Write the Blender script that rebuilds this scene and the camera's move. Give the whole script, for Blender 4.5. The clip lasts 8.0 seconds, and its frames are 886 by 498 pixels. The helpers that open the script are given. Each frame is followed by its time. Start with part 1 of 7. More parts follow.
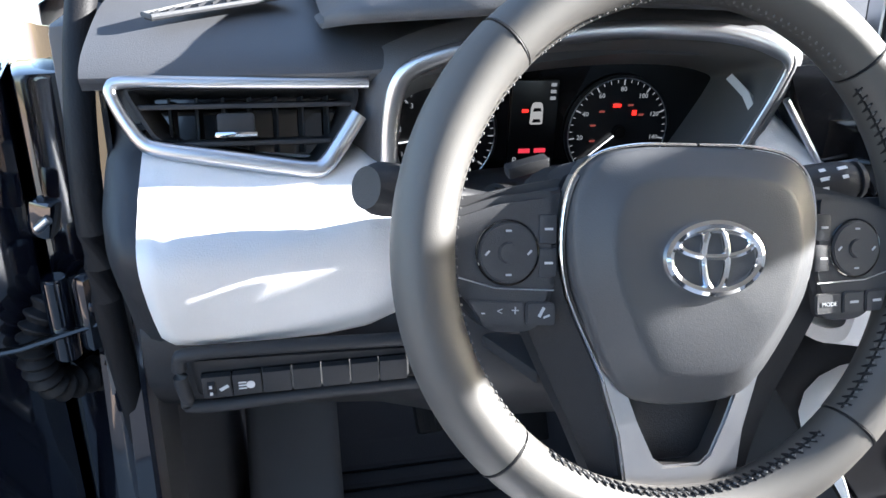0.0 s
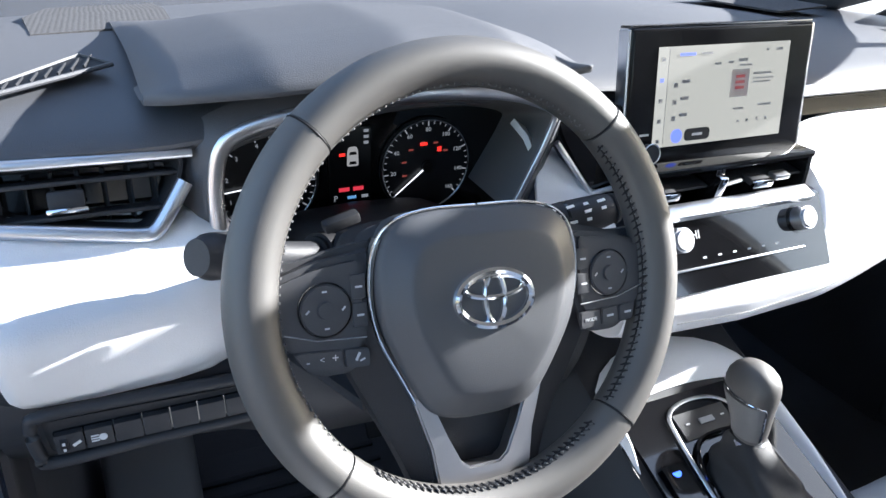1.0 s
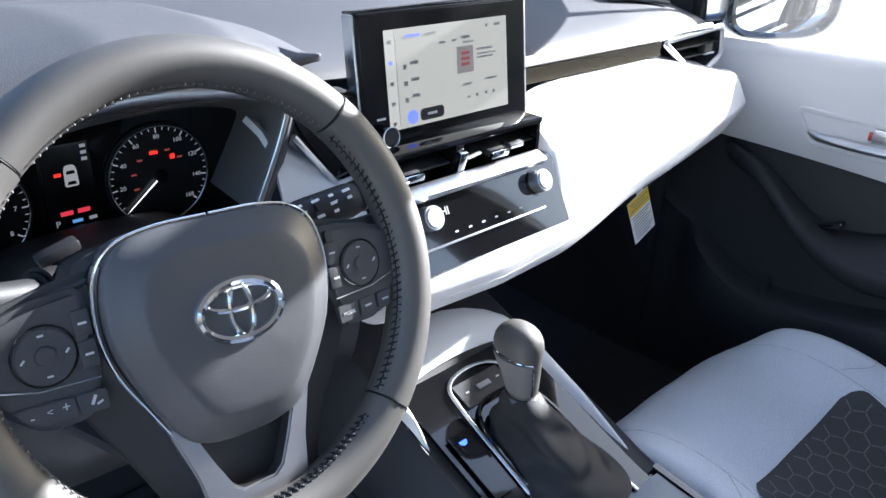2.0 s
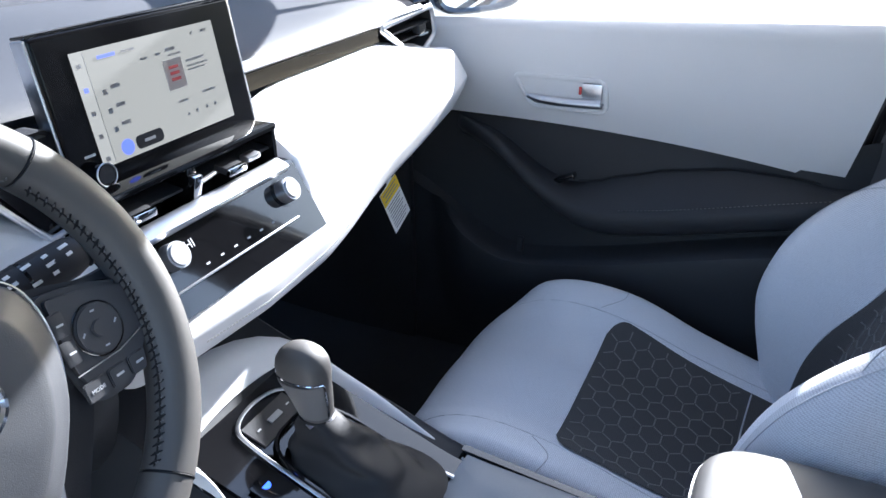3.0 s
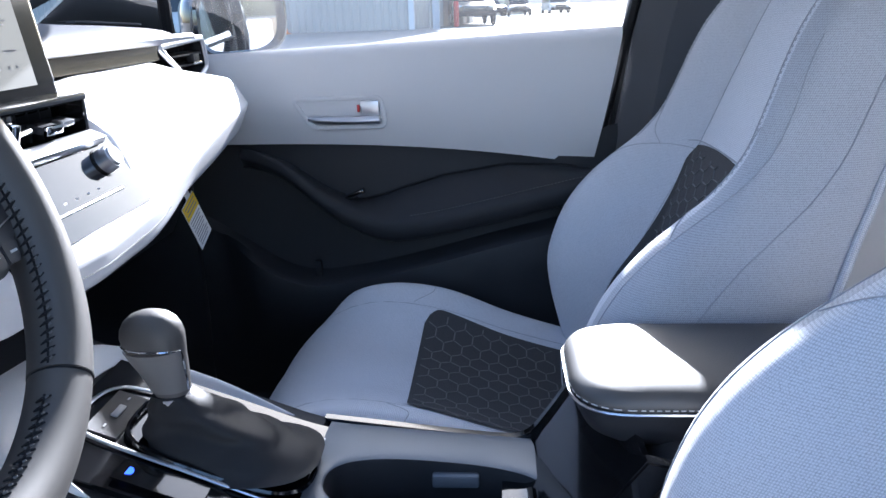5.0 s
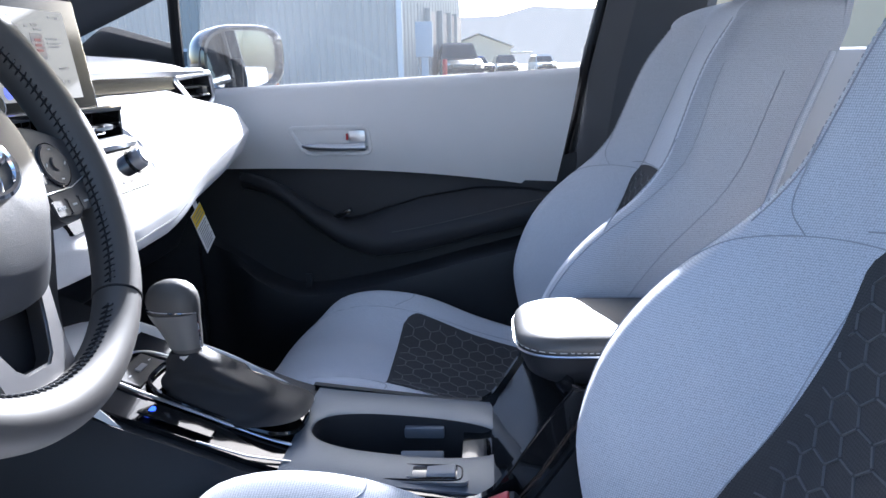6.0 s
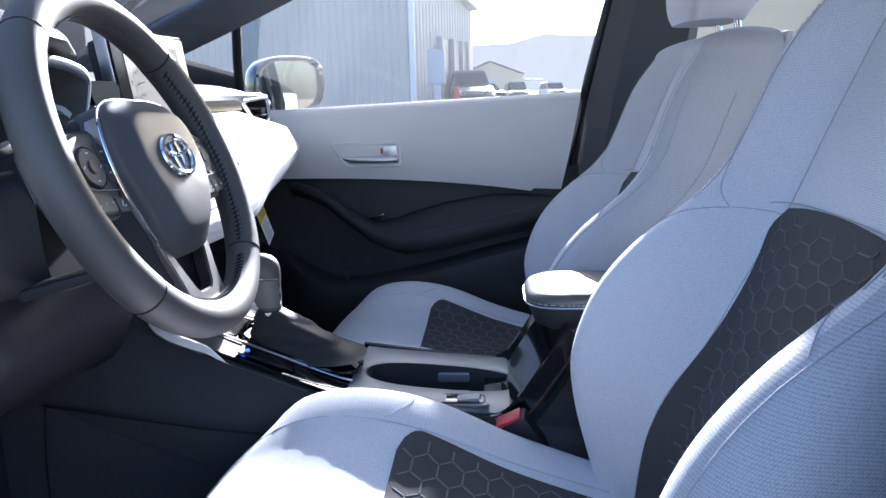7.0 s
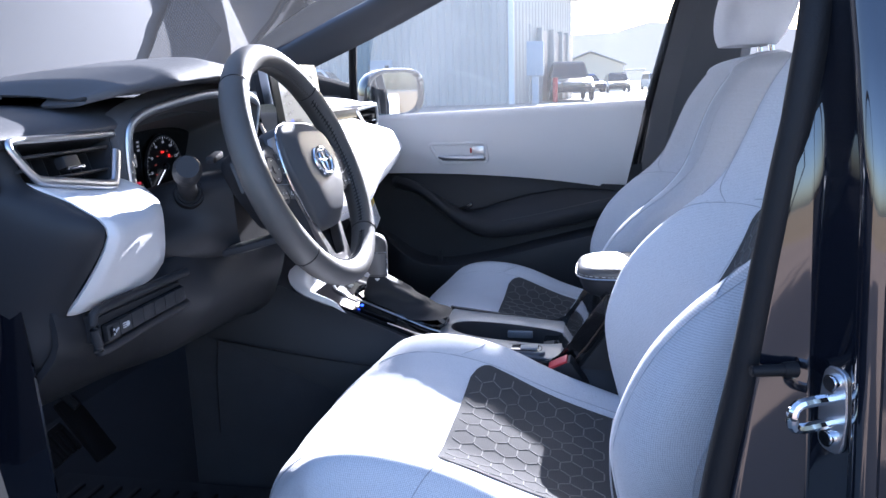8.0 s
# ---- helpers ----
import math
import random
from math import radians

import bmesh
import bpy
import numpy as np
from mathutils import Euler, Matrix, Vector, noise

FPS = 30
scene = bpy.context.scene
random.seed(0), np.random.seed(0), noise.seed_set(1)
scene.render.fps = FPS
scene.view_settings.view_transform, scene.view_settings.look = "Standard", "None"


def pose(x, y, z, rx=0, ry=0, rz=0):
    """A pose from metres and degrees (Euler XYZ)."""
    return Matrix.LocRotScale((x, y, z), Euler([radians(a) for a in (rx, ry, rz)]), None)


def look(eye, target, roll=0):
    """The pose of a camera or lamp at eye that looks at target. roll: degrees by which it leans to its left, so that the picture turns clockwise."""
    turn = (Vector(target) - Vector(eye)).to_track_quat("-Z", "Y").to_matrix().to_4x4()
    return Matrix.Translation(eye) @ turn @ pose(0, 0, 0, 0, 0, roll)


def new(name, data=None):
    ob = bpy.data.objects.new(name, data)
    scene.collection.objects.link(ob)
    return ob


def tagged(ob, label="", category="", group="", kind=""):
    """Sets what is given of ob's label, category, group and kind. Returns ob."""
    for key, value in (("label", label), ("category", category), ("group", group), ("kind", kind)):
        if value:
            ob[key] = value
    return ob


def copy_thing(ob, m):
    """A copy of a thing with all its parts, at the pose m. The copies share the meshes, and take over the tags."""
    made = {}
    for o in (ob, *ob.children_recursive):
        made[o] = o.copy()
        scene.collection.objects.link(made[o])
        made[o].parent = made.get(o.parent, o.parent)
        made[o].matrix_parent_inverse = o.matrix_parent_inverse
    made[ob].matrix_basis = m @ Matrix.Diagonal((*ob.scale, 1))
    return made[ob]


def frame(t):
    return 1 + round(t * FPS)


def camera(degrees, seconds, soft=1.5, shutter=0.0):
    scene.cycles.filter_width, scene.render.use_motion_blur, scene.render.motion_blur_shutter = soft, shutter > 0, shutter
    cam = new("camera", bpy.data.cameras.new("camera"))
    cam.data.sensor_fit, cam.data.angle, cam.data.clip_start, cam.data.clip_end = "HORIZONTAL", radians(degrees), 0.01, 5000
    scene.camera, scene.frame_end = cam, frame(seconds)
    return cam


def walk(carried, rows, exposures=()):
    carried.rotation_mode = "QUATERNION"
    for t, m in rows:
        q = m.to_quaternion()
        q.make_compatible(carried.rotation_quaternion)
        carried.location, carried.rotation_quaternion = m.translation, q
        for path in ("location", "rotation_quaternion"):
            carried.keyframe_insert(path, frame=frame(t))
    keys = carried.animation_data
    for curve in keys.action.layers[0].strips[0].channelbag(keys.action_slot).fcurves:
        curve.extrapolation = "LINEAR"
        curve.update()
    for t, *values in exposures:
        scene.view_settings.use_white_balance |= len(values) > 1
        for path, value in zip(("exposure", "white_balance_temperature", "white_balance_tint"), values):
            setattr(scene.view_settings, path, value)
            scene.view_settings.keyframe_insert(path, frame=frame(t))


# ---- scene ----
cam = camera(60.4, 8.0)
PATH = [
    (0, (-0.585, -0.343, 1.028), (-0.134, 1.411, 0.179), 2.5),
    (0.5, (-0.584, -0.379, 1.082), (0.028, 1.313, 0.208), 3.0),
    (1, (-0.581, -0.398, 1.109), (0.227, 1.204, 0.224), 3.2),
    (1.5, (-0.563, -0.397, 1.109), (0.465, 1.07, 0.22), 3.3),
    (2, (-0.548, -0.4, 1.109), (0.711, 0.875, 0.221), 2.6),
    (2.2, (-0.541, -0.399, 1.109), (0.808, 0.782, 0.221), 2.2),
    (3.3, (-0.511, -0.355, 1.094), (1.181, 0.261, 0.223), -2.1),
    (3.5, (-0.511, -0.342, 1.09), (1.223, 0.174, 0.237), -2.5),
    (4, (-0.527, -0.294, 1.044), (1.284, 0.015, 0.253), -2.7),
    (4.5, (-0.571, -0.279, 0.979), (1.293, -0.08, 0.281), -2.5),
    (6, (-0.798, -0.319, 0.906), (1.143, -0.206, 0.435), -1.4),
    (6.5, (-0.917, -0.306, 0.897), (1.033, -0.196, 0.464), -1.6),
    (7, (-1.053, -0.311, 0.902), (0.9, -0.169, 0.498), -1.5),
    (7.5, (-1.205, -0.355, 0.931), (0.742, -0.12, 0.535), -1.6),
    (8, (-1.352, -0.379, 0.947), (0.564, 0.01, 0.527), -1.7),
]
LOOKS = [(0, 2.80, 6080, 10), (0.6, 2.55, 5980, 10), (2, 2.44, 5800, 11), (3.5, 2.31, 5560, 12), (5, 2.12, 5450, 14), (6.5, 1.92, 5500, 14), (8, 2.18, 5450, 18)]
walk(cam, [(t, look(eye, target, roll)) for t, eye, target, roll in PATH], LOOKS)
# ---- world and sun ----
SUN_AZ, SUN_EL = 94.5, 21.0          # degrees to the right of straight ahead, and above the horizon
world = bpy.data.worlds.new("sky")
scene.world = world
world.use_nodes = True
wn = world.node_tree
sky = wn.nodes.new("ShaderNodeTexSky")
sky.sky_type = "NISHITA"
sky.sun_disc = False
sky.sun_elevation = radians(SUN_EL)
sky.sun_rotation = radians(SUN_AZ)
sky.dust_density = 2.0
wn.links.new(sky.outputs[0], wn.nodes["Background"].inputs[0])
wn.nodes["Background"].inputs[1].default_value = 0.115
sun = new("sun", bpy.data.lights.new("sun", "SUN"))
sun.data.energy, sun.data.angle, sun.data.color = 5.0, radians(0.6), (1.0, 0.95, 0.87)
toward = Vector((math.sin(radians(SUN_AZ)) * math.cos(radians(SUN_EL)), math.cos(radians(SUN_AZ)) * math.cos(radians(SUN_EL)), math.sin(radians(SUN_EL))))
sun.matrix_world = look(toward * 20, (0, 0, 0))


# ---- materials ----
def material(name, color, rough=0.5, metal=0.0, grain=0.0, grain_scale=400.0, stain=0.0, stain_scale=6.0, coat=0.0, spread=0.0, spec=0.5, kind="noise"):
    """A procedural surface: grain is the relief, stain the larger drift of tone and gloss."""
    m = bpy.data.materials.new(name)
    m.use_nodes = True
    nt = m.node_tree
    b = nt.nodes["Principled BSDF"]
    b.inputs["Base Color"].default_value = (*color, 1)
    b.inputs["Roughness"].default_value = rough
    b.inputs["Metallic"].default_value = metal
    b.inputs["Coat Weight"].default_value = coat
    b.inputs["Specular IOR Level"].default_value = spec
    co = nt.nodes.new("ShaderNodeTexCoord")
    if stain > 0:
        n = nt.nodes.new("ShaderNodeTexNoise")
        n.inputs["Scale"].default_value = stain_scale
        n.inputs["Detail"].default_value = 6
        nt.links.new(co.outputs["Object"], n.inputs["Vector"])
        mix = nt.nodes.new("ShaderNodeMix")
        mix.data_type = "RGBA"
        mix.inputs["A"].default_value = (*[c * (1 - stain) for c in color], 1)
        mix.inputs["B"].default_value = (*[min(1, c * (1 + stain)) for c in color], 1)
        nt.links.new(n.outputs["Fac"], mix.inputs["Factor"])
        nt.links.new(mix.outputs["Result"], b.inputs["Base Color"])
        mr = nt.nodes.new("ShaderNodeMapRange")
        mr.inputs["To Min"].default_value = max(0.0, rough - 0.08)
        mr.inputs["To Max"].default_value = min(1.0, rough + 0.08)
        nt.links.new(n.outputs["Fac"], mr.inputs["Value"])
        nt.links.new(mr.outputs["Result"], b.inputs["Roughness"])
    if spread > 0:
        info = nt.nodes.new("ShaderNodeObjectInfo")
        mr2 = nt.nodes.new("ShaderNodeMapRange")
        mr2.inputs["To Min"].default_value = 1 - spread
        mr2.inputs["To Max"].default_value = 1 + spread
        nt.links.new(info.outputs["Random"], mr2.inputs["Value"])
        hsv = nt.nodes.new("ShaderNodeHueSaturation")
        hsv.inputs["Color"].default_value = (*color, 1)
        nt.links.new(mr2.outputs["Result"], hsv.inputs["Value"])
        nt.links.new(hsv.outputs["Color"], b.inputs["Base Color"])
    if grain > 0:
        if kind == "noise":
            g = nt.nodes.new("ShaderNodeTexNoise")
            g.inputs["Scale"].default_value = grain_scale
            g.inputs["Detail"].default_value = 3
            out = g.outputs["Fac"]
        else:
            g = nt.nodes.new("ShaderNodeTexVoronoi")
            g.inputs["Scale"].default_value = grain_scale
            out = g.outputs["Distance"]
        nt.links.new(co.outputs["Object"], g.inputs["Vector"])
        bump = nt.nodes.new("ShaderNodeBump")
        bump.inputs["Strength"].default_value = grain
        bump.inputs["Distance"].default_value = 0.002
        nt.links.new(out, bump.inputs["Height"])
        nt.links.new(bump.outputs["Normal"], b.inputs["Normal"])
    return m


def woven(name, light, dark, pitch, rough=0.9, sheen=0.25):
    """Open mesh cloth: fine rows of bright yarn over darker gaps, with relief."""
    m = bpy.data.materials.new(name)
    m.use_nodes = True
    nt = m.node_tree
    b = nt.nodes["Principled BSDF"]
    b.inputs["Roughness"].default_value = rough
    b.inputs["Sheen Weight"].default_value = sheen
    b.inputs["Specular IOR Level"].default_value = 0.2
    co = nt.nodes.new("ShaderNodeTexCoord")
    waves = []
    for axis, stretch in (("X", 1.0), ("Y", 0.9)):
        mp = nt.nodes.new("ShaderNodeMapping")
        mp.inputs["Scale"].default_value = (stretch, stretch, stretch)
        nt.links.new(co.outputs["UV"], mp.inputs["Vector"])
        w = nt.nodes.new("ShaderNodeTexWave")
        w.bands_direction = axis
        w.inputs["Scale"].default_value = 0.314 / pitch
        w.inputs["Distortion"].default_value = 0.0
        nt.links.new(mp.outputs["Vector"], w.inputs["Vector"])
        waves.append(w.outputs["Fac"])
    both = nt.nodes.new("ShaderNodeMath")
    both.operation = "MULTIPLY"
    nt.links.new(waves[0], both.inputs[0])
    nt.links.new(waves[1], both.inputs[1])
    yarn = nt.nodes.new("ShaderNodeTexNoise")
    yarn.inputs["Scale"].default_value = 1.4 / pitch
    yarn.inputs["Detail"].default_value = 2
    nt.links.new(co.outputs["Object"], yarn.inputs["Vector"])
    mul = nt.nodes.new("ShaderNodeMath")
    mul.operation = "MULTIPLY_ADD"
    nt.links.new(both.outputs[0], mul.inputs[0])
    mul.inputs[1].default_value = 0.9
    nt.links.new(yarn.outputs["Fac"], mul.inputs[2])
    n = nt.nodes.new("ShaderNodeTexNoise")
    n.inputs["Scale"].default_value = 9
    n.inputs["Detail"].default_value = 5
    nt.links.new(co.outputs["Object"], n.inputs["Vector"])
    add = nt.nodes.new("ShaderNodeMath")
    add.operation = "MULTIPLY_ADD"
    nt.links.new(n.outputs["Fac"], add.inputs[0])
    add.inputs[1].default_value = 0.15
    nt.links.new(mul.outputs[0], add.inputs[2])
    mix = nt.nodes.new("ShaderNodeMix")
    mix.data_type = "RGBA"
    mix.inputs["A"].default_value = (*dark, 1)
    mix.inputs["B"].default_value = (*light, 1)
    nt.links.new(add.outputs[0], mix.inputs["Factor"])
    nt.links.new(mix.outputs["Result"], b.inputs["Base Color"])
    bump = nt.nodes.new("ShaderNodeBump")
    bump.inputs["Strength"].default_value = 0.2
    bump.inputs["Distance"].default_value = 0.0008
    nt.links.new(mul.outputs[0], bump.inputs["Height"])
    nt.links.new(bump.outputs["Normal"], b.inputs["Normal"])
    return m


def glowing(name, color, strength):
    m = bpy.data.materials.new(name)
    m.use_nodes = True
    b = m.node_tree.nodes["Principled BSDF"]
    b.inputs["Base Color"].default_value = (*[c * 0.04 for c in color], 1)
    b.inputs["Roughness"].default_value = 0.5
    b.inputs["Emission Color"].default_value = (*color, 1)
    b.inputs["Emission Strength"].default_value = strength
    return m


def glass_like(name, tint, rough=0.0, film=0.0):
    """Thin window glass: clear to straight light with a mirror sheen on top."""
    m = bpy.data.materials.new(name)
    m.use_nodes = True
    nt = m.node_tree
    for n in list(nt.nodes):
        if n.type != "OUTPUT_MATERIAL":
            nt.nodes.remove(n)
    out = nt.nodes["Material Output"]
    clear = nt.nodes.new("ShaderNodeBsdfTransparent")
    clear.inputs["Color"].default_value = (*tint, 1)
    gloss = nt.nodes.new("ShaderNodeBsdfGlossy")
    gloss.inputs["Roughness"].default_value = rough
    fres = nt.nodes.new("ShaderNodeFresnel")
    fres.inputs["IOR"].default_value = 1.45
    mix = nt.nodes.new("ShaderNodeMixShader")
    nt.links.new(fres.outputs[0], mix.inputs[0])
    nt.links.new(clear.outputs[0], mix.inputs[1])
    nt.links.new(gloss.outputs[0], mix.inputs[2])
    top = mix.outputs[0]
    if film > 0:
        dust = nt.nodes.new("ShaderNodeBsdfTranslucent")
        dust.inputs["Color"].default_value = (0.9, 0.9, 0.9, 1)
        veil = nt.nodes.new("ShaderNodeMixShader")
        veil.inputs[0].default_value = film
        nt.links.new(top, veil.inputs[1])
        nt.links.new(dust.outputs[0], veil.inputs[2])
        top = veil.outputs[0]
    nt.links.new(top, out.inputs["Surface"])
    return m


M_PALE = material("pale_leatherette", (0.78, 0.78, 0.79), 0.55, grain=0.25, grain_scale=900, stain=0.03, stain_scale=5)
M_DARK = material("charcoal_plastic", (0.029, 0.030, 0.034), 0.5, spec=0.3, grain=0.2, grain_scale=1100, stain=0.15, stain_scale=8)
M_SOFT = material("soft_dash_skin", (0.075, 0.078, 0.088), 0.6, grain=0.2, grain_scale=900, stain=0.1, stain_scale=5)
M_LEATHER = material("black_leather", (0.058, 0.054, 0.050), 0.58, spec=1.0, grain=0.10, grain_scale=1500, stain=0.10, stain_scale=12)
M_BOOT = material("boot_leather", (0.022, 0.022, 0.024), 0.56, spec=0.3, grain=0.15, grain_scale=1400, stain=0.15, stain_scale=14)
M_PIANO = material("piano_black", (0.006, 0.006, 0.007), 0.08, coat=0.6, stain=0.2, stain_scale=9)
M_CHROME = material("chrome", (0.82, 0.83, 0.85), 0.08, metal=1.0)
M_SATIN = material("satin_silver", (0.62, 0.63, 0.66), 0.32, metal=1.0, stain=0.04, stain_scale=14)
M_CLOTH = woven("pale_mesh_cloth", (0.78, 0.79, 0.83), (0.27, 0.28, 0.31), 0.0019)
M_CLOTH_SIDE = woven("grey_side_cloth", (0.57, 0.58, 0.615), (0.22, 0.226, 0.246), 0.0022)
M_INSERT = woven("charcoal_cloth", (0.084, 0.081, 0.080), (0.040, 0.039, 0.040), 0.0022, sheen=0.03)
M_THREAD = material("pale_thread", (0.55, 0.54, 0.52), 0.8)
M_SEAM = material("seam_shadow_grey", (0.42, 0.43, 0.46), 0.9)
M_CARPET = material("black_carpet", (0.030, 0.031, 0.036), 0.95, grain=0.9, grain_scale=500, stain=0.3, stain_scale=20)
M_PAINT = material("black_car_paint", (0.006, 0.007, 0.012), 0.05, coat=1.0, stain=0.1, stain_scale=4, spec=1.0)
M_KICK = material("grey_kick_plastic", (0.125, 0.122, 0.125), 0.55, grain=0.2, grain_scale=900, stain=0.12, stain_scale=6)
M_RUBBER = material("rubber_seal", (0.010, 0.010, 0.012), 0.6, spec=0.3, grain=0.2, grain_scale=500, stain=0.2, stain_scale=15)
M_LINING = material("roof_lining", (0.5, 0.48, 0.45), 0.95, grain=0.4, grain_scale=600, stain=0.05)
M_WHITE = material("white_print", (0.8, 0.8, 0.8), 0.5)
M_GLASS = glass_like("window_glass", (0.93, 0.96, 0.95), film=0.03)
M_DUSTY = glass_like("dusty_windscreen_glass", (0.90, 0.94, 0.95), film=0.03)


# ---- building blocks ----
def part(name, bm, mat, parent=None, label="", smooth=True):
    """Link a bmesh as one mesh object under a thing or a part."""
    me = bpy.data.meshes.new(name)
    bm.to_mesh(me)
    bm.free()
    me.materials.append(mat)
    if smooth:
        me.shade_smooth()
        me.set_sharp_from_angle(angle=radians(38))
    ob = new(name, me)
    if parent is not None:
        ob.parent = parent
    if label:
        ob["label"] = label
    return ob


def thing(name, label, category, group="", kind="", at=(0, 0, 0)):
    ob = new(name)
    ob.location = at
    ob.empty_display_size = 0.05
    return tagged(ob, label, category, group, kind)


def sheet(rows, close_u=False, close_v=False, bm=None, cap=False):
    """A skin over rows of points; close_v joins each row's end to its start, cap fills the first and last row."""
    bm = bm or bmesh.new()
    vs = [[bm.verts.new(p) for p in r] for r in rows]
    nu, nv = len(vs), len(vs[0])
    lay = bm.loops.layers.uv.verify()
    along = [[0.0] for r in vs]
    for r, out in zip(vs, along):
        for a, b in zip(r, r[1:] + r[:1]):
            out.append(out[-1] + (b.co - a.co).length)
    mid = nv // 2
    down = [0.0]
    for i in range(nu):
        down.append(down[-1] + (vs[(i + 1) % nu][mid].co - vs[i][mid].co).length)
    for i in range(nu if close_u else nu - 1):
        for j in range(nv if close_v else nv - 1):
            a, b = vs[i], vs[(i + 1) % nu]
            f = bm.faces.new((a[j], a[(j + 1) % nv], b[(j + 1) % nv], b[j]))
            k = (i + 1) % nu
            for loop, uv in zip(f.loops, ((along[i][j] - along[i][mid], down[i]), (along[i][j + 1] - along[i][mid], down[i]), (along[k][j + 1] - along[k][mid], down[i + 1]), (along[k][j] - along[k][mid], down[i + 1]))):
                loop[lay].uv = uv
    if cap:
        bm.faces.new(vs[0][::-1])
        bm.faces.new(vs[-1])
    bmesh.ops.recalc_face_normals(bm, faces=bm.faces[:])
    return bm


def thicken(bm, depth):
    """Give an open skin a real thickness, away from its normals."""
    bmesh.ops.recalc_face_normals(bm, faces=bm.faces[:])
    bmesh.ops.solidify(bm, geom=bm.faces[:], thickness=depth)
    return bm


def block(centre, size, bevel=0.004, turn=(0, 0, 0), segments=2, bm=None):
    bm = bm or bmesh.new()
    m = Matrix.Translation(centre) @ Euler([radians(a) for a in turn]).to_matrix().to_4x4() @ Matrix.Diagonal((*size, 1))
    made = bmesh.ops.create_cube(bm, size=1, matrix=m)["verts"]
    if bevel > 0:
        edges = list({e for v in made for e in v.link_edges})
        bmesh.ops.bevel(bm, geom=edges, offset=min(bevel, min(size) * 0.49), segments=segments, affect="EDGES", profile=0.6)
    return bm


def rod(a, b, r1, r2=None, n=20, bm=None, bevel=0.0):
    bm = bm or bmesh.new()
    a, b = Vector(a), Vector(b)
    q = (b - a).to_track_quat("Z", "Y").to_matrix().to_4x4()
    made = bmesh.ops.create_cone(bm, cap_ends=True, segments=n, radius1=r1, radius2=r1 if r2 is None else r2, depth=(b - a).length, matrix=Matrix.Translation((a + b) / 2) @ q)["verts"]
    if bevel > 0:
        rims = [e for e in {e for v in made for e in v.link_edges} if any(len(f.verts) > 4 for f in e.link_faces)]
        bmesh.ops.bevel(bm, geom=rims, offset=bevel, segments=2, affect="EDGES")
    return bm


def smooth_line(points, n):
    """n points on a Catmull-Rom curve through the given ones."""
    p = [Vector(q) for q in points]
    p = [2 * p[0] - p[1]] + p + [2 * p[-1] - p[-2]]
    out = []
    for k in range(n):
        t = k / (n - 1) * (len(p) - 3)
        i = min(int(t), len(p) - 4)
        u = t - i
        a, b, c, d = p[i:i + 4]
        out.append(0.5 * ((2 * b) + (c - a) * u + (2 * a - 5 * b + 4 * c - d) * u * u + (3 * b - a - 3 * c + d) * u ** 3))
    return out


def sweep(points, radius, n=8, closed=False, bm=None, flat=1.0, up=(0, 0, 1)):
    """A tube along a line; radius may be a function of 0..1; flat squashes it along its second axis."""
    bm = bm or bmesh.new()
    rows, k = [], len(points)
    for i, p in enumerate(points):
        p = Vector(p)
        a = Vector(points[(i - 1) % k] if closed else points[max(i - 1, 0)])
        b = Vector(points[(i + 1) % k] if closed else points[min(i + 1, k - 1)])
        d = (b - a).normalized()
        side = d.cross(Vector(up))
        side = side.normalized() if side.length > 1e-4 else d.orthogonal().normalized()
        over = side.cross(d)
        r = radius(i / (k - 1)) if callable(radius) else radius
        rows.append([p + side * r * math.cos(2 * math.pi * j / n) + over * r * flat * math.sin(2 * math.pi * j / n) for j in range(n)])
    return sheet(rows, close_u=closed, close_v=True, bm=bm, cap=not closed)


def plate(outline, axis, at, depth, bevel=0.002, bm=None, segments=2):
    """A flat piece cut to an outline (two coordinates each) across an axis, from at to at + depth, with eased edges."""
    bm = bm or bmesh.new()
    def place(p, q):
        return {"x": (q, p[0], p[1]), "y": (p[0], q, p[1]), "z": (p[0], p[1], q)}[axis]
    v0 = [bm.verts.new(place(p, at)) for p in outline]
    f = bm.faces.new(v0)
    ext = bmesh.ops.extrude_face_region(bm, geom=[f])
    v1 = [v for v in ext["geom"] if isinstance(v, bmesh.types.BMVert)]
    shift = {"x": (depth, 0, 0), "y": (0, depth, 0), "z": (0, 0, depth)}[axis]
    bmesh.ops.translate(bm, verts=v1, vec=shift)
    bmesh.ops.recalc_face_normals(bm, faces=bm.faces[:])
    if bevel > 0:
        fs = {f for v in v0 + v1 for f in v.link_faces if len(f.verts) == len(outline)}
        rims = list({e for f in fs for e in f.edges})
        bmesh.ops.bevel(bm, geom=rims, offset=bevel, segments=segments, affect="EDGES")
    return bm


def rounded(outline, r, n=4):
    """Round the corners of a polygon of (a, b) points."""
    out, k = [], len(outline)
    for i in range(k):
        p = Vector(outline[i])
        a, b = Vector(outline[i - 1]), Vector(outline[(i + 1) % k])
        da, db = (a - p), (b - p)
        q = min(r, da.length * 0.45, db.length * 0.45)
        s, e = p + da.normalized() * q, p + db.normalized() * q
        for j in range(n + 1):
            u = j / n
            out.append(tuple((1 - u) ** 2 * s + 2 * u * (1 - u) * p + u * u * e))
    return out


def lerp_table(table, x):
    """Rows (x, a, b, ...), linear between them."""
    for r, s in zip(table, table[1:]):
        if x <= s[0]:
            u = max(0.0, (x - r[0]) / (s[0] - r[0]))
            return [p + (q - p) * u for p, q in zip(r[1:], s[1:])]
    return list(table[-1][1:])


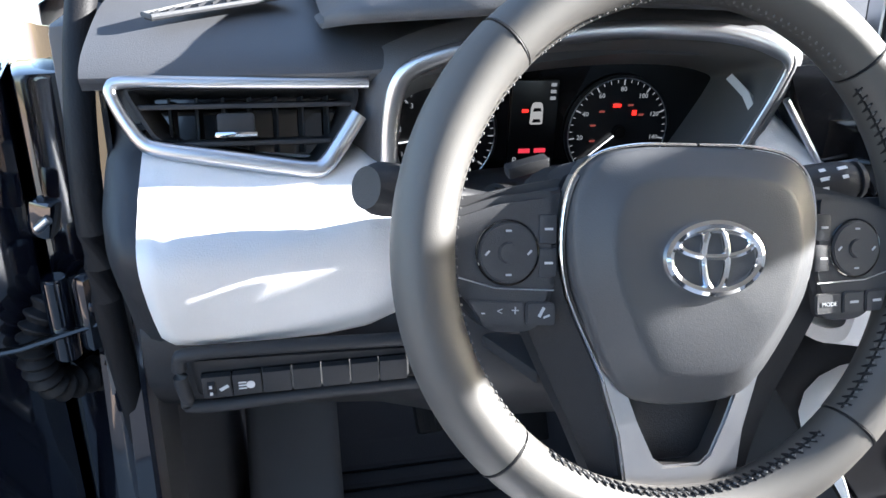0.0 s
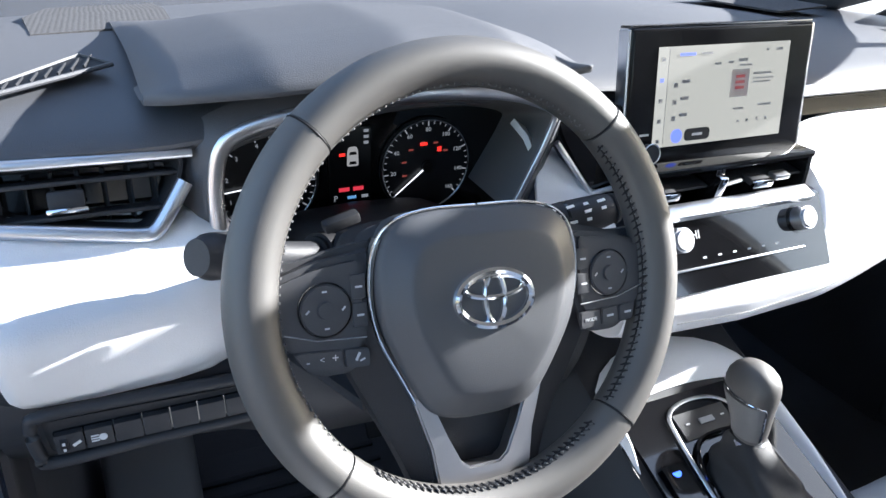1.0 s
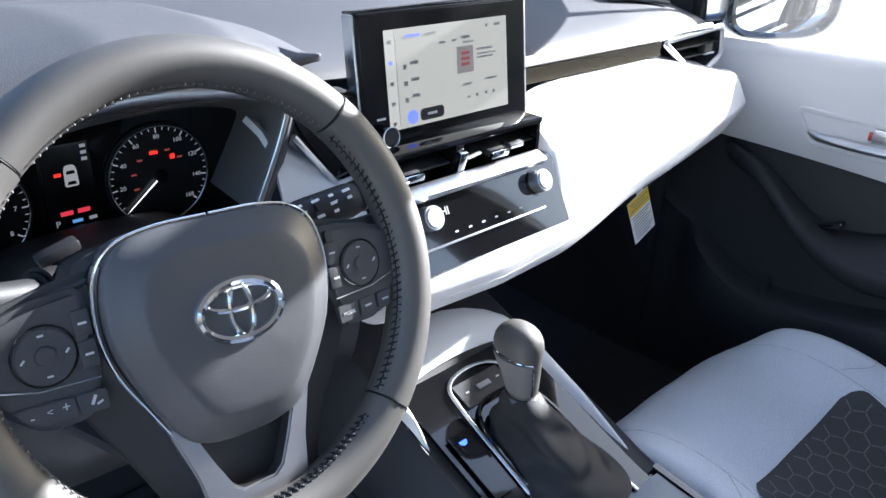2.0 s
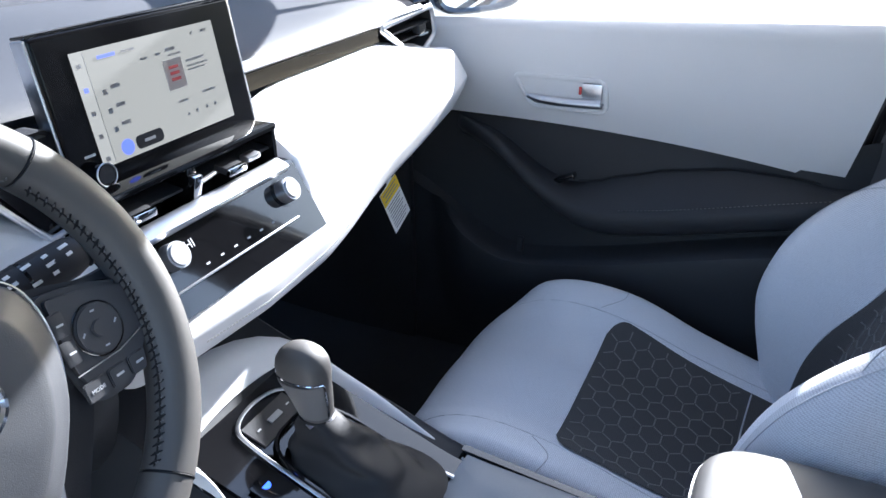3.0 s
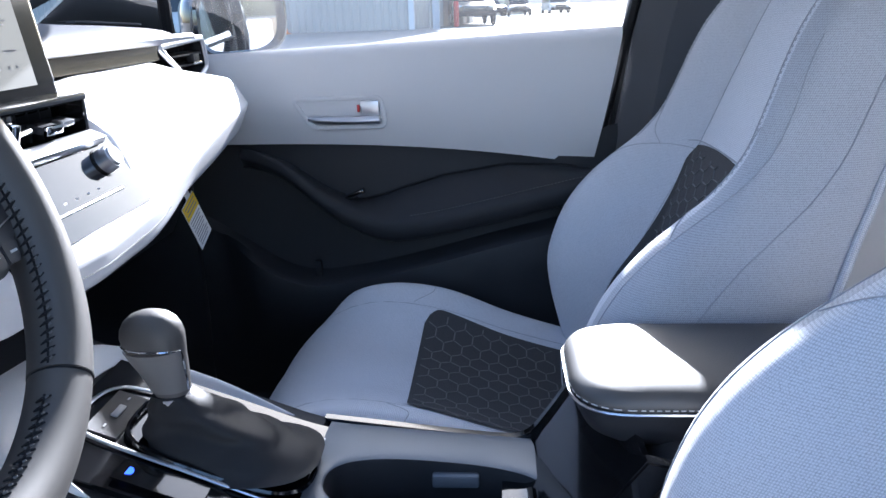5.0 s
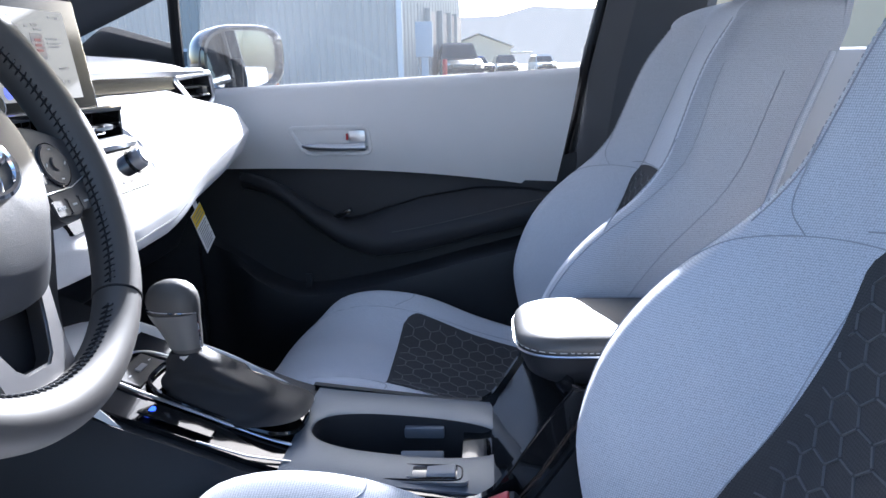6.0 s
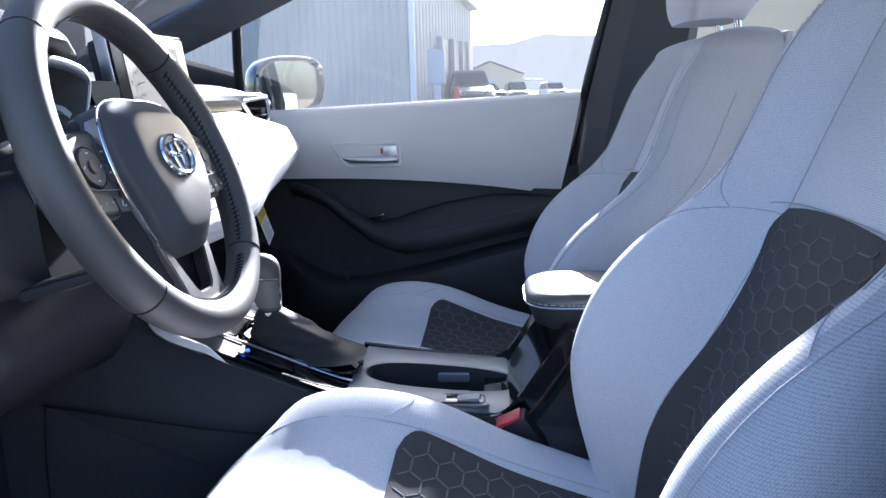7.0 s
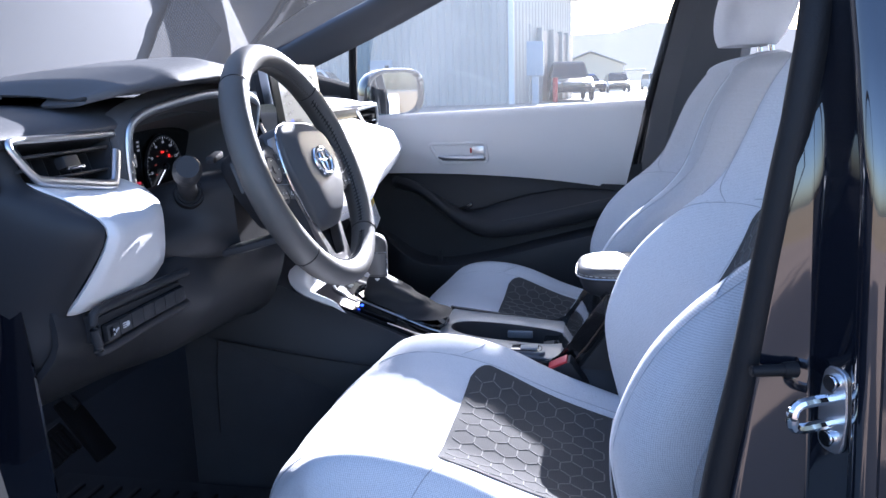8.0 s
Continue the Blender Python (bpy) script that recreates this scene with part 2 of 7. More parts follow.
def ease(t):
    t = max(0.0, min(1.0, t))
    return t * t * (3 - 2 * t)


def words(text, size, m, mat, parent, name="print", depth=0.0002):
    """Lettering in the built-in font, turned into a mesh."""
    cu = bpy.data.curves.new(name, "FONT")
    cu.body, cu.size, cu.extrude, cu.align_x, cu.align_y, cu.resolution_u = text, size, depth, "CENTER", "CENTER", 2
    tmp = bpy.data.objects.new(name, cu)
    me = bpy.data.meshes.new_from_object(tmp)
    bpy.data.objects.remove(tmp)
    bpy.data.curves.remove(cu)
    me.transform(m)
    me.materials.append(mat)
    ob = new(name, me)
    ob.parent = parent
    return ob


# ---- outside: yard, buildings, far hills ----
M_ASPHALT = material("pale_worn_asphalt", (0.24, 0.235, 0.22), 0.9, grain=0.6, grain_scale=60, stain=0.25, stain_scale=0.6)
M_METALWALL = material("blue_grey_steel_siding", (0.37, 0.37, 0.35), 0.5, metal=0.0, stain=0.06, stain_scale=0.8)
M_BEIGE = material("beige_siding", (0.55, 0.48, 0.36), 0.8, stain=0.08, stain_scale=0.7)
M_ROOFMETAL = material("grey_sheet_roof", (0.42, 0.40, 0.37), 0.5, stain=0.1, stain_scale=0.5)
# emission replaces the bright haze in front of the far hills
M_HILL = glowing("glowing_haze_hill", (0.90, 0.88, 0.85), 0.17)
M_DOORGREY = material("grey_steel_door", (0.33, 0.37, 0.42), 0.5, stain=0.05)
M_DARKGLASS = material("dark_window_glass", (0.03, 0.035, 0.04), 0.08, stain=0.2, stain_scale=3)
M_RED = material("red_paint", (0.45, 0.03, 0.03), 0.45, stain=0.1)
M_ORANGE = material("orange_plastic", (0.7, 0.2, 0.04), 0.55, stain=0.1)
M_BRICKISH = material("rust_red_boards", (0.38, 0.18, 0.09), 0.7, stain=0.15, stain_scale=3)
M_GRASS = material("dry_grass", (0.30, 0.25, 0.12), 1.0, grain=0.5, grain_scale=20, stain=0.3, stain_scale=0.3)
M_CARWHITE = material("silver_car_paint", (0.5, 0.51, 0.52), 0.25, coat=0.8, stain=0.05)
M_CARGREY = material("grey_car_paint", (0.10, 0.095, 0.09), 0.22, coat=0.8, stain=0.08)
M_CARDARK = material("dark_car_paint", (0.02, 0.02, 0.023), 0.2, coat=0.8, stain=0.1)
M_CARBLUE = material("blue_car_paint", (0.03, 0.06, 0.2), 0.2, coat=0.8, stain=0.1)

bm = bmesh.new()
n = 48
rings = [[(r * math.cos(2 * math.pi * k / n), r * math.sin(2 * math.pi * k / n), -0.0004 * max(0, r - 60)) for k in range(n)] for r in (0.4, 3, 8, 20, 45, 90, 200, 600, 1800)]
sheet(rings, close_v=True, bm=bm)
bm.faces.new([v for v in bm.verts][:n])
tagged(part("ground", bm, M_ASPHALT), "pale sun-bleached asphalt of an open yard", "ground", kind="structure")
M_DRY = material("dry_grass", (0.42, 0.30, 0.17), 0.95, grain=0.9, grain_scale=9, stain=0.35, stain_scale=0.25)
bm = sheet([[(-300, -300, 0.004), (-300, 250, 0.004)], [(-7.5, -300, 0.004), (-7.5, 250, 0.004)]])
tagged(part("field", bm, M_DRY), "field of dry tan grass beside the yard", "ground", kind="structure")
bm = sheet([[(-7.4, -300, 0.004), (-7.4, -22, 0.004)], [(14, -300, 0.004), (14, -22, 0.004)]])
tagged(part("field", bm, M_DRY), "field of dry tan grass behind the yard", "ground", kind="structure")

M_LOT = material("tan_gravel_lot", (0.42, 0.31, 0.24), 0.95, grain=0.7, grain_scale=40, stain=0.25, stain_scale=0.5)
bm = sheet([[(-7.5, -22, 0.004), (-7.5, 60, 0.004)], [(-1.7, -22, 0.004), (-1.7, 60, 0.004)]])
tagged(part("gravel_lot", bm, M_LOT), "tan gravel lot along the yard's edge", "ground", kind="structure")

# dry verge and far hills
bm = bmesh.new()
sheet([[(55, -60, 0.03), (55, -3, 0.03)], [(150, -160, 0.02), (150, -6, 0.02)]], bm=bm)
tagged(part("dry_verge", thicken(bm, 0.03), M_GRASS), "dry straw-coloured grass beside the yard", "grass", kind="structure")
# the hills glow evenly; their haze is put into the material
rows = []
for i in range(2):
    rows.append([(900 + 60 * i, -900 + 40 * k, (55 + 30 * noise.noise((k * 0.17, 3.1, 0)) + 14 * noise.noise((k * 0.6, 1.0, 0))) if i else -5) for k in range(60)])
tagged(part("backdrop", sheet(rows), M_HILL), "range of low hills on the skyline, pale glow standing in for haze", "hills", kind="structure")


def wall_run(a, b, z0, z1a, z1b, pitch, depth, bm):
    """Ribbed sheet-metal wall from a to b with a sloping top."""
    a, b = Vector(a), Vector(b)
    d = b - a
    side = Vector((-d.y, d.x, 0)).normalized()
    count = int(d.length / pitch)
    lo, hi = [], []
    for k in range(count + 1):
        for frac, out in ((0.0, 0), (0.55, 0), (0.7, 1), (0.85, 1)):
            u = min(1.0, (k + frac) / count)
            p = a + d * u + side * depth * out
            lo.append((p.x, p.y, z0))
            hi.append((p.x, p.y, z1a + (z1b - z1a) * u))
    sheet([lo, hi], bm=bm)


# large workshop: ribbed blue-grey siding, doors along its flank
shop = thing("workshop_building", "large blue-grey ribbed steel workshop with roller doors", "building", at=(34.4, 3.4, 0))
bm = bmesh.new()
wall_run((0, 0, 0), (2.2, 31, 0), 0, 7.0, 7.0, 0.35, 0.04, bm)
part("front_wall", bm, M_METALWALL, shop, smooth=False)
bm = bmesh.new()
wall_run((10.5, -2.35, 0), (0, 0, 0), 0, 5.4, 7.0, 0.5, 0.04, bm)
part("side_wall", bm, M_METALWALL, shop, smooth=False)
bm = sheet([[(-0.3, -0.4, 7.05), (10.8, -2.8, 5.45)], [(2.0, 31, 7.05), (13, 29, 5.45)]])
part("roof", thicken(bm, 0.2), M_ROOFMETAL, shop, smooth=False)
part("back_wall", block((11.8, 13.5, 2.6), (0.2, 31, 5.2), 0, turn=(0, 0, -4)), M_METALWALL, shop, smooth=False)
part("corner_trim", block((-0.06, 0.02, 3.5), (0.24, 0.24, 7.0), 0.01), material("pale_trim", (0.6, 0.63, 0.66), 0.5, stain=0.04), shop, smooth=False)
door = part("steel_door", block((0.36, 6.3, 1.1), (0.14, 1.1, 2.2), 0.02), M_DOORGREY, shop)
part("door_window", block((0.275, 6.0, 1.55), (0.02, 0.2, 0.8), 0.005), M_DARKGLASS, door)
for k, u in enumerate((0.42, 0.62, 0.78, 0.9)):
    x, y = 10.5 * u, -2.35 * u
    f = part("roller_door", block((x + 0.02, y - 0.1, 1.75), (1.35, 0.12, 3.5), 0.02, turn=(0, 0, -12.6)), material("roller_door_tan", (0.42, 0.36, 0.31), 0.6, stain=0.08), shop)
    part("door_frame", block((x - 0.75, y - 0.0, 1.8), (0.12, 0.3, 3.6), 0.01, turn=(0, 0, -12.6)), M_METALWALL, f)
box = thing("electrical_cabinet", "grey electrical meter cabinet standing by the workshop corner", "cabinet", at=(33.9, 2.3, 0))
part("case", block((0, 0, 2.0), (0.5, 0.75, 1.5), 0.03), M_DOORGREY, box)
part("pedestal", block((0, 0, 0.62), (0.25, 0.3, 1.25), 0.02), M_DOORGREY, box)
part("conduit", rod((0.1, 0.25, 0), (0.1, 0.25, 3.5), 0.05), M_ROOFMETAL, box)
bol = thing("red_bollard", "red steel safety post beside the roller doors", "bollard", at=(36.5, 1.55, 0))
part("post", rod((0, 0, 0), (0, 0, 1.15), 0.12, bevel=0.03), M_RED, bol)

shed = thing("beige_shed", "beige gabled metal shed far across the yard", "building", at=(78, 0.2, 0))
out = [(-3.2, 0), (3.2, 0), (3.2, 2.5), (0, 3.7), (-3.2, 2.5)]
part("wall", plate(out, "x", 0, 14, 0.0), M_BEIGE, shed, smooth=False)
for s in (-1, 1):
    bm = sheet([[(-0.4, 0, 3.80), (14.4, 0, 3.80)], [(-0.4, s * 3.5, 2.46), (14.4, s * 3.5, 2.46)]])
    part("roof_slope", thicken(bm, 0.12), M_ROOFMETAL, shed, smooth=False)
part("awning", block((1.5, -4.3, 1.9), (3, 2.0, 0.15), 0.02), M_ROOFMETAL, shed)


def far_car(name, label, at, turn, body, length=4.6, width=1.85, high=1.55, clear=0.3, pickup=False):
    """A parked car: body, glasshouse, windows, wheels, lamps."""
    t = thing(name, label, "car")
    h1 = high * 0.6
    rows = []
    for u in [k / 20 for k in range(21)]:
        x = (u - 0.5) * length
        nose = ease(min(1, u * 9)) * ease(min(1, (1 - u) * 9))
        w = width / 2 * (0.82 + 0.18 * nose)
        z1 = clear + (h1 - clear) * (0.72 + 0.28 * nose) * (1.0 if u > 0.3 else 0.86 + 0.14 * ease(u / 0.3))
        rows.append([(x, -w, clear), (x, -w * 1.0, z1 * 0.8), (x, -w * 0.9, z1), (x, w * 0.9, z1), (x, w, z1 * 0.8), (x, w, clear)])
    part("body", sheet(rows, close_v=True, cap=True), body, t)
    a, b = (-0.12, 0.16) if pickup else (-0.2, 0.44)
    base = [(a * length - 0.35, b * length + 0.25), (a * length + 0.25, b * length - 0.1)]
    cab = []
    for z, (x0, x1), w in ((h1 - 0.03, base[0], 0.44), (high - 0.08, base[1], 0.36), (high, (base[1][0] + 0.12, base[1][1] - 0.12), 0.32)):
        cab.append([(x0, -w * width, z), (x1, -w * width, z), (x1, w * width, z), (x0, w * width, z)])
    part("cabin", sheet(cab, close_v=True, cap=True), body, t, smooth=False)
    zs, ze = h1 + 0.03, high - 0.12
    def lean(z, i):
        u = (z - h1) / (high - 0.08 - h1)
        return base[0][i] + (base[1][i] - base[0][i]) * u
    wf = part("windscreen", sheet([[(lean(zs, 0) - 0.02, -0.40 * width, zs), (lean(zs, 0) - 0.02, 0.40 * width, zs)], [(lean(ze, 0) - 0.02, -0.34 * width, ze), (lean(ze, 0) - 0.02, 0.34 * width, ze)]]), M_DARKGLASS, t)
    for s in (-1, 1):
        bm = sheet([[(lean(zs, 0) + 0.12, s * 0.44 * width, zs), (lean(zs, 1) - 0.15, s * 0.44 * width, zs)], [(lean(ze, 0) + 0.12, s * 0.375 * width, ze), (lean(ze, 1) - 0.15, s * 0.375 * width, ze)]])
        part("side_window", thicken(bm, 0.01), M_DARKGLASS, t)
        part("headlamp", block((-length / 2 + 0.1, s * width * 0.36, h1 * 0.74), (0.2, 0.32, 0.13), 0.03), M_CHROME, t)
        for x in (-0.31, 0.31):
            w = part("wheel", rod((x * length, s * (width / 2 - 0.2), 0.36), (x * length, s * (width / 2 + 0.01), 0.36), 0.36, bevel=0.05), M_RUBBER, t)
            part("rim", rod((x * length, s * (width / 2 - 0.1), 0.36), (x * length, s * (width / 2 + 0.02), 0.36), 0.22, bevel=0.02), M_SATIN, w)
    part("grille", block((-length / 2 - 0.0, 0, h1 * 0.66), (0.12, width * 0.5, 0.3), 0.03), M_CARDARK, t)
    part("bumper", block((-length / 2 + 0.02, 0, clear + 0.12), (0.2, width * 0.94, 0.26), 0.06), M_RUBBER, t)
    t.matrix_world = pose(*at, 0, 0, turn)
    return t


far_car("pickup_truck", "dark grey pickup truck with black grille parked by the workshop", (39.5, 1.05, 0), 8, M_CARGREY, 5.4, 2.15, 1.95, 0.45, pickup=True)
far_car("parked_car", "dark saloon parked far across the yard", (64, -2.0, 0), 5, M_CARDARK)
far_car("parked_car", "silver hatchback parked far across the yard", (70, -5.5, 0), 8, M_CARWHITE)
far_car("parked_car", "dark blue car parked far across the yard", (66, 0.6, 0), 30, M_CARBLUE)
far_car("parked_suv", "silver sport utility car parked before the workshop", (30, 11.4, 0), 95, M_CARWHITE, 4.5, 1.85, 1.75)
cone = thing("traffic_cone", "orange traffic cone standing by the workshop wall", "cone", at=(33.6, 9.0, 0))
part("cone", rod((0, 0, 0.03), (0, 0, 0.75), 0.2, 0.03), M_ORANGE, cone)
part("base", block((0, 0, 0.02), (0.5, 0.5, 0.04), 0.01), M_ORANGE, cone)
low = thing("low_brick_building", "low building with rust-red boards and pale trim", "building", at=(42, 23, 0))
part("wall", block((0, 0, 2.2), (5, 9, 4.4), 0.02), M_METALWALL, low, smooth=False)
for k in range(3):
    part("window", block((-2.52, -3 + 3 * k, 1.9), (0.08, 2.2, 1.5), 0.02), M_BRICKISH, low)
# cream hall behind the car, with a painted board on its wall
hall = thing("cream_hall", "cream-coloured hall with a pale painted sign board", "building", at=(24, -17, 0))
M_CREAM = material("cream_plaster", (0.70, 0.58, 0.40), 0.85, stain=0.05, stain_scale=0.8)
part("wall", block((0, 0, 3.5), (26, 0.4, 7), 0.02, turn=(0, 0, 38)), M_CREAM, hall, smooth=False)
part("roof", block((2, -3, 7.1), (26.5, 6, 0.2), 0.02, turn=(0, 0, 38)), M_ROOFMETAL, hall, smooth=False)

# ---- the car's shell ----
CX = -0.01                            # middle of the car
bm = bmesh.new()
sheet([[(-0.70, 1.15, 0.55), (0.70, 1.15, 0.55)], [(-0.70, 0.80, 0.24), (0.70, 0.80, 0.24)], [(-0.70, 0.45, 0.22), (0.70, 0.45, 0.22)], [(-0.70, -1.5, 0.22), (0.70, -1.5, 0.22)]], bm=bm)
tagged(part("floor", thicken(bm, 0.04), M_CARPET), "black carpeted car floor", "floor", kind="structure")
tagged(part("firewall", block((CX, 1.17, 0.72), (1.44, 0.05, 0.42), 0.01), M_CARPET), "black padded bulkhead ahead of the footwells", "wall", kind="structure")

# roof with its lining; the front edge is the windscreen header
def roof_z(x, y):
    return 1.37 - 0.16 * (x / 0.62) ** 2 * 0.5 - 0.05 * max(0, (y + 0.35)) ** 2 * 2 - 0.02 * max(0, -1.0 - y)
xs = [-0.60 + 0.08 * k for k in range(16)]
rows = []
for k in range(12):
    row = []
    for x in xs:
        yf = -0.05 - 0.42 * abs(x) ** 2
        y = yf + (-1.75 - yf) * k / 11
        row.append((x, y, roof_z(x, y)))
    rows.append(row)
tagged(part("roof", thicken(sheet(rows), -0.05), M_LINING), "pale grey fabric headliner under the roof", "ceiling", kind="structure")
rows = [[(p[0] * 1.02, p[1], p[2] + 0.06) for p in r] for r in rows]
tagged(part("roof_skin", thicken(sheet(rows), -0.004), M_PAINT), "glossy black painted roof skin", "roof", kind="structure")


def pillar(name, label, line, r, mat, flat=0.6, up=(1, 0, 0)):
    return tagged(part(name, sweep(smooth_line(line, 16), r, 14, flat=flat, up=up), mat), label, "pillar", kind="structure")


for s, nm in ((1, "pillar_front_right"), (-1, "pillar_front_left")):
    k = s
    pillar(nm, "dark trimmed windscreen pillar", [(k * 0.735 + CX, 0.80, 0.90), (k * 0.70 + CX, 0.50, 1.01), (k * 0.655 + CX, 0.18, 1.13), (k * 0.60 + CX, -0.16, 1.27), (k * 0.58 + CX, -0.36, 1.32)], lambda u: 0.052 - 0.012 * u, M_SOFT)
tagged(part("quarter_post", sweep([(0.725, 0.285, 0.87), (0.70, 0.275, 0.98), (0.672, 0.262, 1.07)], 0.011, 8), M_RUBBER), "slim black post before the door window", "pillar", kind="structure")
for s in (1, -1):
    line = [(s * 0.60 + CX, -0.30, 1.325), (s * 0.60 + CX, -0.75, 1.345), (s * 0.585 + CX, -1.4, 1.29)]
    tagged(part("roof_rail", sweep(smooth_line(line, 10), 0.032, 10), M_SOFT), "dark trimmed roof rail over the doors", "trim", kind="structure")
# right centre pillar, broad and dark
bm = sheet([[(0.80, -0.50, 0.60), (0.81, -0.545, 0.88), (0.755, -0.595, 1.14), (0.66, -0.65, 1.32)],
            [(0.735, -0.50, 0.60), (0.755, -0.545, 0.88), (0.70, -0.60, 1.14), (0.61, -0.66, 1.32)],
            [(0.70, -0.535, 0.60), (0.715, -0.58, 0.88), (0.665, -0.63, 1.14), (0.585, -0.70, 1.32)],
            [(0.71, -0.68, 0.60), (0.72, -0.70, 0.88), (0.67, -0.73, 1.14), (0.59, -0.76, 1.32)],
            [(0.755, -0.72, 0.60), (0.765, -0.73, 0.88), (0.71, -0.75, 1.14), (0.63, -0.78, 1.32)]])
tagged(part("pillar_centre_right", thicken(bm, 0.02), M_SOFT), "broad dark-trimmed pillar beside the passenger seat", "pillar", kind="structure")
for z, y0, y1 in ((0.866, -0.555, -0.70), (0.957, -0.57, -0.70)):
    x0 = 0.7165 if z < 0.9 else 0.7030
    tagged(part("pillar_joint", sweep([(x0 + 0.026, y0 + 0.012, z), (x0 + 0.001, y0 - 0.018, z), (x0 - 0.001, -0.64, z), (x0 + 0.001, y1, z)], 0.0022, 6), M_RUBBER), "dark joint line in the pillar trim", "trim", kind="structure")
# rear: bench, shelf, side walls
tagged(part("rear_wall", block((CX, -1.55, 0.62), (1.36, 0.12, 0.8), 0.05, turn=(-14, 0, 0)), M_CLOTH), "pale cloth back of the rear bench", "rear bench", kind="structure")
tagged(part("rear_side_right", block((0.74, -1.15, 0.62), (0.06, 0.85, 0.6), 0.02), M_PALE), "pale inner panel of the rear door", "panel", kind="structure")
tagged(part("rear_side_left", block((-0.76, -1.25, 0.62), (0.06, 0.75, 0.6), 0.02), M_PALE), "pale inner panel of the rear door", "panel", kind="structure")
# right outer side of the car below the windows
tagged(part("right_flank", block((0.83, -0.35, 0.52), (0.06, 2.9, 0.62), 0.03), M_PAINT), "glossy black outer door skins", "car side", kind="structure")
tagged(part("bonnet", block((CX, 1.55, 0.80), (1.5, 0.9, 0.12), 0.05, turn=(-4, 0, 0)), M_PAINT), "glossy black bonnet ahead of the windscreen", "bonnet", kind="structure")

for s, nm in ((1, "kick_panel_right"), (-1, "kick_panel_left")):
    tagged(part(nm, block((s * 0.722 + CX, 0.80, 0.56), (0.03, 0.92, 0.72), 0.01), M_KICK if s < 0 else M_DARK), "dark plastic kick panel at the side of the footwell", "panel", kind="structure")
# windscreen
rows = []
for k in range(9):
    v = k / 8
    row = []
    for j in range(13):
        u = -1 + j / 6
        yb, zb, xb = 0.93 - 0.16 * u * u, 0.905, 0.70 * u
        yt, zt, xt = -0.05 - 0.14 * u * u, 1.36 - 0.06 * u * u, 0.585 * u
        row.append((xb + (xt - xb) * v + CX, yb + (yt - yb) * v, zb + (zt - zb) * v + 0.03 * math.sin(math.pi * v)))
    rows.append(row)
ws = tagged(part("window_1", sheet(rows), M_DUSTY), "clear raked windscreen", "windscreen", kind="structure")
ws.visible_shadow = False
# passenger window pane and quarter glass
pane = tagged(part("window_2", sheet([[(0.765, 0.27, 0.86), (0.765, -0.54, 0.87)], [(0.70, 0.21, 1.10), (0.70, -0.58, 1.13)], [(0.635, -0.12, 1.26), (0.63, -0.62, 1.28)]]), M_GLASS), "clear raised window of the passenger door", "window", kind="structure")
pane.visible_shadow = False
pane = tagged(part("window_3", sheet([[(0.76, 0.62, 0.88), (0.76, 0.28, 0.87)], [(0.72, 0.40, 1.02), (0.705, 0.275, 1.06)]]), M_GLASS), "small fixed quarter pane by the mirror", "window", kind="structure")
pane.visible_shadow = False
# ---- seats ----
# each skin follows a spine in the seat's own frame: (y, z), half width, bolster height, edge roll
CUSHION = [(0.020, 0.255, 0.205, 0.000), (0.055, 0.315, 0.215, 0.004), (0.052, 0.375, 0.225, 0.010), (0.010, 0.422, 0.236, 0.024),
           (-0.08, 0.440, 0.250, 0.050), (-0.18, 0.423, 0.256, 0.060), (-0.30, 0.396, 0.252, 0.042), (-0.44, 0.372, 0.240, 0.026)]


def spine(table, u):
    p = smooth_line([r[:2] + (r[2],) for r in table], 97)
    q = smooth_line([(r[3], 0, 0) for r in table], 97)
    k = u * 96
    i = min(int(k), 95)
    f = k - i
    a, b = p[i].lerp(p[i + 1], f), q[i].lerp(q[i + 1], f)
    d = p[i + 1] - p[i]
    nrm = Vector((-d.y, d.x)).normalized() * -1
    return a.x, a.y, a.z, b.x, nrm


def seat_skin(table, side):
    """Point and outward normal of a seat skin at lateral s in -1..1 and length u in 0..1."""
    cache = {}
    def at(s, u, lift=0.0):
        key = round(u, 5)
        if key not in cache:
            cache[key] = spine(table, u)
        y, z, w, hb, nrm = cache[key]
        a = abs(s)
        bump = hb * (0.5 * ease((a - 0.26) / 0.56) + 0.5 * max(0.0, min(1.0, (a - 0.22) / 0.60)) - 0.25 * ease((a - 0.84) / 0.16))
        crown = 0.008 * (1 - (a / 0.5) ** 2) if a < 0.5 else 0
        drop = 0.0
        if a > 0.84:
            t = (a - 0.84) / 0.16
            drop = 0.055 * (1 - math.sqrt(max(0, 1 - t * t)))
        x = w * s
        y -= 0.045 * ease((a - 0.45) / 0.55) * ease((y + 0.06) / 0.10)
        off = (bump + crown - drop + lift) * side
        return Vector((x, y + nrm.x * off, z + nrm.y * off))
    return at


def length_table(table):
    pts = [spine(table, k / 200)[:2] for k in range(201)]
    out = [0.0]
    for a, b in zip(pts, pts[1:]):
        out.append(out[-1] + math.hypot(b[0] - a[0], b[1] - a[1]))
    return out


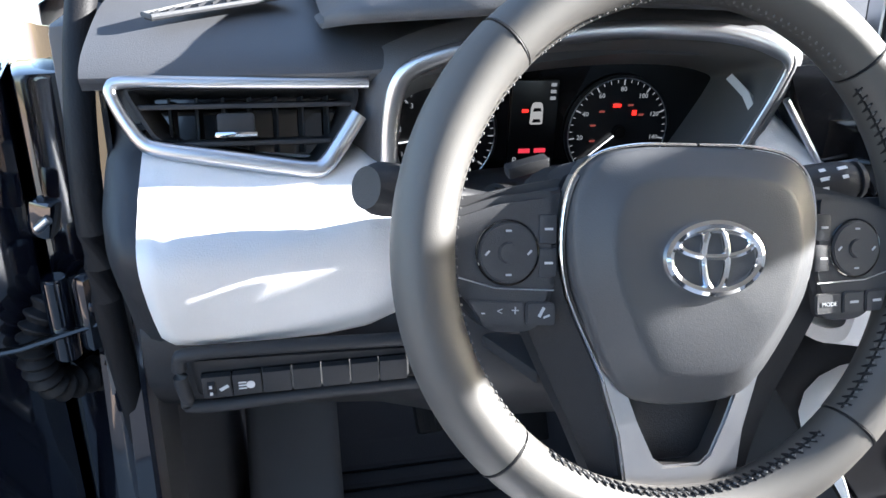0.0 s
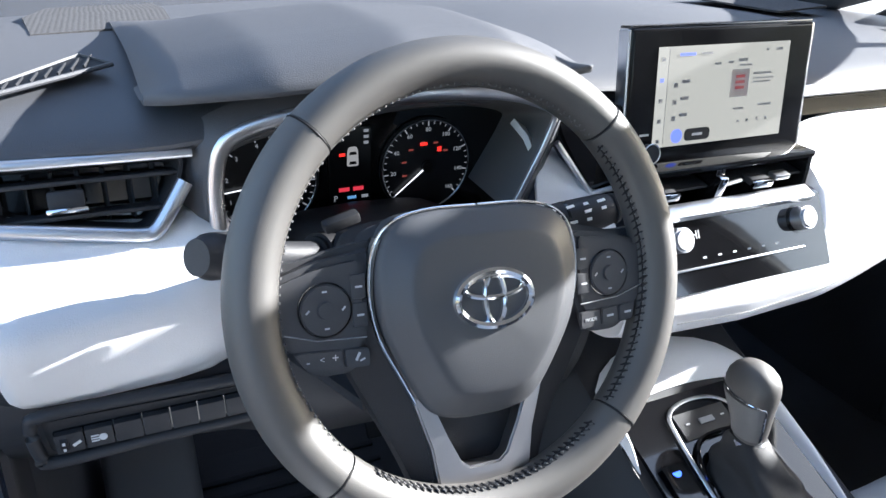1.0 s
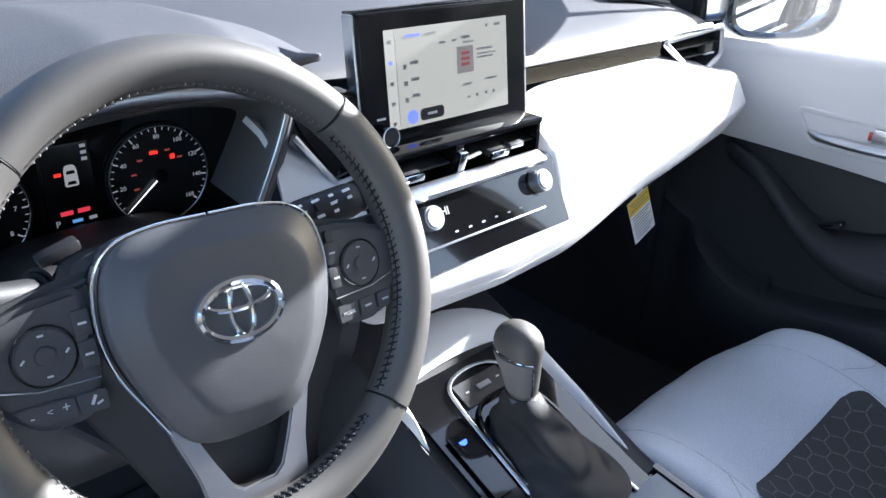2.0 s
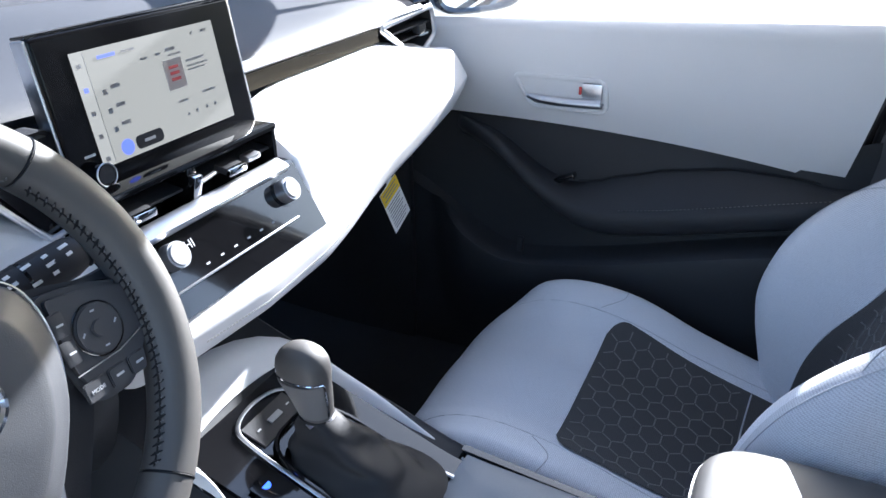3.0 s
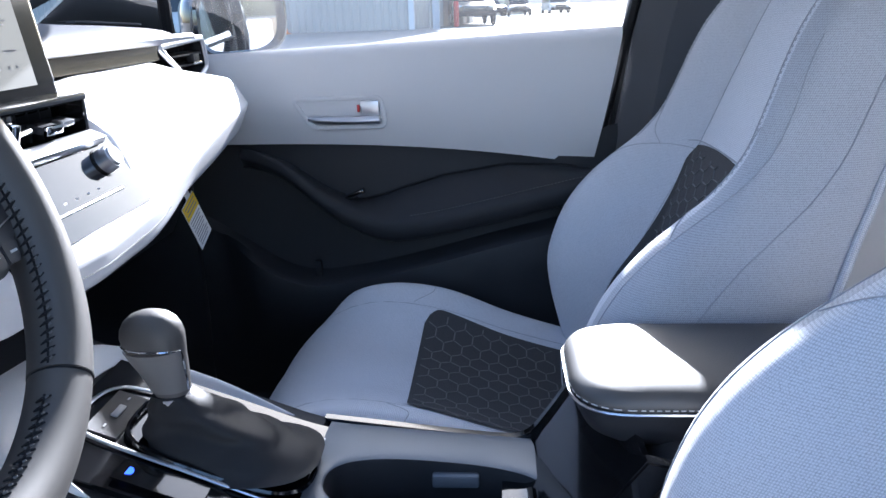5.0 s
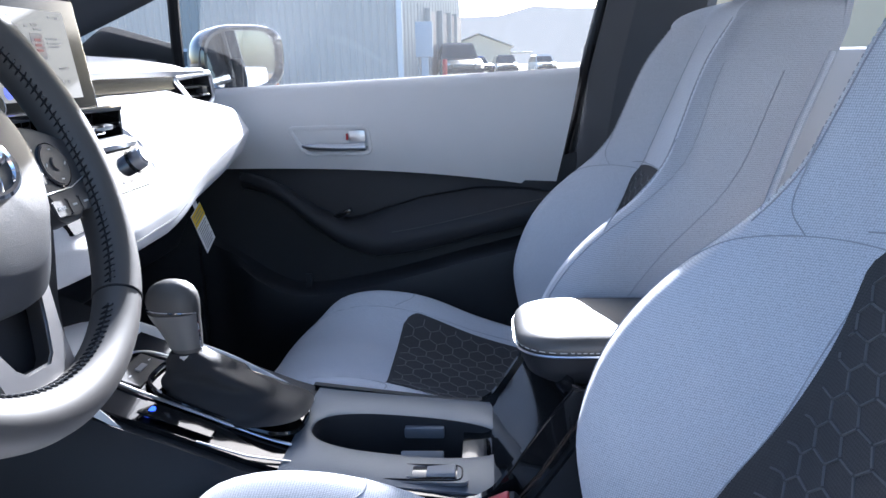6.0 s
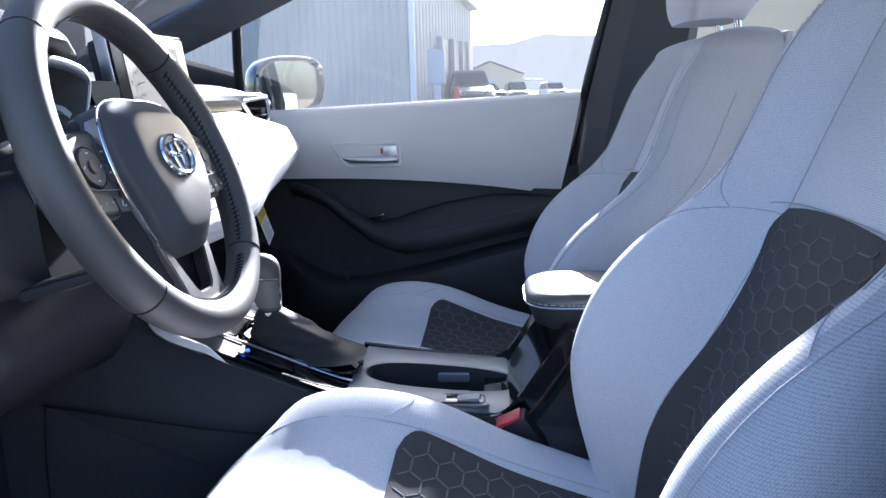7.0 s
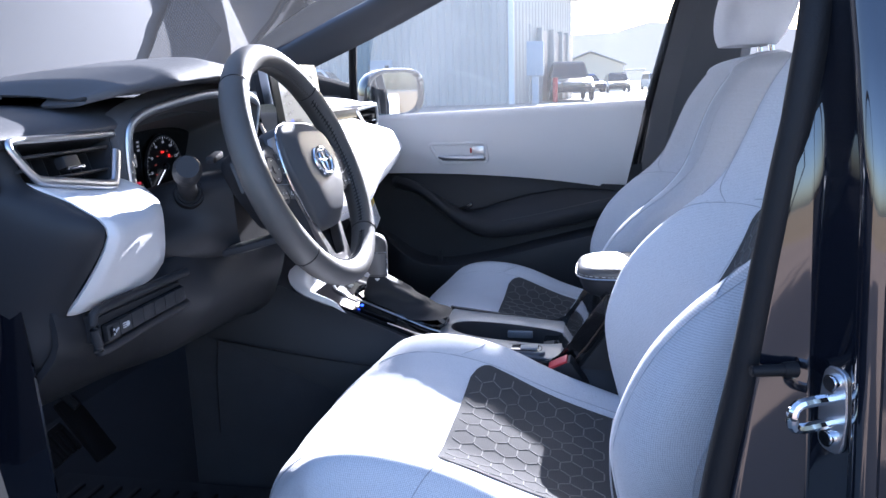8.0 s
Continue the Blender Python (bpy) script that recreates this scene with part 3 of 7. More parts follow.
def hex_lines(place, l0, l1, half, cell, width, bm, wide=1.0, tall=1.0):
    """Raised hexagon quilting: place(x, l) is a point of the cloth, l runs from l0 to l1, half(l) bounds x."""
    r = cell / math.sqrt(3)
    done = set()
    for row in range(-1, int((l1 - l0) / (cell * tall)) + 2):
        for col in range(-9, 10):
            cx, cl = 1.5 * r * wide * col, l0 + cell * tall * (row + 0.5 * (col % 2))
            pts = [(cx + r * wide * math.cos(k * math.pi / 3), cl + r * tall * math.sin(k * math.pi / 3)) for k in range(6)]
            for a, b in zip(pts, pts[1:] + pts[:1]):
                key = (round(a[0] + b[0], 4), round(a[1] + b[1], 4))
                if key in done:
                    continue
                done.add(key)
                line = []
                for k in range(7):
                    f = 0.06 + 0.88 * k / 6
                    x, l = a[0] + (b[0] - a[0]) * f, a[1] + (b[1] - a[1]) * f
                    if l0 < l < l1 and abs(x) < half(l):
                        line.append(place(x, l))
                if len(line) > 2:
                    sweep(line, width, 5, bm=bm, flat=0.7)


def seam(at, pts, bm, r=0.0007, lift=0.0, n=24):
    sweep([at(p.x, p.y, lift) for p in smooth_line([(a, b, 0) for a, b in pts], n)], r, 5, bm=bm)


# backrest by height: z, middle panel y, bolster crest y, half width of the flat, crest's lateral place, half width, rear edge y
BACK = [(0.345, -0.455, -0.418, 0.088, 0.170, 0.214, -0.555), (0.390, -0.459, -0.401, 0.089, 0.182, 0.226, -0.565), (0.440, -0.468, -0.386, 0.090, 0.194, 0.244, -0.575), (0.490, -0.479, -0.374, 0.091, 0.203, 0.258, -0.585), (0.540, -0.494, -0.370, 0.094, 0.210, 0.268, -0.597),
        (0.595, -0.518, -0.385, 0.099, 0.213, 0.272, -0.612), (0.640, -0.538, -0.408, 0.107, 0.212, 0.268, -0.628), (0.680, -0.557, -0.441, 0.117, 0.210, 0.259, -0.642), (0.710, -0.570, -0.475, 0.125, 0.208, 0.250, -0.654), (0.740, -0.583, -0.510, 0.130, 0.206, 0.240, -0.668),
        (0.780, -0.600, -0.542, 0.129, 0.202, 0.230, -0.684), (0.830, -0.619, -0.563, 0.124, 0.195, 0.222, -0.704), (0.870, -0.634, -0.578, 0.118, 0.188, 0.216, -0.722), (0.910, -0.649, -0.597, 0.110, 0.179, 0.208, -0.740), (0.955, -0.668, -0.628, 0.098, 0.164, 0.194, -0.760)]
BACK_FINE = [[row[0]] + list(row[1:]) for row in zip(*[[p.x for p in smooth_line([(r[i], 0, 0) for r in BACK], 141)] for i in range(7)])]


def back_table(z):
    return lerp_table(BACK_FINE, z)


def back_y(x, z):
    ym, yc, m, xc, w, yb = back_table(z)
    a = abs(x)
    if a <= m:
        return ym + 0.007 * (1 - (a / m) ** 2)
    if a <= xc:
        t = (a - m) / (xc - m)
        return ym + (yc - ym) * (0.35 * math.sin(math.pi / 2 * t) ** 2 + 0.65 * ease(t ** 0.85))
    t = min(1.0, (a - xc) / (w - xc))
    return yc - 0.045 * (1 - math.sqrt(max(0.0, 1 - t * t)))


def back_at(x, z, lift=0.0):
    """A point of the backrest's front, lifted along its normal."""
    y, e = back_y(x, z), 0.002
    n = Vector((-(back_y(x + e, z) - back_y(x - e, z)) / (2 * e), 1.0, -(back_y(x, z + e) - back_y(x, z - e)) / (2 * e))).normalized()
    return Vector((x, y, z)) + n * lift


def half_back(z):
    """Half width of the dark insert: broad at the seat, drawn in at the waist, wider at its rounded top."""
    v = (z - 0.35) / 0.385
    return back_table(z)[2] + 0.012 - 0.004 * ease(v) + 0.026 * ease((0.68 - z) / 0.22) - 0.022 * (max(0.0, v - 0.94) / 0.06) ** 2


def build_seat():
    seat = thing("front_seat", "pale grey mesh-cloth front seat with charcoal hexagon-quilted insert", "car seat", "front seats")
    # cushion
    at = seat_skin(CUSHION, 1)
    us = [k / 44 for k in range(45)]
    ss = [-1 + k / 28 for k in range(57)]
    bm = sheet([[at(s, u) for s in ss] for u in us])
    cushion = part("cushion", thicken(bm, 0.05), M_CLOTH, seat)
    def half(u):
        v = (u - 0.69) / 0.31
        return (0.163 - 0.030 * max(0.0, v)) - 0.05 * (1 - math.sqrt(max(0.0, 1 - (1 - min(1.0, max(0.0, v) / 0.12)) ** 2)))
    rows = []
    for j in range(41):
        u = 0.692 + 0.305 * j / 40
        w = half(u) / spine(CUSHION, u)[2]
        rows.append([at(-w + 2 * w * k / 24, u, 0.0022) for k in range(25)])
    ins = part("seat_insert", sheet(rows), M_INSERT, cushion, "charcoal cloth insert with raised hexagon quilting")
    bm = bmesh.new()
    lt = length_table(CUSHION)
    def u_of(l):
        k = max(1, min(200, next((i for i, v in enumerate(lt) if v >= l), 200)))
        return (k - 1 + (l - lt[k - 1]) / max(1e-6, lt[k] - lt[k - 1])) / 200
    def on_cushion(x, l):
        u = u_of(l)
        return at(x / spine(CUSHION, u)[2], u, 0.0024)
    hex_lines(on_cushion, lt[140], lt[187], lambda l: half(u_of(l)) - 0.008, 0.033, 0.0011, bm, 1.0, 0.9)
    tagged(part("quilting", bm, M_SEAM_WARM, cushion), kind="stuff")
    bm = bmesh.new()
    for sgn in (-1, 1):
        seam(at, [(sgn * 0.66, 0.16), (sgn * 0.66, 0.40), (sgn * 0.64, 0.7), (sgn * 0.64, 1.0)], bm)
        seam(at, [(sgn * 0.66, 0.66), (sgn * 0.80, 0.70), (sgn * 0.97, 0.68)], bm)
        seam(at, [(sgn * 0.97, 0.2), (sgn * 0.985, 0.6), (sgn * 0.98, 1.0)], bm)
    seam(at, [(-0.98, 0.235), (-0.6, 0.215), (0, 0.21), (0.6, 0.215), (0.98, 0.235)], bm, 0.0014)
    seam(at, [(-0.55, 0.945), (0, 0.94), (0.55, 0.945)], bm, 0.0014, 0.003)
    part("seams", bm, M_SEAM, cushion)
    # backrest
    zs = [0.345 + 0.61 * k / 64 for k in range(65)]
    def slice_line(z):
        """One level of the backrest: lateral fractions over the front, round the bolster and along the side."""
        ym, yc, m, xc, w, yb = back_table(z)
        half_line = []
        for k in range(1, 27):
            x = xc * k / 26
            half_line.append((x, back_y(x, z)))
        for k in range(1, 9):
            t = math.pi / 2 * k / 8
            half_line.append((xc + (w - xc) * math.sin(t), yc - 0.045 * (1 - math.cos(t))))
        for k in range(1, 10):
            f = k / 9
            half_line.append((w - 0.014 * f * f + 0.006 * math.sin(math.pi * f), yc - 0.045 + (yb - yc + 0.045) * f))
        return [(-x, y) for x, y in half_line[::-1]] + [(0.0, back_y(0.0, z))] + half_line
    rows = [[(x, y, z) for x, y in slice_line(z)] for z in zs]
    last = rows[-1]
    for k in range(1, 13):
        t = math.pi * 0.5 * k / 12
        rows.append([(x * (1 - 0.30 * (1 - math.cos(t)) * (abs(x) / 0.2) ** 2), y + (-0.735 - y) * (1 - math.cos(t)), 0.955 + 0.043 * math.sin(t) * (1.0 - 0.25 * (x / 0.2) ** 2)) for x, y, z in last])
    bm = sheet(rows)
    bm.faces.ensure_lookup_table()
    nv = len(last) - 1
    for k, f in enumerate(bm.faces):
        j = k % nv
        f.material_index = int(j < 16 or j > nv - 17)
    back = part("backrest", thicken(bm, 0.012), M_CLOTH, seat)
    back.data.materials.append(M_CLOTH_SIDE)
    rows = []
    for j in range(49):
        v = j / 48
        z = 0.350 + 0.385 * v
        w = half_back(z)
        rows.append([back_at(w * (k / 16 - 1), z + 0.010 * v ** 6 * (1 - (k / 16 - 1) ** 2), 0.0022) for k in range(33)])
    part("back_insert", sheet(rows), M_INSERT, back, "charcoal cloth insert with raised hexagon quilting")
    bm = bmesh.new()
    hex_lines(lambda x, l: back_at(x, l, 0.0024), 0.36, 0.732, lambda l: min(half_back(l) - 0.006, back_table(l)[2] + 0.016), 0.036, 0.0014, bm, 1.05, 0.58)
    tagged(part("quilting", bm, M_SEAM_DARK, back), kind="stuff")
    bm = bmesh.new()
    for sgn in (-1, 1):
        def run(pts, r=0.0006, n=26):
            sweep([back_at(sgn * p.x, p.y, 0.0004) for p in smooth_line([(x, z, 0) for x, z in pts], n)], r, 5, bm=bm)
        run([(half_back(z) + 0.001, z) for z in (0.36, 0.44, 0.52, 0.60, 0.68, 0.725)])
        run([(half_back(0.725), 0.727), (0.165, 0.730), (0.196, 0.722), (0.226, 0.700)])
        run([(0.168, 0.730), (0.186, 0.752), (0.197, 0.785), (0.203, 0.81)])
        run([(half_back(0.732), 0.732), (0.122, 0.80), (0.112, 0.88), (0.100, 0.955)])
        run([(back_table(z)[3] - 0.004, z) for z in (0.735, 0.78, 0.83, 0.88, 0.93, 0.955)], 0.0007)
        run([(back_table(z)[3] + 0.022, z) for z in (0.40, 0.50, 0.60, 0.66, 0.72, 0.78, 0.84, 0.90)])
        line = []
        for k in range(24):
            z = 0.45 + 0.44 * k / 23
            ym, yc, m, xc, w, yb = back_table(z)
            line.append((sgn * (w + 0.004), yc - 0.075 + (yb - yc + 0.10) * 0.30 * ease(k / 23), z))
        sweep(line, 0.0008, 5, bm=bm)
    sweep([back_at(x, 0.737 + 0.009 * (1 - (x / 0.15) ** 2), 0.0012) for x in [-0.146 + 0.292 * k / 20 for k in range(21)]], 0.0008, 5, bm=bm)
    part("seams", bm, M_SEAM, back)
    bm = bmesh.new()
    for sgn in (-1, 1):
        for k in range(34):
            z = 0.745 + 0.0062 * k
            p = back_at(sgn * (back_table(z)[3] + 0.002), z, 0.0008)
            block(p, (0.0008, 0.0008, 0.0030), 0, turn=(22, 0, 0), bm=bm)
    tagged(part("stitching", bm, M_SEAM, back), kind="stuff")
    rows = []
    for z in [0.30 + 0.04 * k for k in range(18)]:
        ym, yc, m, xc, w, yb = back_table(max(0.345, min(0.955, z)))
        w -= 0.012
        rows.append([(w * math.sin(t), yb + 0.004 - 0.022 * abs(math.cos(t)) ** 0.5, z) for t in [-1.5708 + 3.14159 * k / 18 for k in range(19)]])
    part("back_shell", thicken(sheet(rows), 0.012), M_CLOTH_SIDE, back, "grey mesh back of the seat")
    part("side_piping", sweep([(-(back_table(z)[4] - 0.010), back_table(z)[5] + 0.004, z) for z in [0.40 + 0.03 * k for k in range(18)]], 0.004, 8), M_CLOTH, back)
    # base, valance, head restraint
    part("base", block((0, -0.2, 0.285), (0.42, 0.46, 0.10), 0.03), M_DARK, seat)
    for sgn in (-1, 1):
        part("side_valance", block((sgn * 0.245, -0.24, 0.31), (0.035, 0.44, 0.10), 0.02, turn=(4, 0, 0)), M_DARK, seat)
        part("rail", block((sgn * 0.18, -0.2, 0.235), (0.04, 0.55, 0.03), 0.005), M_SATIN, seat)
        part("headrest_post", rod((sgn * 0.055, -0.725, 0.97), (sgn * 0.055, -0.71, 1.06), 0.0065), M_CHROME, seat)
    rows = []
    for j in range(15):
        v = j / 14
        z = 1.008 + 0.197 * v
        swell = math.sin(math.pi * (0.08 + 0.86 * v)) ** 0.30
        w, d = 0.138 * swell * (1 - 0.12 * v), 0.076 * swell * (1 - 0.18 * v)
        rows.append([(w * math.copysign(abs(math.cos(a)) ** 0.55, math.cos(a)), -0.682 - 0.035 * v + d * math.copysign(abs(math.sin(a)) ** 0.7, math.sin(a)), z) for a in [2 * math.pi * k / 36 for k in range(36)]])
    part("headrest", sheet(rows, close_v=True, cap=True), M_CLOTH, seat)
    return seat


M_SEAM_WARM = material("stitched_ridge", (0.165, 0.158, 0.148), 0.85)
M_SEAM_DARK = material("stitched_ridge_dark", (0.125, 0.123, 0.124), 0.75)
seat = build_seat()
seat.matrix_world = pose(0.365, 0, 0)
drv = copy_thing(seat, pose(-0.385, -0.028, 0.042))
# the driver's cushion is wound up at its front edge
for ob in drv.children:
    if ob.name.startswith("cushion"):
        ob.matrix_basis = pose(0, -0.400, 0.390) @ pose(0, 0.006, 0, 2.0) @ pose(0, 0.400, -0.390) @ ob.matrix_basis
# ---- dashboard ----
dash = thing("dashboard", "two-tone dashboard, dark upper pad over a pale padded band", "dashboard")
# upper pad: from the windscreen base back to the rear edge above the vents
PAD_EDGE = [(-0.70, 0.212, 0.908), (-0.52, 0.204, 0.912), (-0.30, 0.22, 0.93), (-0.12, 0.215, 0.925), (0.15, 0.212, 0.912), (0.45, 0.215, 0.912), (0.60, 0.225, 0.905), (0.705, 0.255, 0.893)]
rows = []
for k in range(57):
    x = -0.70 + 1.405 * k / 56
    ye, ze = lerp_table(PAD_EDGE, x)
    yb = 0.95 - 0.16 * ((x - CX) / 0.7) ** 2
    zb = 0.905
    crest = 0.938 + 0.012 * ease((x + 0.3) / 0.4) if x < 0.1 else 0.95 - 0.025 * ease((x - 0.1) / 0.5)
    line = smooth_line([(ye, ze - 0.012, 0), (ye - 0.004, ze, 0), (ye + 0.03, ze + 0.014, 0), (ye + 0.14, crest, 0), (0.58, crest - 0.003, 0), (yb, zb, 0)], 26)
    rows.append([(x, p.x, p.y) for p in line])
part("upper_pad", thicken(sheet(rows), 0.02), M_SOFT, dash)

# pale padded band on the passenger side and round the climate controls
BAND = [(-0.145, 0.125, 0.760, 0.078, 0.742, 0.120, 0.700), (-0.115, 0.110, 0.752, 0.066, 0.738, 0.120, 0.697), (0.00, 0.110, 0.751, 0.060, 0.735, 0.120, 0.695), (0.106, 0.112, 0.752, 0.063, 0.7395, 0.122, 0.6945), (0.126, 0.165, 0.862, 0.0645, 0.7415, 0.1235, 0.6955),
        (0.30, 0.205, 0.876, 0.085, 0.765, 0.140, 0.708), (0.45, 0.208, 0.878, 0.100, 0.780, 0.150, 0.722), (0.58, 0.205, 0.852, 0.115, 0.788, 0.160, 0.738), (0.66, 0.205, 0.835, 0.135, 0.790, 0.175, 0.752), (0.70, 0.23, 0.815, 0.19, 0.79, 0.21, 0.765)]
rows = []
for k in range(91):
    x = -0.145 + 0.845 * k / 90
    a = lerp_table(BAND, x)
    f = 0.22 + 0.18 * ease((x - 0.15) / 0.15)
    lip = (a[2] + 0.003, a[3] + 0.010, 0)
    line = smooth_line([(a[0] + 0.02, a[1] + 0.004, 0), (a[0], a[1], 0), (a[0] * 0.5 + a[2] * 0.5 - 0.006, a[1] * 0.5 + a[3] * 0.5 + 0.022, 0), lip], 16)[:-1]
    line += smooth_line([lip, (a[2], a[3], 0), (a[4] * f + a[2] * (1 - f) - 0.003, a[5] * (0.44 + 0.4 * f) + a[3] * (0.56 - 0.4 * f) - 0.003, 0), (a[4], a[5], 0), (a[4] + 0.09, a[5] - 0.004, 0)], 18)
    rows.append([(x, p.x, p.y) for p in line])
band = part("padded_band", thicken(sheet(rows), 0.012), M_PALE, dash, "pale grey padded leatherette band")
# stitched seam along the band's lower lip
bm = bmesh.new()
for k in range(60):
    x = -0.09 + 0.003 + k * 0.0042
    a = lerp_table(BAND, x)
    block((x, a[2] + 0.0012, a[3] - 0.009), (0.0025, 0.0016, 0.0012), 0, bm=bm)
part("stitching", bm, M_THREAD, band)

# pale trim to the left of the wheel, folded round the dash's end
LTRIM = [(-0.664, 0.194, 0.858, 0.112, 0.168, 0.723), (-0.656, 0.188, 0.855, 0.106, 0.160, 0.722), (-0.640, 0.186, 0.852, 0.108, 0.157, 0.722), (-0.60, 0.184, 0.844, 0.122, 0.157, 0.721), (-0.545, 0.184, 0.838, 0.138, 0.158, 0.722), (-0.512, 0.192, 0.846, 0.148, 0.160, 0.726), (-0.482, 0.200, 0.840, 0.160, 0.167, 0.734)]
rows = []
for k in range(41):
    x = -0.664 + 0.182 * k / 40
    a = lerp_table(LTRIM, x)
    zm = a[1] * 0.6 + a[4] * 0.4
    line = smooth_line([(a[0] + 0.03, a[1] + 0.006, 0), (a[0], a[1], 0), (a[0] * 0.45 + a[2] * 0.55 - 0.006, a[1] * 0.6 + zm * 0.4, 0), (a[2], zm, 0), (a[3], a[4], 0), (a[3] + 0.03, a[4] - 0.004, 0)], 26)
    rows.append([(x, p.x, p.y) for p in line])
part("left_trim", thicken(sheet(rows), 0.006), M_PALE, dash, "pale grey trim beside the steering wheel")
# dark end cap seen when the door is open
a = lerp_table(LTRIM, -0.664)
zm = a[1] * 0.6 + a[4] * 0.4
cap = smooth_line([(0.215, 0.908, 0), (0.205, 0.880, 0), (a[0], a[1], 0), (a[0] * 0.45 + a[2] * 0.55 - 0.006, a[1] * 0.6 + zm * 0.4, 0), (a[2], zm, 0), (a[3], a[4], 0), (0.190, 0.668, 0), (0.285, 0.585, 0)], 40)
rows = []
for k in range(13):
    f = k / 12
    rows.append([(-0.6645 - 0.030 * math.sin(math.pi / 2 * min(1.0, f * 2.2)), p.x + 0.003 + (0.60 - p.x) * f * f, p.y) for p in cap])
part("end_cap", thicken(sheet(rows), 0.006), M_DARK, dash, "dark end cap of the dashboard")
# lower dark panels
LOWER = [(-0.68, 0.178, 0.722, 0.188, 0.665, 0.30, 0.58), (-0.60, 0.166, 0.722, 0.174, 0.665, 0.30, 0.57), (-0.49, 0.168, 0.724, 0.176, 0.66, 0.28, 0.57), (-0.42, 0.16, 0.735, 0.14, 0.66, 0.25, 0.57), (-0.16, 0.14, 0.735, 0.15, 0.64, 0.24, 0.56), (-0.12, 0.15, 0.72, 0.17, 0.62, 0.24, 0.54)]
rows = []
for k in range(33):
    x = -0.68 + 0.56 * k / 32
    a = lerp_table(LOWER, x)
    line = smooth_line([(a[0] + 0.02, a[1] + 0.004, 0), (a[0], a[1], 0), (a[2], a[3], 0), (a[4], a[5], 0), (0.5, 0.56, 0)], 18)
    rows.append([(x, p.x, p.y) for p in line])
part("knee_panel", thicken(sheet(rows), 0.008), M_DARK, dash, "dark lower panel over the driver's knees")
rows = []
for k in range(25):
    x = -0.12 + 0.82 * k / 24
    z0 = 0.69 + 0.06 * max(0, x) / 0.7
    line = smooth_line([(0.21, z0 + 0.01, 0), (0.25, z0 - 0.01, 0), (0.30, 0.60, 0), (0.36, 0.54, 0), (0.6, 0.50, 0)], 12)
    rows.append([(x, p.x, p.y) for p in line])
part("glovebox_panel", thicken(sheet(rows), 0.008), M_DARK, dash, "dark glovebox front under the padded band")

# satin strip and black gloss groove across to the passenger vent
bm = sheet([[(x, y, z) for y, z in ((0.206, 0.9105), (0.199, 0.906), (0.203, 0.897), (0.209, 0.897))] for x in [0.13 + 0.50 * k / 20 for k in range(21)]], cap=False)
part("satin_strip", thicken(bm, 0.003), M_SATIN, dash)
bm = sheet([[(x, 0.2045, 0.8965), (x, 0.2055, 0.884), (x, 0.2035, 0.876)] for x in [0.13 + 0.35 * k / 10 for k in range(11)]])
part("gloss_groove", thicken(bm, 0.004), material("bronze_black_gloss", (0.10, 0.085, 0.06), 0.18, metal=0.6, stain=0.1, stain_scale=12), dash)

# ---- steering wheel ----
WC = Vector((-0.3425, 0.0185, 0.843))
TILT_W = 22.0
wheel_m = Matrix.Translation(WC) @ Matrix(((1, 0, 0, 0), (0, math.sin(radians(TILT_W)), -math.cos(radians(TILT_W)), 0), (0, math.cos(radians(TILT_W)), math.sin(radians(TILT_W)), 0), (0, 0, 0, 1))) @ pose(0, 0, 0, 0, 0, -3.0)
wheel = thing("steering_wheel", "black leather steering wheel with satin silver lower spoke", "steering wheel")
wheel.matrix_world = wheel_m
RIM, RX, RZ = 0.1615, 0.0165, 0.0185
def rim_ring(a0, a1, grow, n):
    rows = []
    for k in range(n + 1):
        a = radians(a0 + (a1 - a0) * k / n)
        row = []
        for j in range(20):
            b = 2 * math.pi * j / 20
            r = RIM + (RX + grow) * math.cos(b) * (1.0 if math.cos(b) > 0 else 1.12)
            row.append((r * math.cos(a), r * math.sin(a), (RZ + grow) * math.sin(b)))
        rows.append(row)
    return sheet(rows, close_v=True, cap=True)
part("rim", rim_ring(-44.6, 44.6, 0.0004, 30), M_LEATHER, wheel)
part("rim", rim_ring(45.4, 134.6, 0.0, 30), M_LEATHER, wheel)
part("rim", rim_ring(135.4, 224.6, 0.0004, 30), M_LEATHER, wheel)
part("rim", rim_ring(225.4, 314.6, 0.0, 30), M_LEATHER, wheel)
part("rim_core", rim_ring(0, 359.99, -0.001, 90), M_RUBBER, wheel)
M_SPOKE = material("satin_spoke_grey", (0.40, 0.39, 0.39), 0.34, metal=1.0, stain=0.05, stain_scale=14)
# wheel: airbag cover, emblem, spokes, switches (drawn in the wheel's own plane: x right, y up, z to the driver)
M_PADSKIN = material("charcoal_airbag_skin", (0.064, 0.067, 0.074), 0.48, grain=0.14, grain_scale=1300, stain=0.10, stain_scale=14)
HALF = [(0.000, 0.062), (0.040, 0.061), (0.064, 0.054), (0.076, 0.036), (0.079, 0.008), (0.074, -0.020), (0.060, -0.052), (0.046, -0.076), (0.034, -0.086), (0.016, -0.090), (0.0, -0.0905)]
right = [(p.x, p.y) for p in smooth_line([(a, b, 0) for a, b in HALF], 28)]
pad_outline = right + [(-a, b) for a, b in right[-2:0:-1]]
bm = bmesh.new()
rows = []
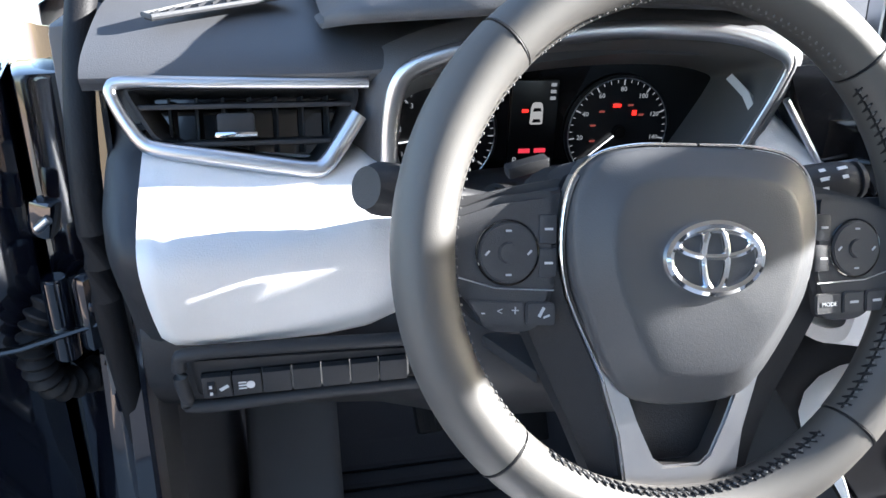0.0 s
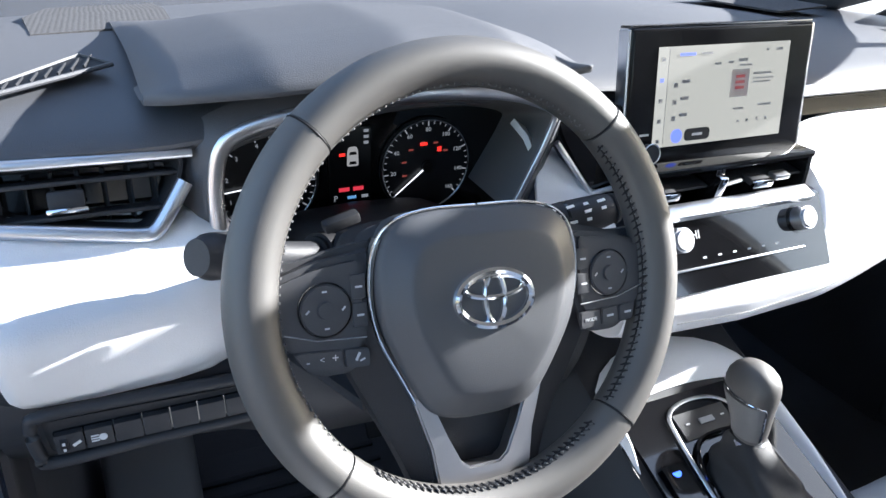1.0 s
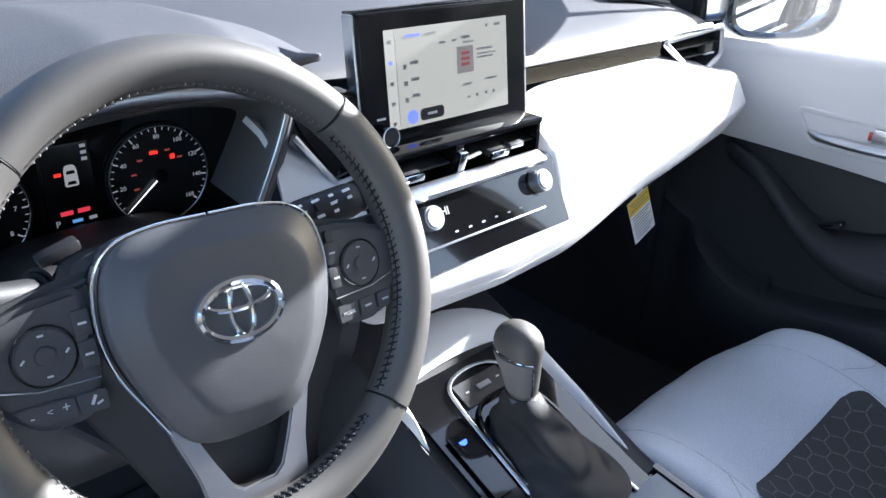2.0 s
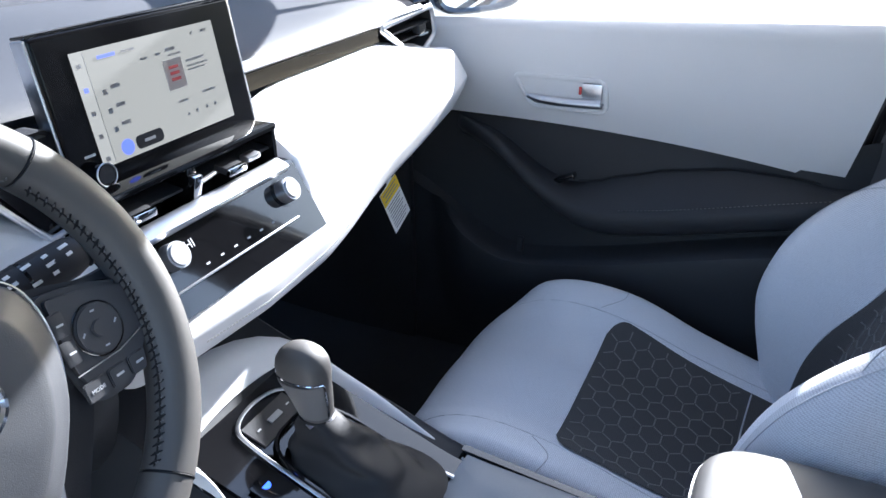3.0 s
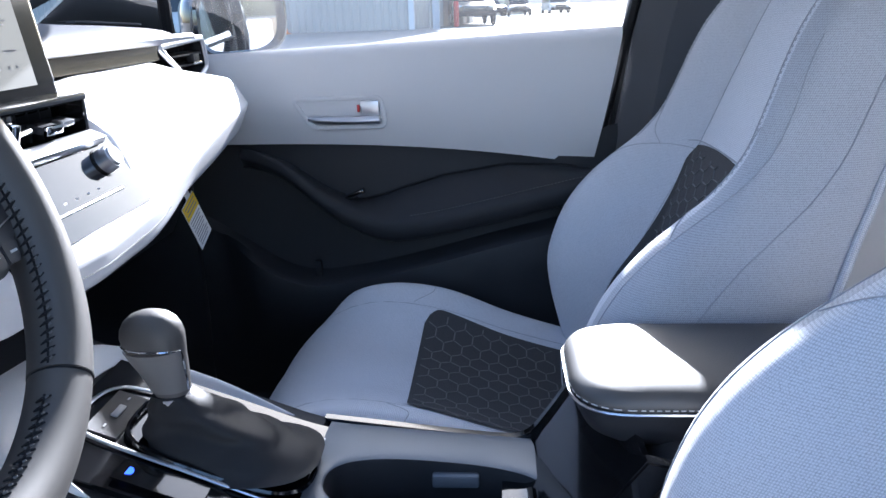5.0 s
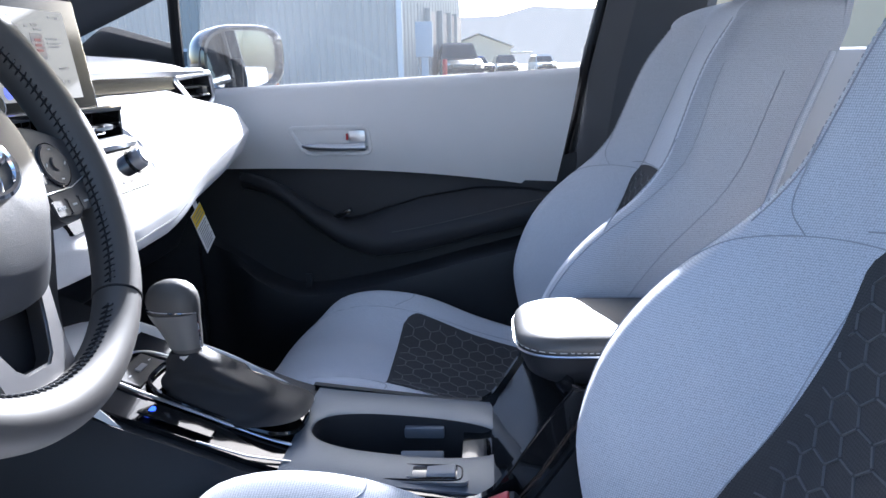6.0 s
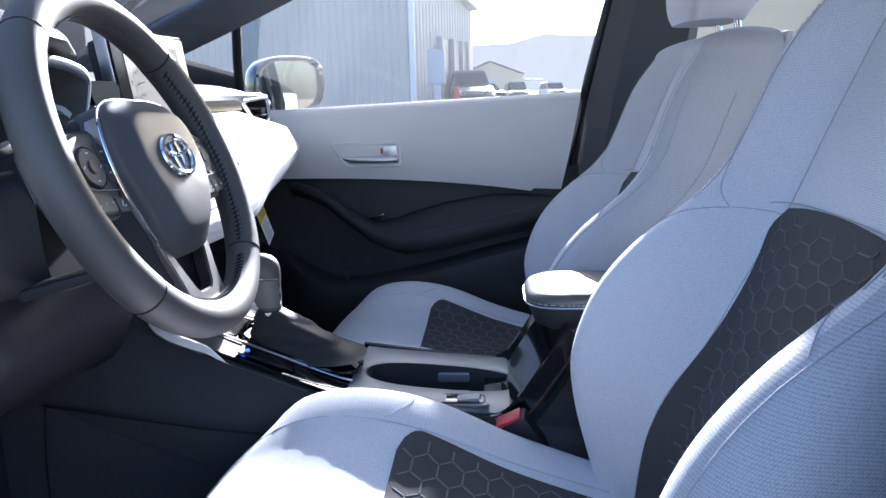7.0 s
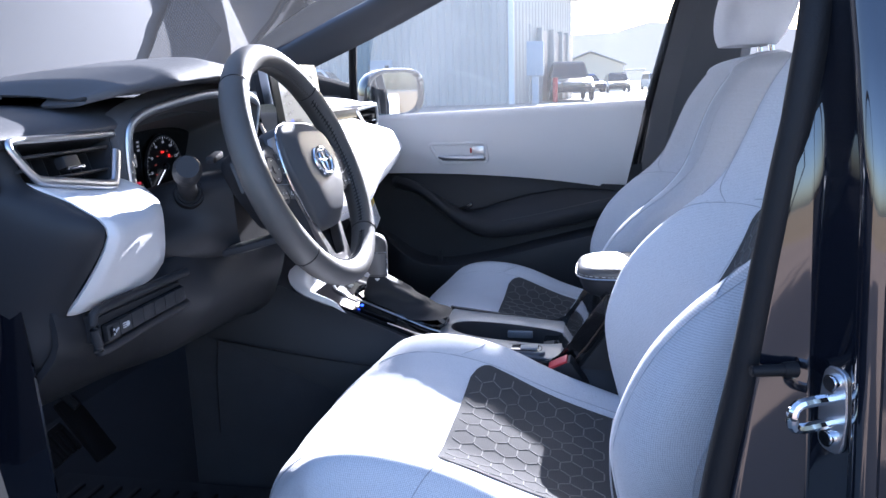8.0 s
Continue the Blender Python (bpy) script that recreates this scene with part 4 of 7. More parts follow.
for f, z in ((1.0, -0.028), (1.0, -0.001), (0.99, 0.004), (0.965, 0.0060), (0.94, 0.0070), (0.86, 0.0115), (0.765, 0.0168), (0.745, 0.0178), (0.72, 0.0184), (0.65, 0.0188), (0.5, 0.0192), (0.2, 0.0194)):
    rows.append([(a * f, -0.011 + (b + 0.008) * f, z - 0.010 * max(0, -b * f - 0.03) / 0.06) for a, b in pad_outline])
sheet(rows, close_v=True, bm=bm)
bm.faces.new([v for v in bm.verts][-len(pad_outline):])
bmesh.ops.recalc_face_normals(bm, faces=bm.faces[:])
pad = part("airbag_cover", bm, M_PADSKIN, wheel, "charcoal grained airbag cover")
# plain chrome ovals on the cover
def oval(cx, cy, a, b, r, n=48, flat=0.7):
    return sweep([(cx + a * math.cos(2 * math.pi * k / n), cy + b * math.sin(2 * math.pi * k / n), 0.0205) for k in range(n)], r, 8, closed=True, flat=flat)
em = part("emblem", oval(0, -0.004, 0.0285, 0.0190, 0.0032, flat=0.9), M_CHROME, pad, "chrome oval emblem")
part("emblem_oval", oval(0, -0.004, 0.0075, 0.0180, 0.0023, flat=0.9), M_CHROME, em)
part("emblem_oval", oval(0, 0.0040, 0.0230, 0.0074, 0.0023, flat=0.9), M_CHROME, em)
bm = bmesh.new()
f = [bm.verts.new((0.028 * math.cos(2 * math.pi * k / 32), -0.004 + 0.0175 * math.sin(2 * math.pi * k / 32), 0.0196)) for k in range(32)]
bm.faces.new(f)
part("emblem_plate", thicken(bm, 0.002), M_PADSKIN, em)
# chrome-edged satin band that rings the cover and runs down into the lower spoke
HALF_EDGE = [(0.0, 0.0600, 0.004), (0.036, 0.0595, 0.004), (0.062, 0.0535, 0.004), (0.0765, 0.038, 0.003), (0.0815, 0.008, 0.001), (0.0765, -0.024, -0.002), (0.060, -0.058, -0.006), (0.043, -0.092, -0.010), (0.033, -0.120, -0.010), (0.030, -0.140, -0.008)]
for s in (-1, 1):
    edge = smooth_line([(s * a, b, c) for a, b, c in HALF_EDGE], 40)
    rows = []
    for k, p in enumerate(edge):
        w = 0.0020 + 0.0045 * ease((k / 39 - 0.45) / 0.35)
        drop = 0.004 * k / 39
        rows.append([(p.x, p.y, p.z - 0.012), (p.x, p.y, p.z), (p.x - s * w * 0.5, p.y - 0.001, p.z + 0.002), (p.x - s * w, p.y - 0.001 - drop, p.z), (p.x - s * w, p.y - 0.001 - drop, p.z - 0.012)])
    part("spoke_trim", sheet(rows[12:], close_v=True, cap=True), M_SPOKE, wheel)
    part("spoke_edge", sweep([(p.x + s * 0.0010, p.y, p.z + 0.001) for p in edge], 0.0010, 6), M_CHROME, wheel)
    edge = edge[10:]
    # dark flank outside the band
    rows = []
    for k in range(8, 30, 2):
        p = edge[k]
        u = k / 29
        w = 0.012 + 0.016 * math.sin(u * 2.6)
        rows.append([(p.x + s * 0.002, p.y, p.z - 0.002), (p.x + s * w, p.y - 0.006, p.z - 0.010), (p.x + s * w, p.y - 0.006, p.z - 0.030), (p.x + s * 0.002, p.y, p.z - 0.030)])
    part("spoke_flank", sheet(rows, close_v=True, cap=True), M_DARK, wheel)
# satin plate of the lower spoke, open in the middle
u_out = [(0.056, -0.066), (0.050, -0.086), (0.042, -0.112), (0.036, -0.152)]
u_in = [(0.036, -0.086), (0.028, -0.106), (0.0185, -0.126), (0.012, -0.131)]
outline = u_out + [(-a, b) for a, b in u_out[::-1]] + [(-a, b) for a, b in u_in] + u_in[::-1]
part("spoke_plate", plate(outline, "z", -0.020, 0.014, 0.0015), M_SPOKE, wheel, "satin silver lower spoke plate")
part("spoke_back", plate(rounded([(0.05, -0.07), (0.034, -0.15), (-0.034, -0.15), (-0.05, -0.07)], 0.01), "z", -0.040, 0.016, 0.003), M_DARK, wheel)
# side spokes with switch pods
M_POD = material("charcoal_switch_plastic", (0.052, 0.053, 0.058), 0.45, spec=0.4, grain=0.15, grain_scale=1200, stain=0.1, stain_scale=14)
M_ICON = material("printed_white", (0.55, 0.56, 0.58), 0.6, stain=0.05)
for s in (-1, 1):
    out = [(s * 0.084, 0.034), (s * 0.118, 0.030), (s * 0.150, 0.020), (s * 0.152, -0.004), (s * 0.146, -0.024), (s * 0.122, -0.046), (s * 0.094, -0.046), (s * 0.083, -0.020)]
    part("switch_pod", plate(rounded(out, 0.008), "z", -0.026, 0.026, 0.004), M_POD, wheel)
    wing = [(s * 0.070, 0.042), (s * 0.100, 0.037), (s * 0.130, 0.030), (s * 0.158, 0.032), (s * 0.160, -0.020), (s * 0.150, -0.026), (s * 0.120, 0.0), (s * 0.075, 0.0)]
    part("spoke_wing", plate(rounded(wing, 0.010), "z", -0.030, 0.026, 0.008, segments=3), M_POD, wheel)
    dial = part("control_pad", rod((s * 0.113, -0.001, -0.002), (s * 0.113, -0.001, 0.0022), 0.0175, 0.0168, 36, bevel=0.0008), M_POD, wheel)
    part("control_ring", sweep([(s * 0.113 + 0.0180 * math.cos(2 * math.pi * k / 40), -0.001 + 0.0180 * math.sin(2 * math.pi * k / 40), 0.0006) for k in range(40)], 0.0006, 5, closed=True), M_PIANO, dial)
    part("centre_button", rod((s * 0.113, -0.001, 0.001), (s * 0.113, -0.001, 0.0036), 0.0062, 0.0058, 24, bevel=0.0006), M_POD, dial)
    for k in range(4):
        a = math.pi / 2 * k
        part("icon", block((s * 0.113 + 0.0122 * math.cos(a), -0.001 + 0.0122 * math.sin(a), 0.0024), (0.0034, 0.0012, 0.0003), 0, turn=(0, 0, 45 if k % 2 == 0 else 0)), M_ICON, dial)
    for k in range(2):
        b = part("push_button", block((s * 0.0895, 0.012 - 0.019 * k, -0.0004), (0.0105, 0.0165, 0.003), 0.0012), M_POD, wheel)
        part("icon", block((s * 0.0895, 0.012 - 0.019 * k, 0.0022), (0.005, 0.0014, 0.0003), 0), M_ICON, b)
    if s < 0:
        b = part("push_button", plate(rounded([(-0.137, -0.0265), (-0.1035, -0.0285), (-0.1035, -0.0415), (-0.128, -0.0400)], 0.003), "z", -0.001, 0.003, 0.0008), M_POD, wheel)
        for x, ch in ((-0.1275, "-"), (-0.118, "<"), (-0.109, "+")):
            words(ch, 0.0085 if ch != "<" else 0.006, pose(x, -0.0335, 0.0022, 0, 0, -3), M_ICON, b, "lettering")
        b = part("push_button", plate(rounded([(-0.1025, -0.0285), (-0.0850, -0.0295), (-0.0850, -0.0425), (-0.1025, -0.0415)], 0.003), "z", -0.001, 0.003, 0.0008), M_POD, wheel)
        part("icon", block((-0.0935, -0.0345, 0.0022), (0.0018, 0.0060, 0.0003), 0, turn=(0, 0, -30)), M_ICON, b)
        part("icon", block((-0.0905, -0.0370, 0.0022), (0.0040, 0.0012, 0.0003), 0, turn=(0, 0, 20)), M_ICON, b)
    else:
        for k, (x0, x1) in enumerate(((0.0850, 0.1035), (0.1045, 0.1200), (0.1210, 0.1370))):
            b = part("push_button", plate(rounded([(x0, -0.0290 + 0.0008 * k), (x1, -0.0282 + 0.0008 * k), (x1 - 0.004 * (k == 2), -0.0415 + 0.0008 * k), (x0, -0.0422 + 0.0008 * k)], 0.0025), "z", -0.001, 0.003, 0.0008), M_POD, wheel)
            if k == 0:
                words("MODE", 0.0038, pose(0.0943, -0.0355, 0.0022, 0, 0, 3), M_ICON, b, "lettering")
            else:
                part("icon", block(((x0 + x1) / 2, -0.0350 + 0.0008 * k, 0.0022), (0.0062, 0.0016, 0.0003), 0, turn=(0, 0, 3)), M_ICON, b)
    part("pod_edge", sweep([(s * 0.086, -0.0225, 0.0012), (s * 0.12, -0.0205, 0.0012), (s * 0.149, -0.012, 0.0008)], 0.0005, 5), M_SATIN, wheel)
# laced stitching round the inside of the rim
for a0, a1 in ((-128, -52), (-44, 42), (46, 132), (138, 222)):
    bm = bmesh.new()
    n = int((a1 - a0) / 2.1)
    for k in range(n):
        a = radians(a0 + (a1 - a0) * (k + 0.5) / n)
        r0 = RIM - RX * 1.09
        for q, tw in ((-1, 0.010), (1, -0.010)):
            p = Vector((r0 * math.cos(a + tw * 0.4), r0 * math.sin(a + tw * 0.4), 0.0062 + q * 0.0022))
            g = Vector((r0 * 1.003 * math.cos(a - tw * 0.4), r0 * 1.003 * math.sin(a - tw * 0.4), 0.0075 + q * 0.0026))
            rod(p, g, 0.0007, n=4, bm=bm)
    part("stitching", bm, M_SEAM_DARK, wheel)
    if a0 > 0:
        continue
    bm = bmesh.new()
    n = int((a1 - a0) / 2.3)
    sweep([((RIM - RX * 1.12 * 0.935) * math.cos(radians(a)), (RIM - RX * 1.12 * 0.935) * math.sin(radians(a)), RZ * 0.354 + 0.0002) for a in range(a0, a1 + 1, 2)], 0.0008, 5, bm=bm)
    for k in range(n):
        a = radians(a0 + (a1 - a0) * (k + 0.5) / n)
        for b0, b1, tw in ((2.78, 2.56, 0.014), (2.78, 3.00, -0.012)):
            line = []
            for f in (0.0, 0.5, 1.0):
                b, c = b0 + (b1 - b0) * f, a + tw * f
                r = RIM + (RX * 1.12 + 0.0003) * math.cos(b)
                line.append((r * math.cos(c), r * math.sin(c), (RZ + 0.0003) * math.sin(b)))
            sweep(line, lambda u: 0.0014 - 0.0009 * u, 5, bm=bm)
    tagged(part("lacing", bm, M_RUBBER, wheel), kind="stuff")
for a in (45, 135, 225, 315):
    bm = bmesh.new()
    c = radians(a)
    sweep([((RIM + (RX + 0.0002) * math.cos(b)) * math.cos(c), (RIM + (RX + 0.0002) * math.cos(b)) * math.sin(c), (RZ + 0.0002) * math.sin(b)) for b in [2 * math.pi * k / 24 for k in range(24)]], 0.0007, 5, closed=True, bm=bm)
    part("leather_joint", bm, M_RUBBER, wheel)
for ob in wheel.children:
    kind_of = ob.name.split(".")[0]
    lift = {"airbag_cover": 0.007, "spoke_trim": 0.003, "spoke_edge": 0.003, "spoke_flank": 0.003, "spoke_plate": 0.003, "spoke_back": 0.000, "switch_pod": 0.003, "control_pad": 0.003, "push_button": 0.003, "pod_edge": 0.003, "spoke_wing": 0.000}.get(kind_of, 0.0)
    ob.location.z = lift
half_hub = [(0.0, 0.056, 0), (0.060, 0.054, 0), (0.086, 0.042, 0), (0.084, 0.004, 0), (0.062, -0.040, 0), (0.040, -0.068, 0), (0.0, -0.074, 0)]
hub = [(p.x, p.y) for p in smooth_line(half_hub, 18)]
hub += [(-a, b) for a, b in hub[-2:0:-1]]
rows = [[(a * f, b * f, z) for a, b in hub] for f, z in ((0.90, -0.012), (0.97, -0.018), (0.96, -0.050), (0.90, -0.078), (0.86, -0.083))]
hub = part("rear_cover", sheet(rows, close_v=True, cap=True), M_DARK, wheel, "dark rear cover of the wheel hub")
part("screw_hole", rod((-0.047, -0.040, -0.062), (-0.058, -0.047, -0.062), 0.0055, 0.0050, 16), M_RUBBER, hub)
part("cover_panel", sheet([[(-0.086 + 0.0010, 0.030, z), (-0.0835, 0.000, z), (-0.066, -0.030, z)] for z in (-0.030, -0.060)]), M_DARK, hub)

# ---- column shroud and stalks ----
col = thing("steering_column", "dark plastic steering column shroud with an adjusting lever", "steering column")
# levels of the shroud: distance forward, then half sections from the crown down to the keel, widening to meet the dash
SHROUD = [(0.100, [(0.0, 0.846), (0.045, 0.842), (0.060, 0.826), (0.060, 0.790), (0.054, 0.750), (0.036, 0.727), (0.0, 0.722)]),
          (0.135, [(0.0, 0.842), (0.050, 0.838), (0.066, 0.822), (0.069, 0.788), (0.072, 0.752), (0.050, 0.724), (0.0, 0.716)]),
          (0.170, [(0.0, 0.836), (0.055, 0.832), (0.073, 0.815), (0.082, 0.785), (0.112, 0.756), (0.100, 0.728), (0.0, 0.712)]),
          (0.215, [(0.0, 0.826), (0.060, 0.822), (0.082, 0.806), (0.104, 0.782), (0.150, 0.758), (0.150, 0.728), (0.0, 0.706)]),
          (0.280, [(0.0, 0.806), (0.065, 0.802), (0.090, 0.792), (0.120, 0.774), (0.160, 0.752), (0.160, 0.722), (0.0, 0.700)])]
rows = []
for y, half_line in SHROUD:
    line = [(p.x, p.y) for p in smooth_line([(a, b, 0) for a, b in half_line], 20)]
    line = line + [(-a, b) for a, b in line[-2:0:-1]]
    rows.append([(-0.344 + a, y, b) for a, b in line])
deep = [[p.x for p in smooth_line([(row[k][i], 0, 0) for row in rows], 21)] for k in range(len(rows[0])) for i in range(3)]
rows = [[(deep[3 * k][j], deep[3 * k + 1][j], deep[3 * k + 2][j]) for k in range(len(rows[0]))] for j in range(21)]
part("shroud", sheet(rows, close_v=True, cap=True), M_DARK, col)
part("adjust_lever", block((-0.410, 0.070, 0.745), (0.045, 0.085, 0.010), 0.004, turn=(-14, 0, 8)), M_DARK, col)
st = thing("turn_signal_stalk", "dark turn-signal stalk with a ribbed knob", "stalk")
part("arm", sweep(smooth_line([(-0.405, 0.150, 0.815), (-0.45, 0.128, 0.833), (-0.49, 0.103, 0.853)], 10), lambda u: 0.0125 - 0.001 * u, 14), M_DARK, st)
part("collar", rod((-0.405, 0.150, 0.815), (-0.425, 0.140, 0.823), 0.024, 0.019, 24, bevel=0.003), M_RUBBER, st)
part("knob", sweep(smooth_line([(-0.478, 0.111, 0.848), (-0.495, 0.101, 0.855), (-0.510, 0.091, 0.861), (-0.526, 0.081, 0.867)], 14), lambda u: 0.0125 + 0.0048 * ease(u * 2.2) - 0.004 * ease((u - 0.8) / 0.2), 20), M_DARK, st)
part("icon", block((-0.487, 0.089, 0.853), (0.008, 0.001, 0.006), 0, turn=(0, 8, 0)), M_ICON, st)
st.matrix_world = pose(0.003, 0.015, -0.006)
part("lamp_switch_tip", block((-0.413, 0.105, 0.868), (0.030, 0.012, 0.009), 0.003, turn=(0, -14, 0)), M_DARK, st)
st = thing("wiper_stalk", "dark wiper stalk with small white symbols", "stalk")
axis0, axis1 = Vector((-0.272, 0.108, 0.836)), Vector((-0.170, 0.092, 0.851))
d = (axis1 - axis0).normalized()
part("arm", sweep([axis0 + d * 0.102 * k / 12 for k in range(13)], lambda u: 0.0125 + 0.0030 * ease(u * 1.6) - 0.002 * ease((u - 0.9) / 0.1), 20), M_DARK, st)
part("tip", rod(axis1 - d * 0.002, axis1 + d * 0.007, 0.0145, 0.0125, 20, bevel=0.003), M_DARK, st)
part("collar_ring", rod(axis0 + d * 0.058, axis0 + d * 0.0605, 0.0157, 0.0157, 20), M_PIANO, st)
for k in range(5):
    for j, rise in enumerate((12, 38, 64)):
        if (k + 2 * j) % 5 == 4:
            continue
        p = axis0 + d * (0.030 + 0.0145 * k) + Vector((0, -math.cos(radians(rise)), math.sin(radians(rise)))) * 0.0157
        part("symbol", block(p, (0.0075 - 0.003 * ((j + k) % 2), 0.0008, 0.0026), 0, turn=(-rise, -8, 0)), M_WHITE, st)

# ---- instrument cluster ----
clu = thing("instrument_cluster", "hooded instrument cluster with two dials and a small display", "instrument cluster")
BEZ = [(-0.502, 0.840), (-0.501, 0.895), (-0.492, 0.926), (-0.465, 0.939), (-0.420, 0.9455), (-0.345, 0.951), (-0.275, 0.9475), (-0.235, 0.938), (-0.216, 0.925), (-0.220, 0.905), (-0.236, 0.868), (-0.250, 0.838)]
bez = [(p.x, p.y) for p in smooth_line([(-0.585 + 1.033 * (a + 0.585 + 0.007 * (-0.216 - a) / 0.286), 1.032 + 1.033 * (b - 1.028 - 0.019 * (-0.216 - a) / 0.286), 0) for a, b in BEZ], 60)]
def bez_y(x, z):
    return 0.195 - 0.165 * max(0.0, x + 0.495) + 0.10 * (0.95 - z) * -0.35
part("bezel", sweep([(x, bez_y(x, z), z) for x, z in bez], lambda u: 0.0066 - 0.0042 * ease((u - 0.66) / 0.12), 10, flat=0.55, up=(0, 1, 0)), M_SATIN, clu, "satin silver frame")
# surround between bezel and hood, and the tunnel to the dials
rows = []
for g, dy in ((0.0, 0.0), (0.25, -0.002), (0.6, 0.004), (1.0, 0.024)):
    row = []
    for x, z in bez:
        cx, cz = -0.36, 0.86
        n = Vector((x - cx, z - cz)).normalized()
        gx = 0.024 if x < -0.36 else 0.030
        row.append((x + n.x * gx * g, bez_y(x, z) + dy + 0.004, z + max(0.0, n.y) * 0.018 * g))
    rows.append(row)
part("surround", thicken(sheet(rows), 0.004), M_SOFT, clu)
rows = []
for f in (0.0, 0.15, 0.5, 1.0):
    row = []
    for x, z in bez:
        tx, tz = -0.335 + (x + 0.36) * 1.06, 0.832 + (z - 0.86) * 0.78
        row.append((x + (tx - x) * f, bez_y(x, z) + (0.288 - bez_y(x, z)) * f, z + (tz - z) * f))
    rows.append(row)
part("tunnel", thicken(sheet(rows), 0.004), material("grey_cluster_lining", (0.15, 0.15, 0.155), 0.6, grain=0.15, grain_scale=900, stain=0.06, stain_scale=8), clu)
part("face", plate(rounded([(-0.51, 0.76), (-0.51, 0.925), (-0.14, 0.925), (-0.14, 0.76)], 0.02), "y", 0.289, 0.01, 0.002), M_PIANO, clu)
part("lower_lip", sheet([[(x, 0.182, 0.756), (x, 0.184, 0.778), (x, 0.196, 0.780), (x, 0.29, 0.762)] for x in [-0.50 + 0.27 * k / 12 for k in range(13)]]), M_DARK, clu)
M_DIAL = material("dial_black", (0.008, 0.008, 0.010), 0.35, stain=0.15, stain_scale=40)
M_NUM = glowing("lit_numerals", (0.75, 0.78, 0.82), 0.055)
M_REDLAMP = glowing("red_warning_lamp", (1.0, 0.03, 0.02), 0.28)
M_LCD = material("dim_display", (0.004, 0.004, 0.005), 0.3)
FY = 0.2875
def dial(name, cx, cz, r, values, a0, step, needle, parent):
    base = part(name, rod((cx, FY, cz), (cx, FY - 0.003, cz), r + 0.003, r + 0.003, 48), M_DIAL, parent)
    part("rim_ring", sweep([(cx + r * math.cos(2 * math.pi * k / 60), FY - 0.0036, cz + r * math.sin(2 * math.pi * k / 60)) for k in range(60)], 0.0006, 5, closed=True), M_SATIN, base)
    bm = bmesh.new()
    n = (len(values) - 1) * 4
    for k in range(n + 1):
        a = radians(a0 - step * (len(values) - 1) * k / n)
        long = 0.005 if k % 4 == 0 else 0.0028
        p, q = r - 0.0012, r - 0.0012 - long
        rod((cx + p * math.cos(a), FY - 0.0034, cz + p * math.sin(a)), (cx + q * math.cos(a), FY - 0.0034, cz + q * math.sin(a)), 0.0004 if k % 4 else 0.0007, n=4, bm=bm)
    part("scale_marks", bm, M_NUM, base)
    for k, v in enumerate(values):
        if v == "":
            continue
        a = radians(a0 - step * k)
        words(v, 0.0062, pose(cx + (r - 0.0115) * math.cos(a), FY - 0.0036, cz + (r - 0.0100) * math.sin(a), 90, 0, 0), M_NUM, base, "numeral")
    a = radians(needle)
    part("needle", rod((cx + 0.006 * math.cos(a), FY - 0.006, cz + 0.006 * math.sin(a)), (cx + (r - 0.004) * math.cos(a), FY - 0.006, cz + (r - 0.004) * math.sin(a)), 0.0009, 0.0005, 6), glowing("needle_white", (0.9, 0.9, 0.9), 0.35), base)
    part("needle_cap", rod((cx, FY - 0.003, cz), (cx, FY - 0.0085, cz), 0.0065, 0.006, 24, bevel=0.001), M_PIANO, base)
    return base
sp = dial("speed_dial", -0.262, 0.834, 0.0490, ["", "20", "40", "60", "80", "100", "120", "140", "160"], 221, 33, 219, clu)
for k, (x, z, w, h) in enumerate(((-0.266, 0.858, 0.008, 0.0032), (-0.248, 0.851, 0.0045, 0.005))):
    part("warning_lamp", block((x, FY - 0.004, z), (w, 0.001, h), 0.0004), M_REDLAMP, sp)
bm = bmesh.new()
for k in range(6):
    a = radians(200 - 33 * k)
    block((-0.262 + 0.026 * math.cos(a), FY - 0.0036, 0.834 + 0.026 * math.sin(a)), (0.005, 0.0006, 0.0018), 0, bm=bm)
part("inner_figures", bm, glowing("dim_red_figures", (0.5, 0.1, 0.08), 0.08), sp)
dial("rev_dial", -0.430, 0.834, 0.0490, ["", "1", "2", "3", "4", "5", "6", "7", "8"], 237, 34, 186, clu)
lcd = part("display", block((-0.345, FY - 0.001, 0.842), (0.044, 0.004, 0.080), 0.002), M_LCD, clu, "small dark driver display")
car = part("car_symbol", plate(rounded([(-0.3490, 0.8425), (-0.3370, 0.8425), (-0.3375, 0.8580), (-0.3390, 0.8625), (-0.3470, 0.8625), (-0.3485, 0.8580)], 0.0022), "y", FY - 0.0040, 0.0010, 0), glowing("pale_symbol", (0.6, 0.58, 0.56), 0.10), lcd)
for z0, z1 in ((0.8445, 0.8475), (0.8545, 0.8575)):
    part("car_glass_symbol", plate([(-0.3470, z0), (-0.3390, z0), (-0.3400, z1), (-0.3460, z1)], "y", FY - 0.0044, 0.0005, 0), M_LCD, car)
part("door_symbol", block((-0.354, FY - 0.0035, 0.855), (0.006, 0.001, 0.003), 0.0003), M_REDLAMP, lcd)
for k in range(2):
    part("red_text", block((-0.352 + 0.015 * k, FY - 0.0035, 0.818), (0.011, 0.001, 0.004), 0.0003), glowing("red_text_glow", (0.9, 0.05, 0.08), 0.15), lcd)
part("blue_text", block((-0.344, FY - 0.0035, 0.809), (0.009, 0.001, 0.0028), 0.0002), glowing("blue_text_glow", (0.2, 0.5, 0.9), 0.12), lcd)
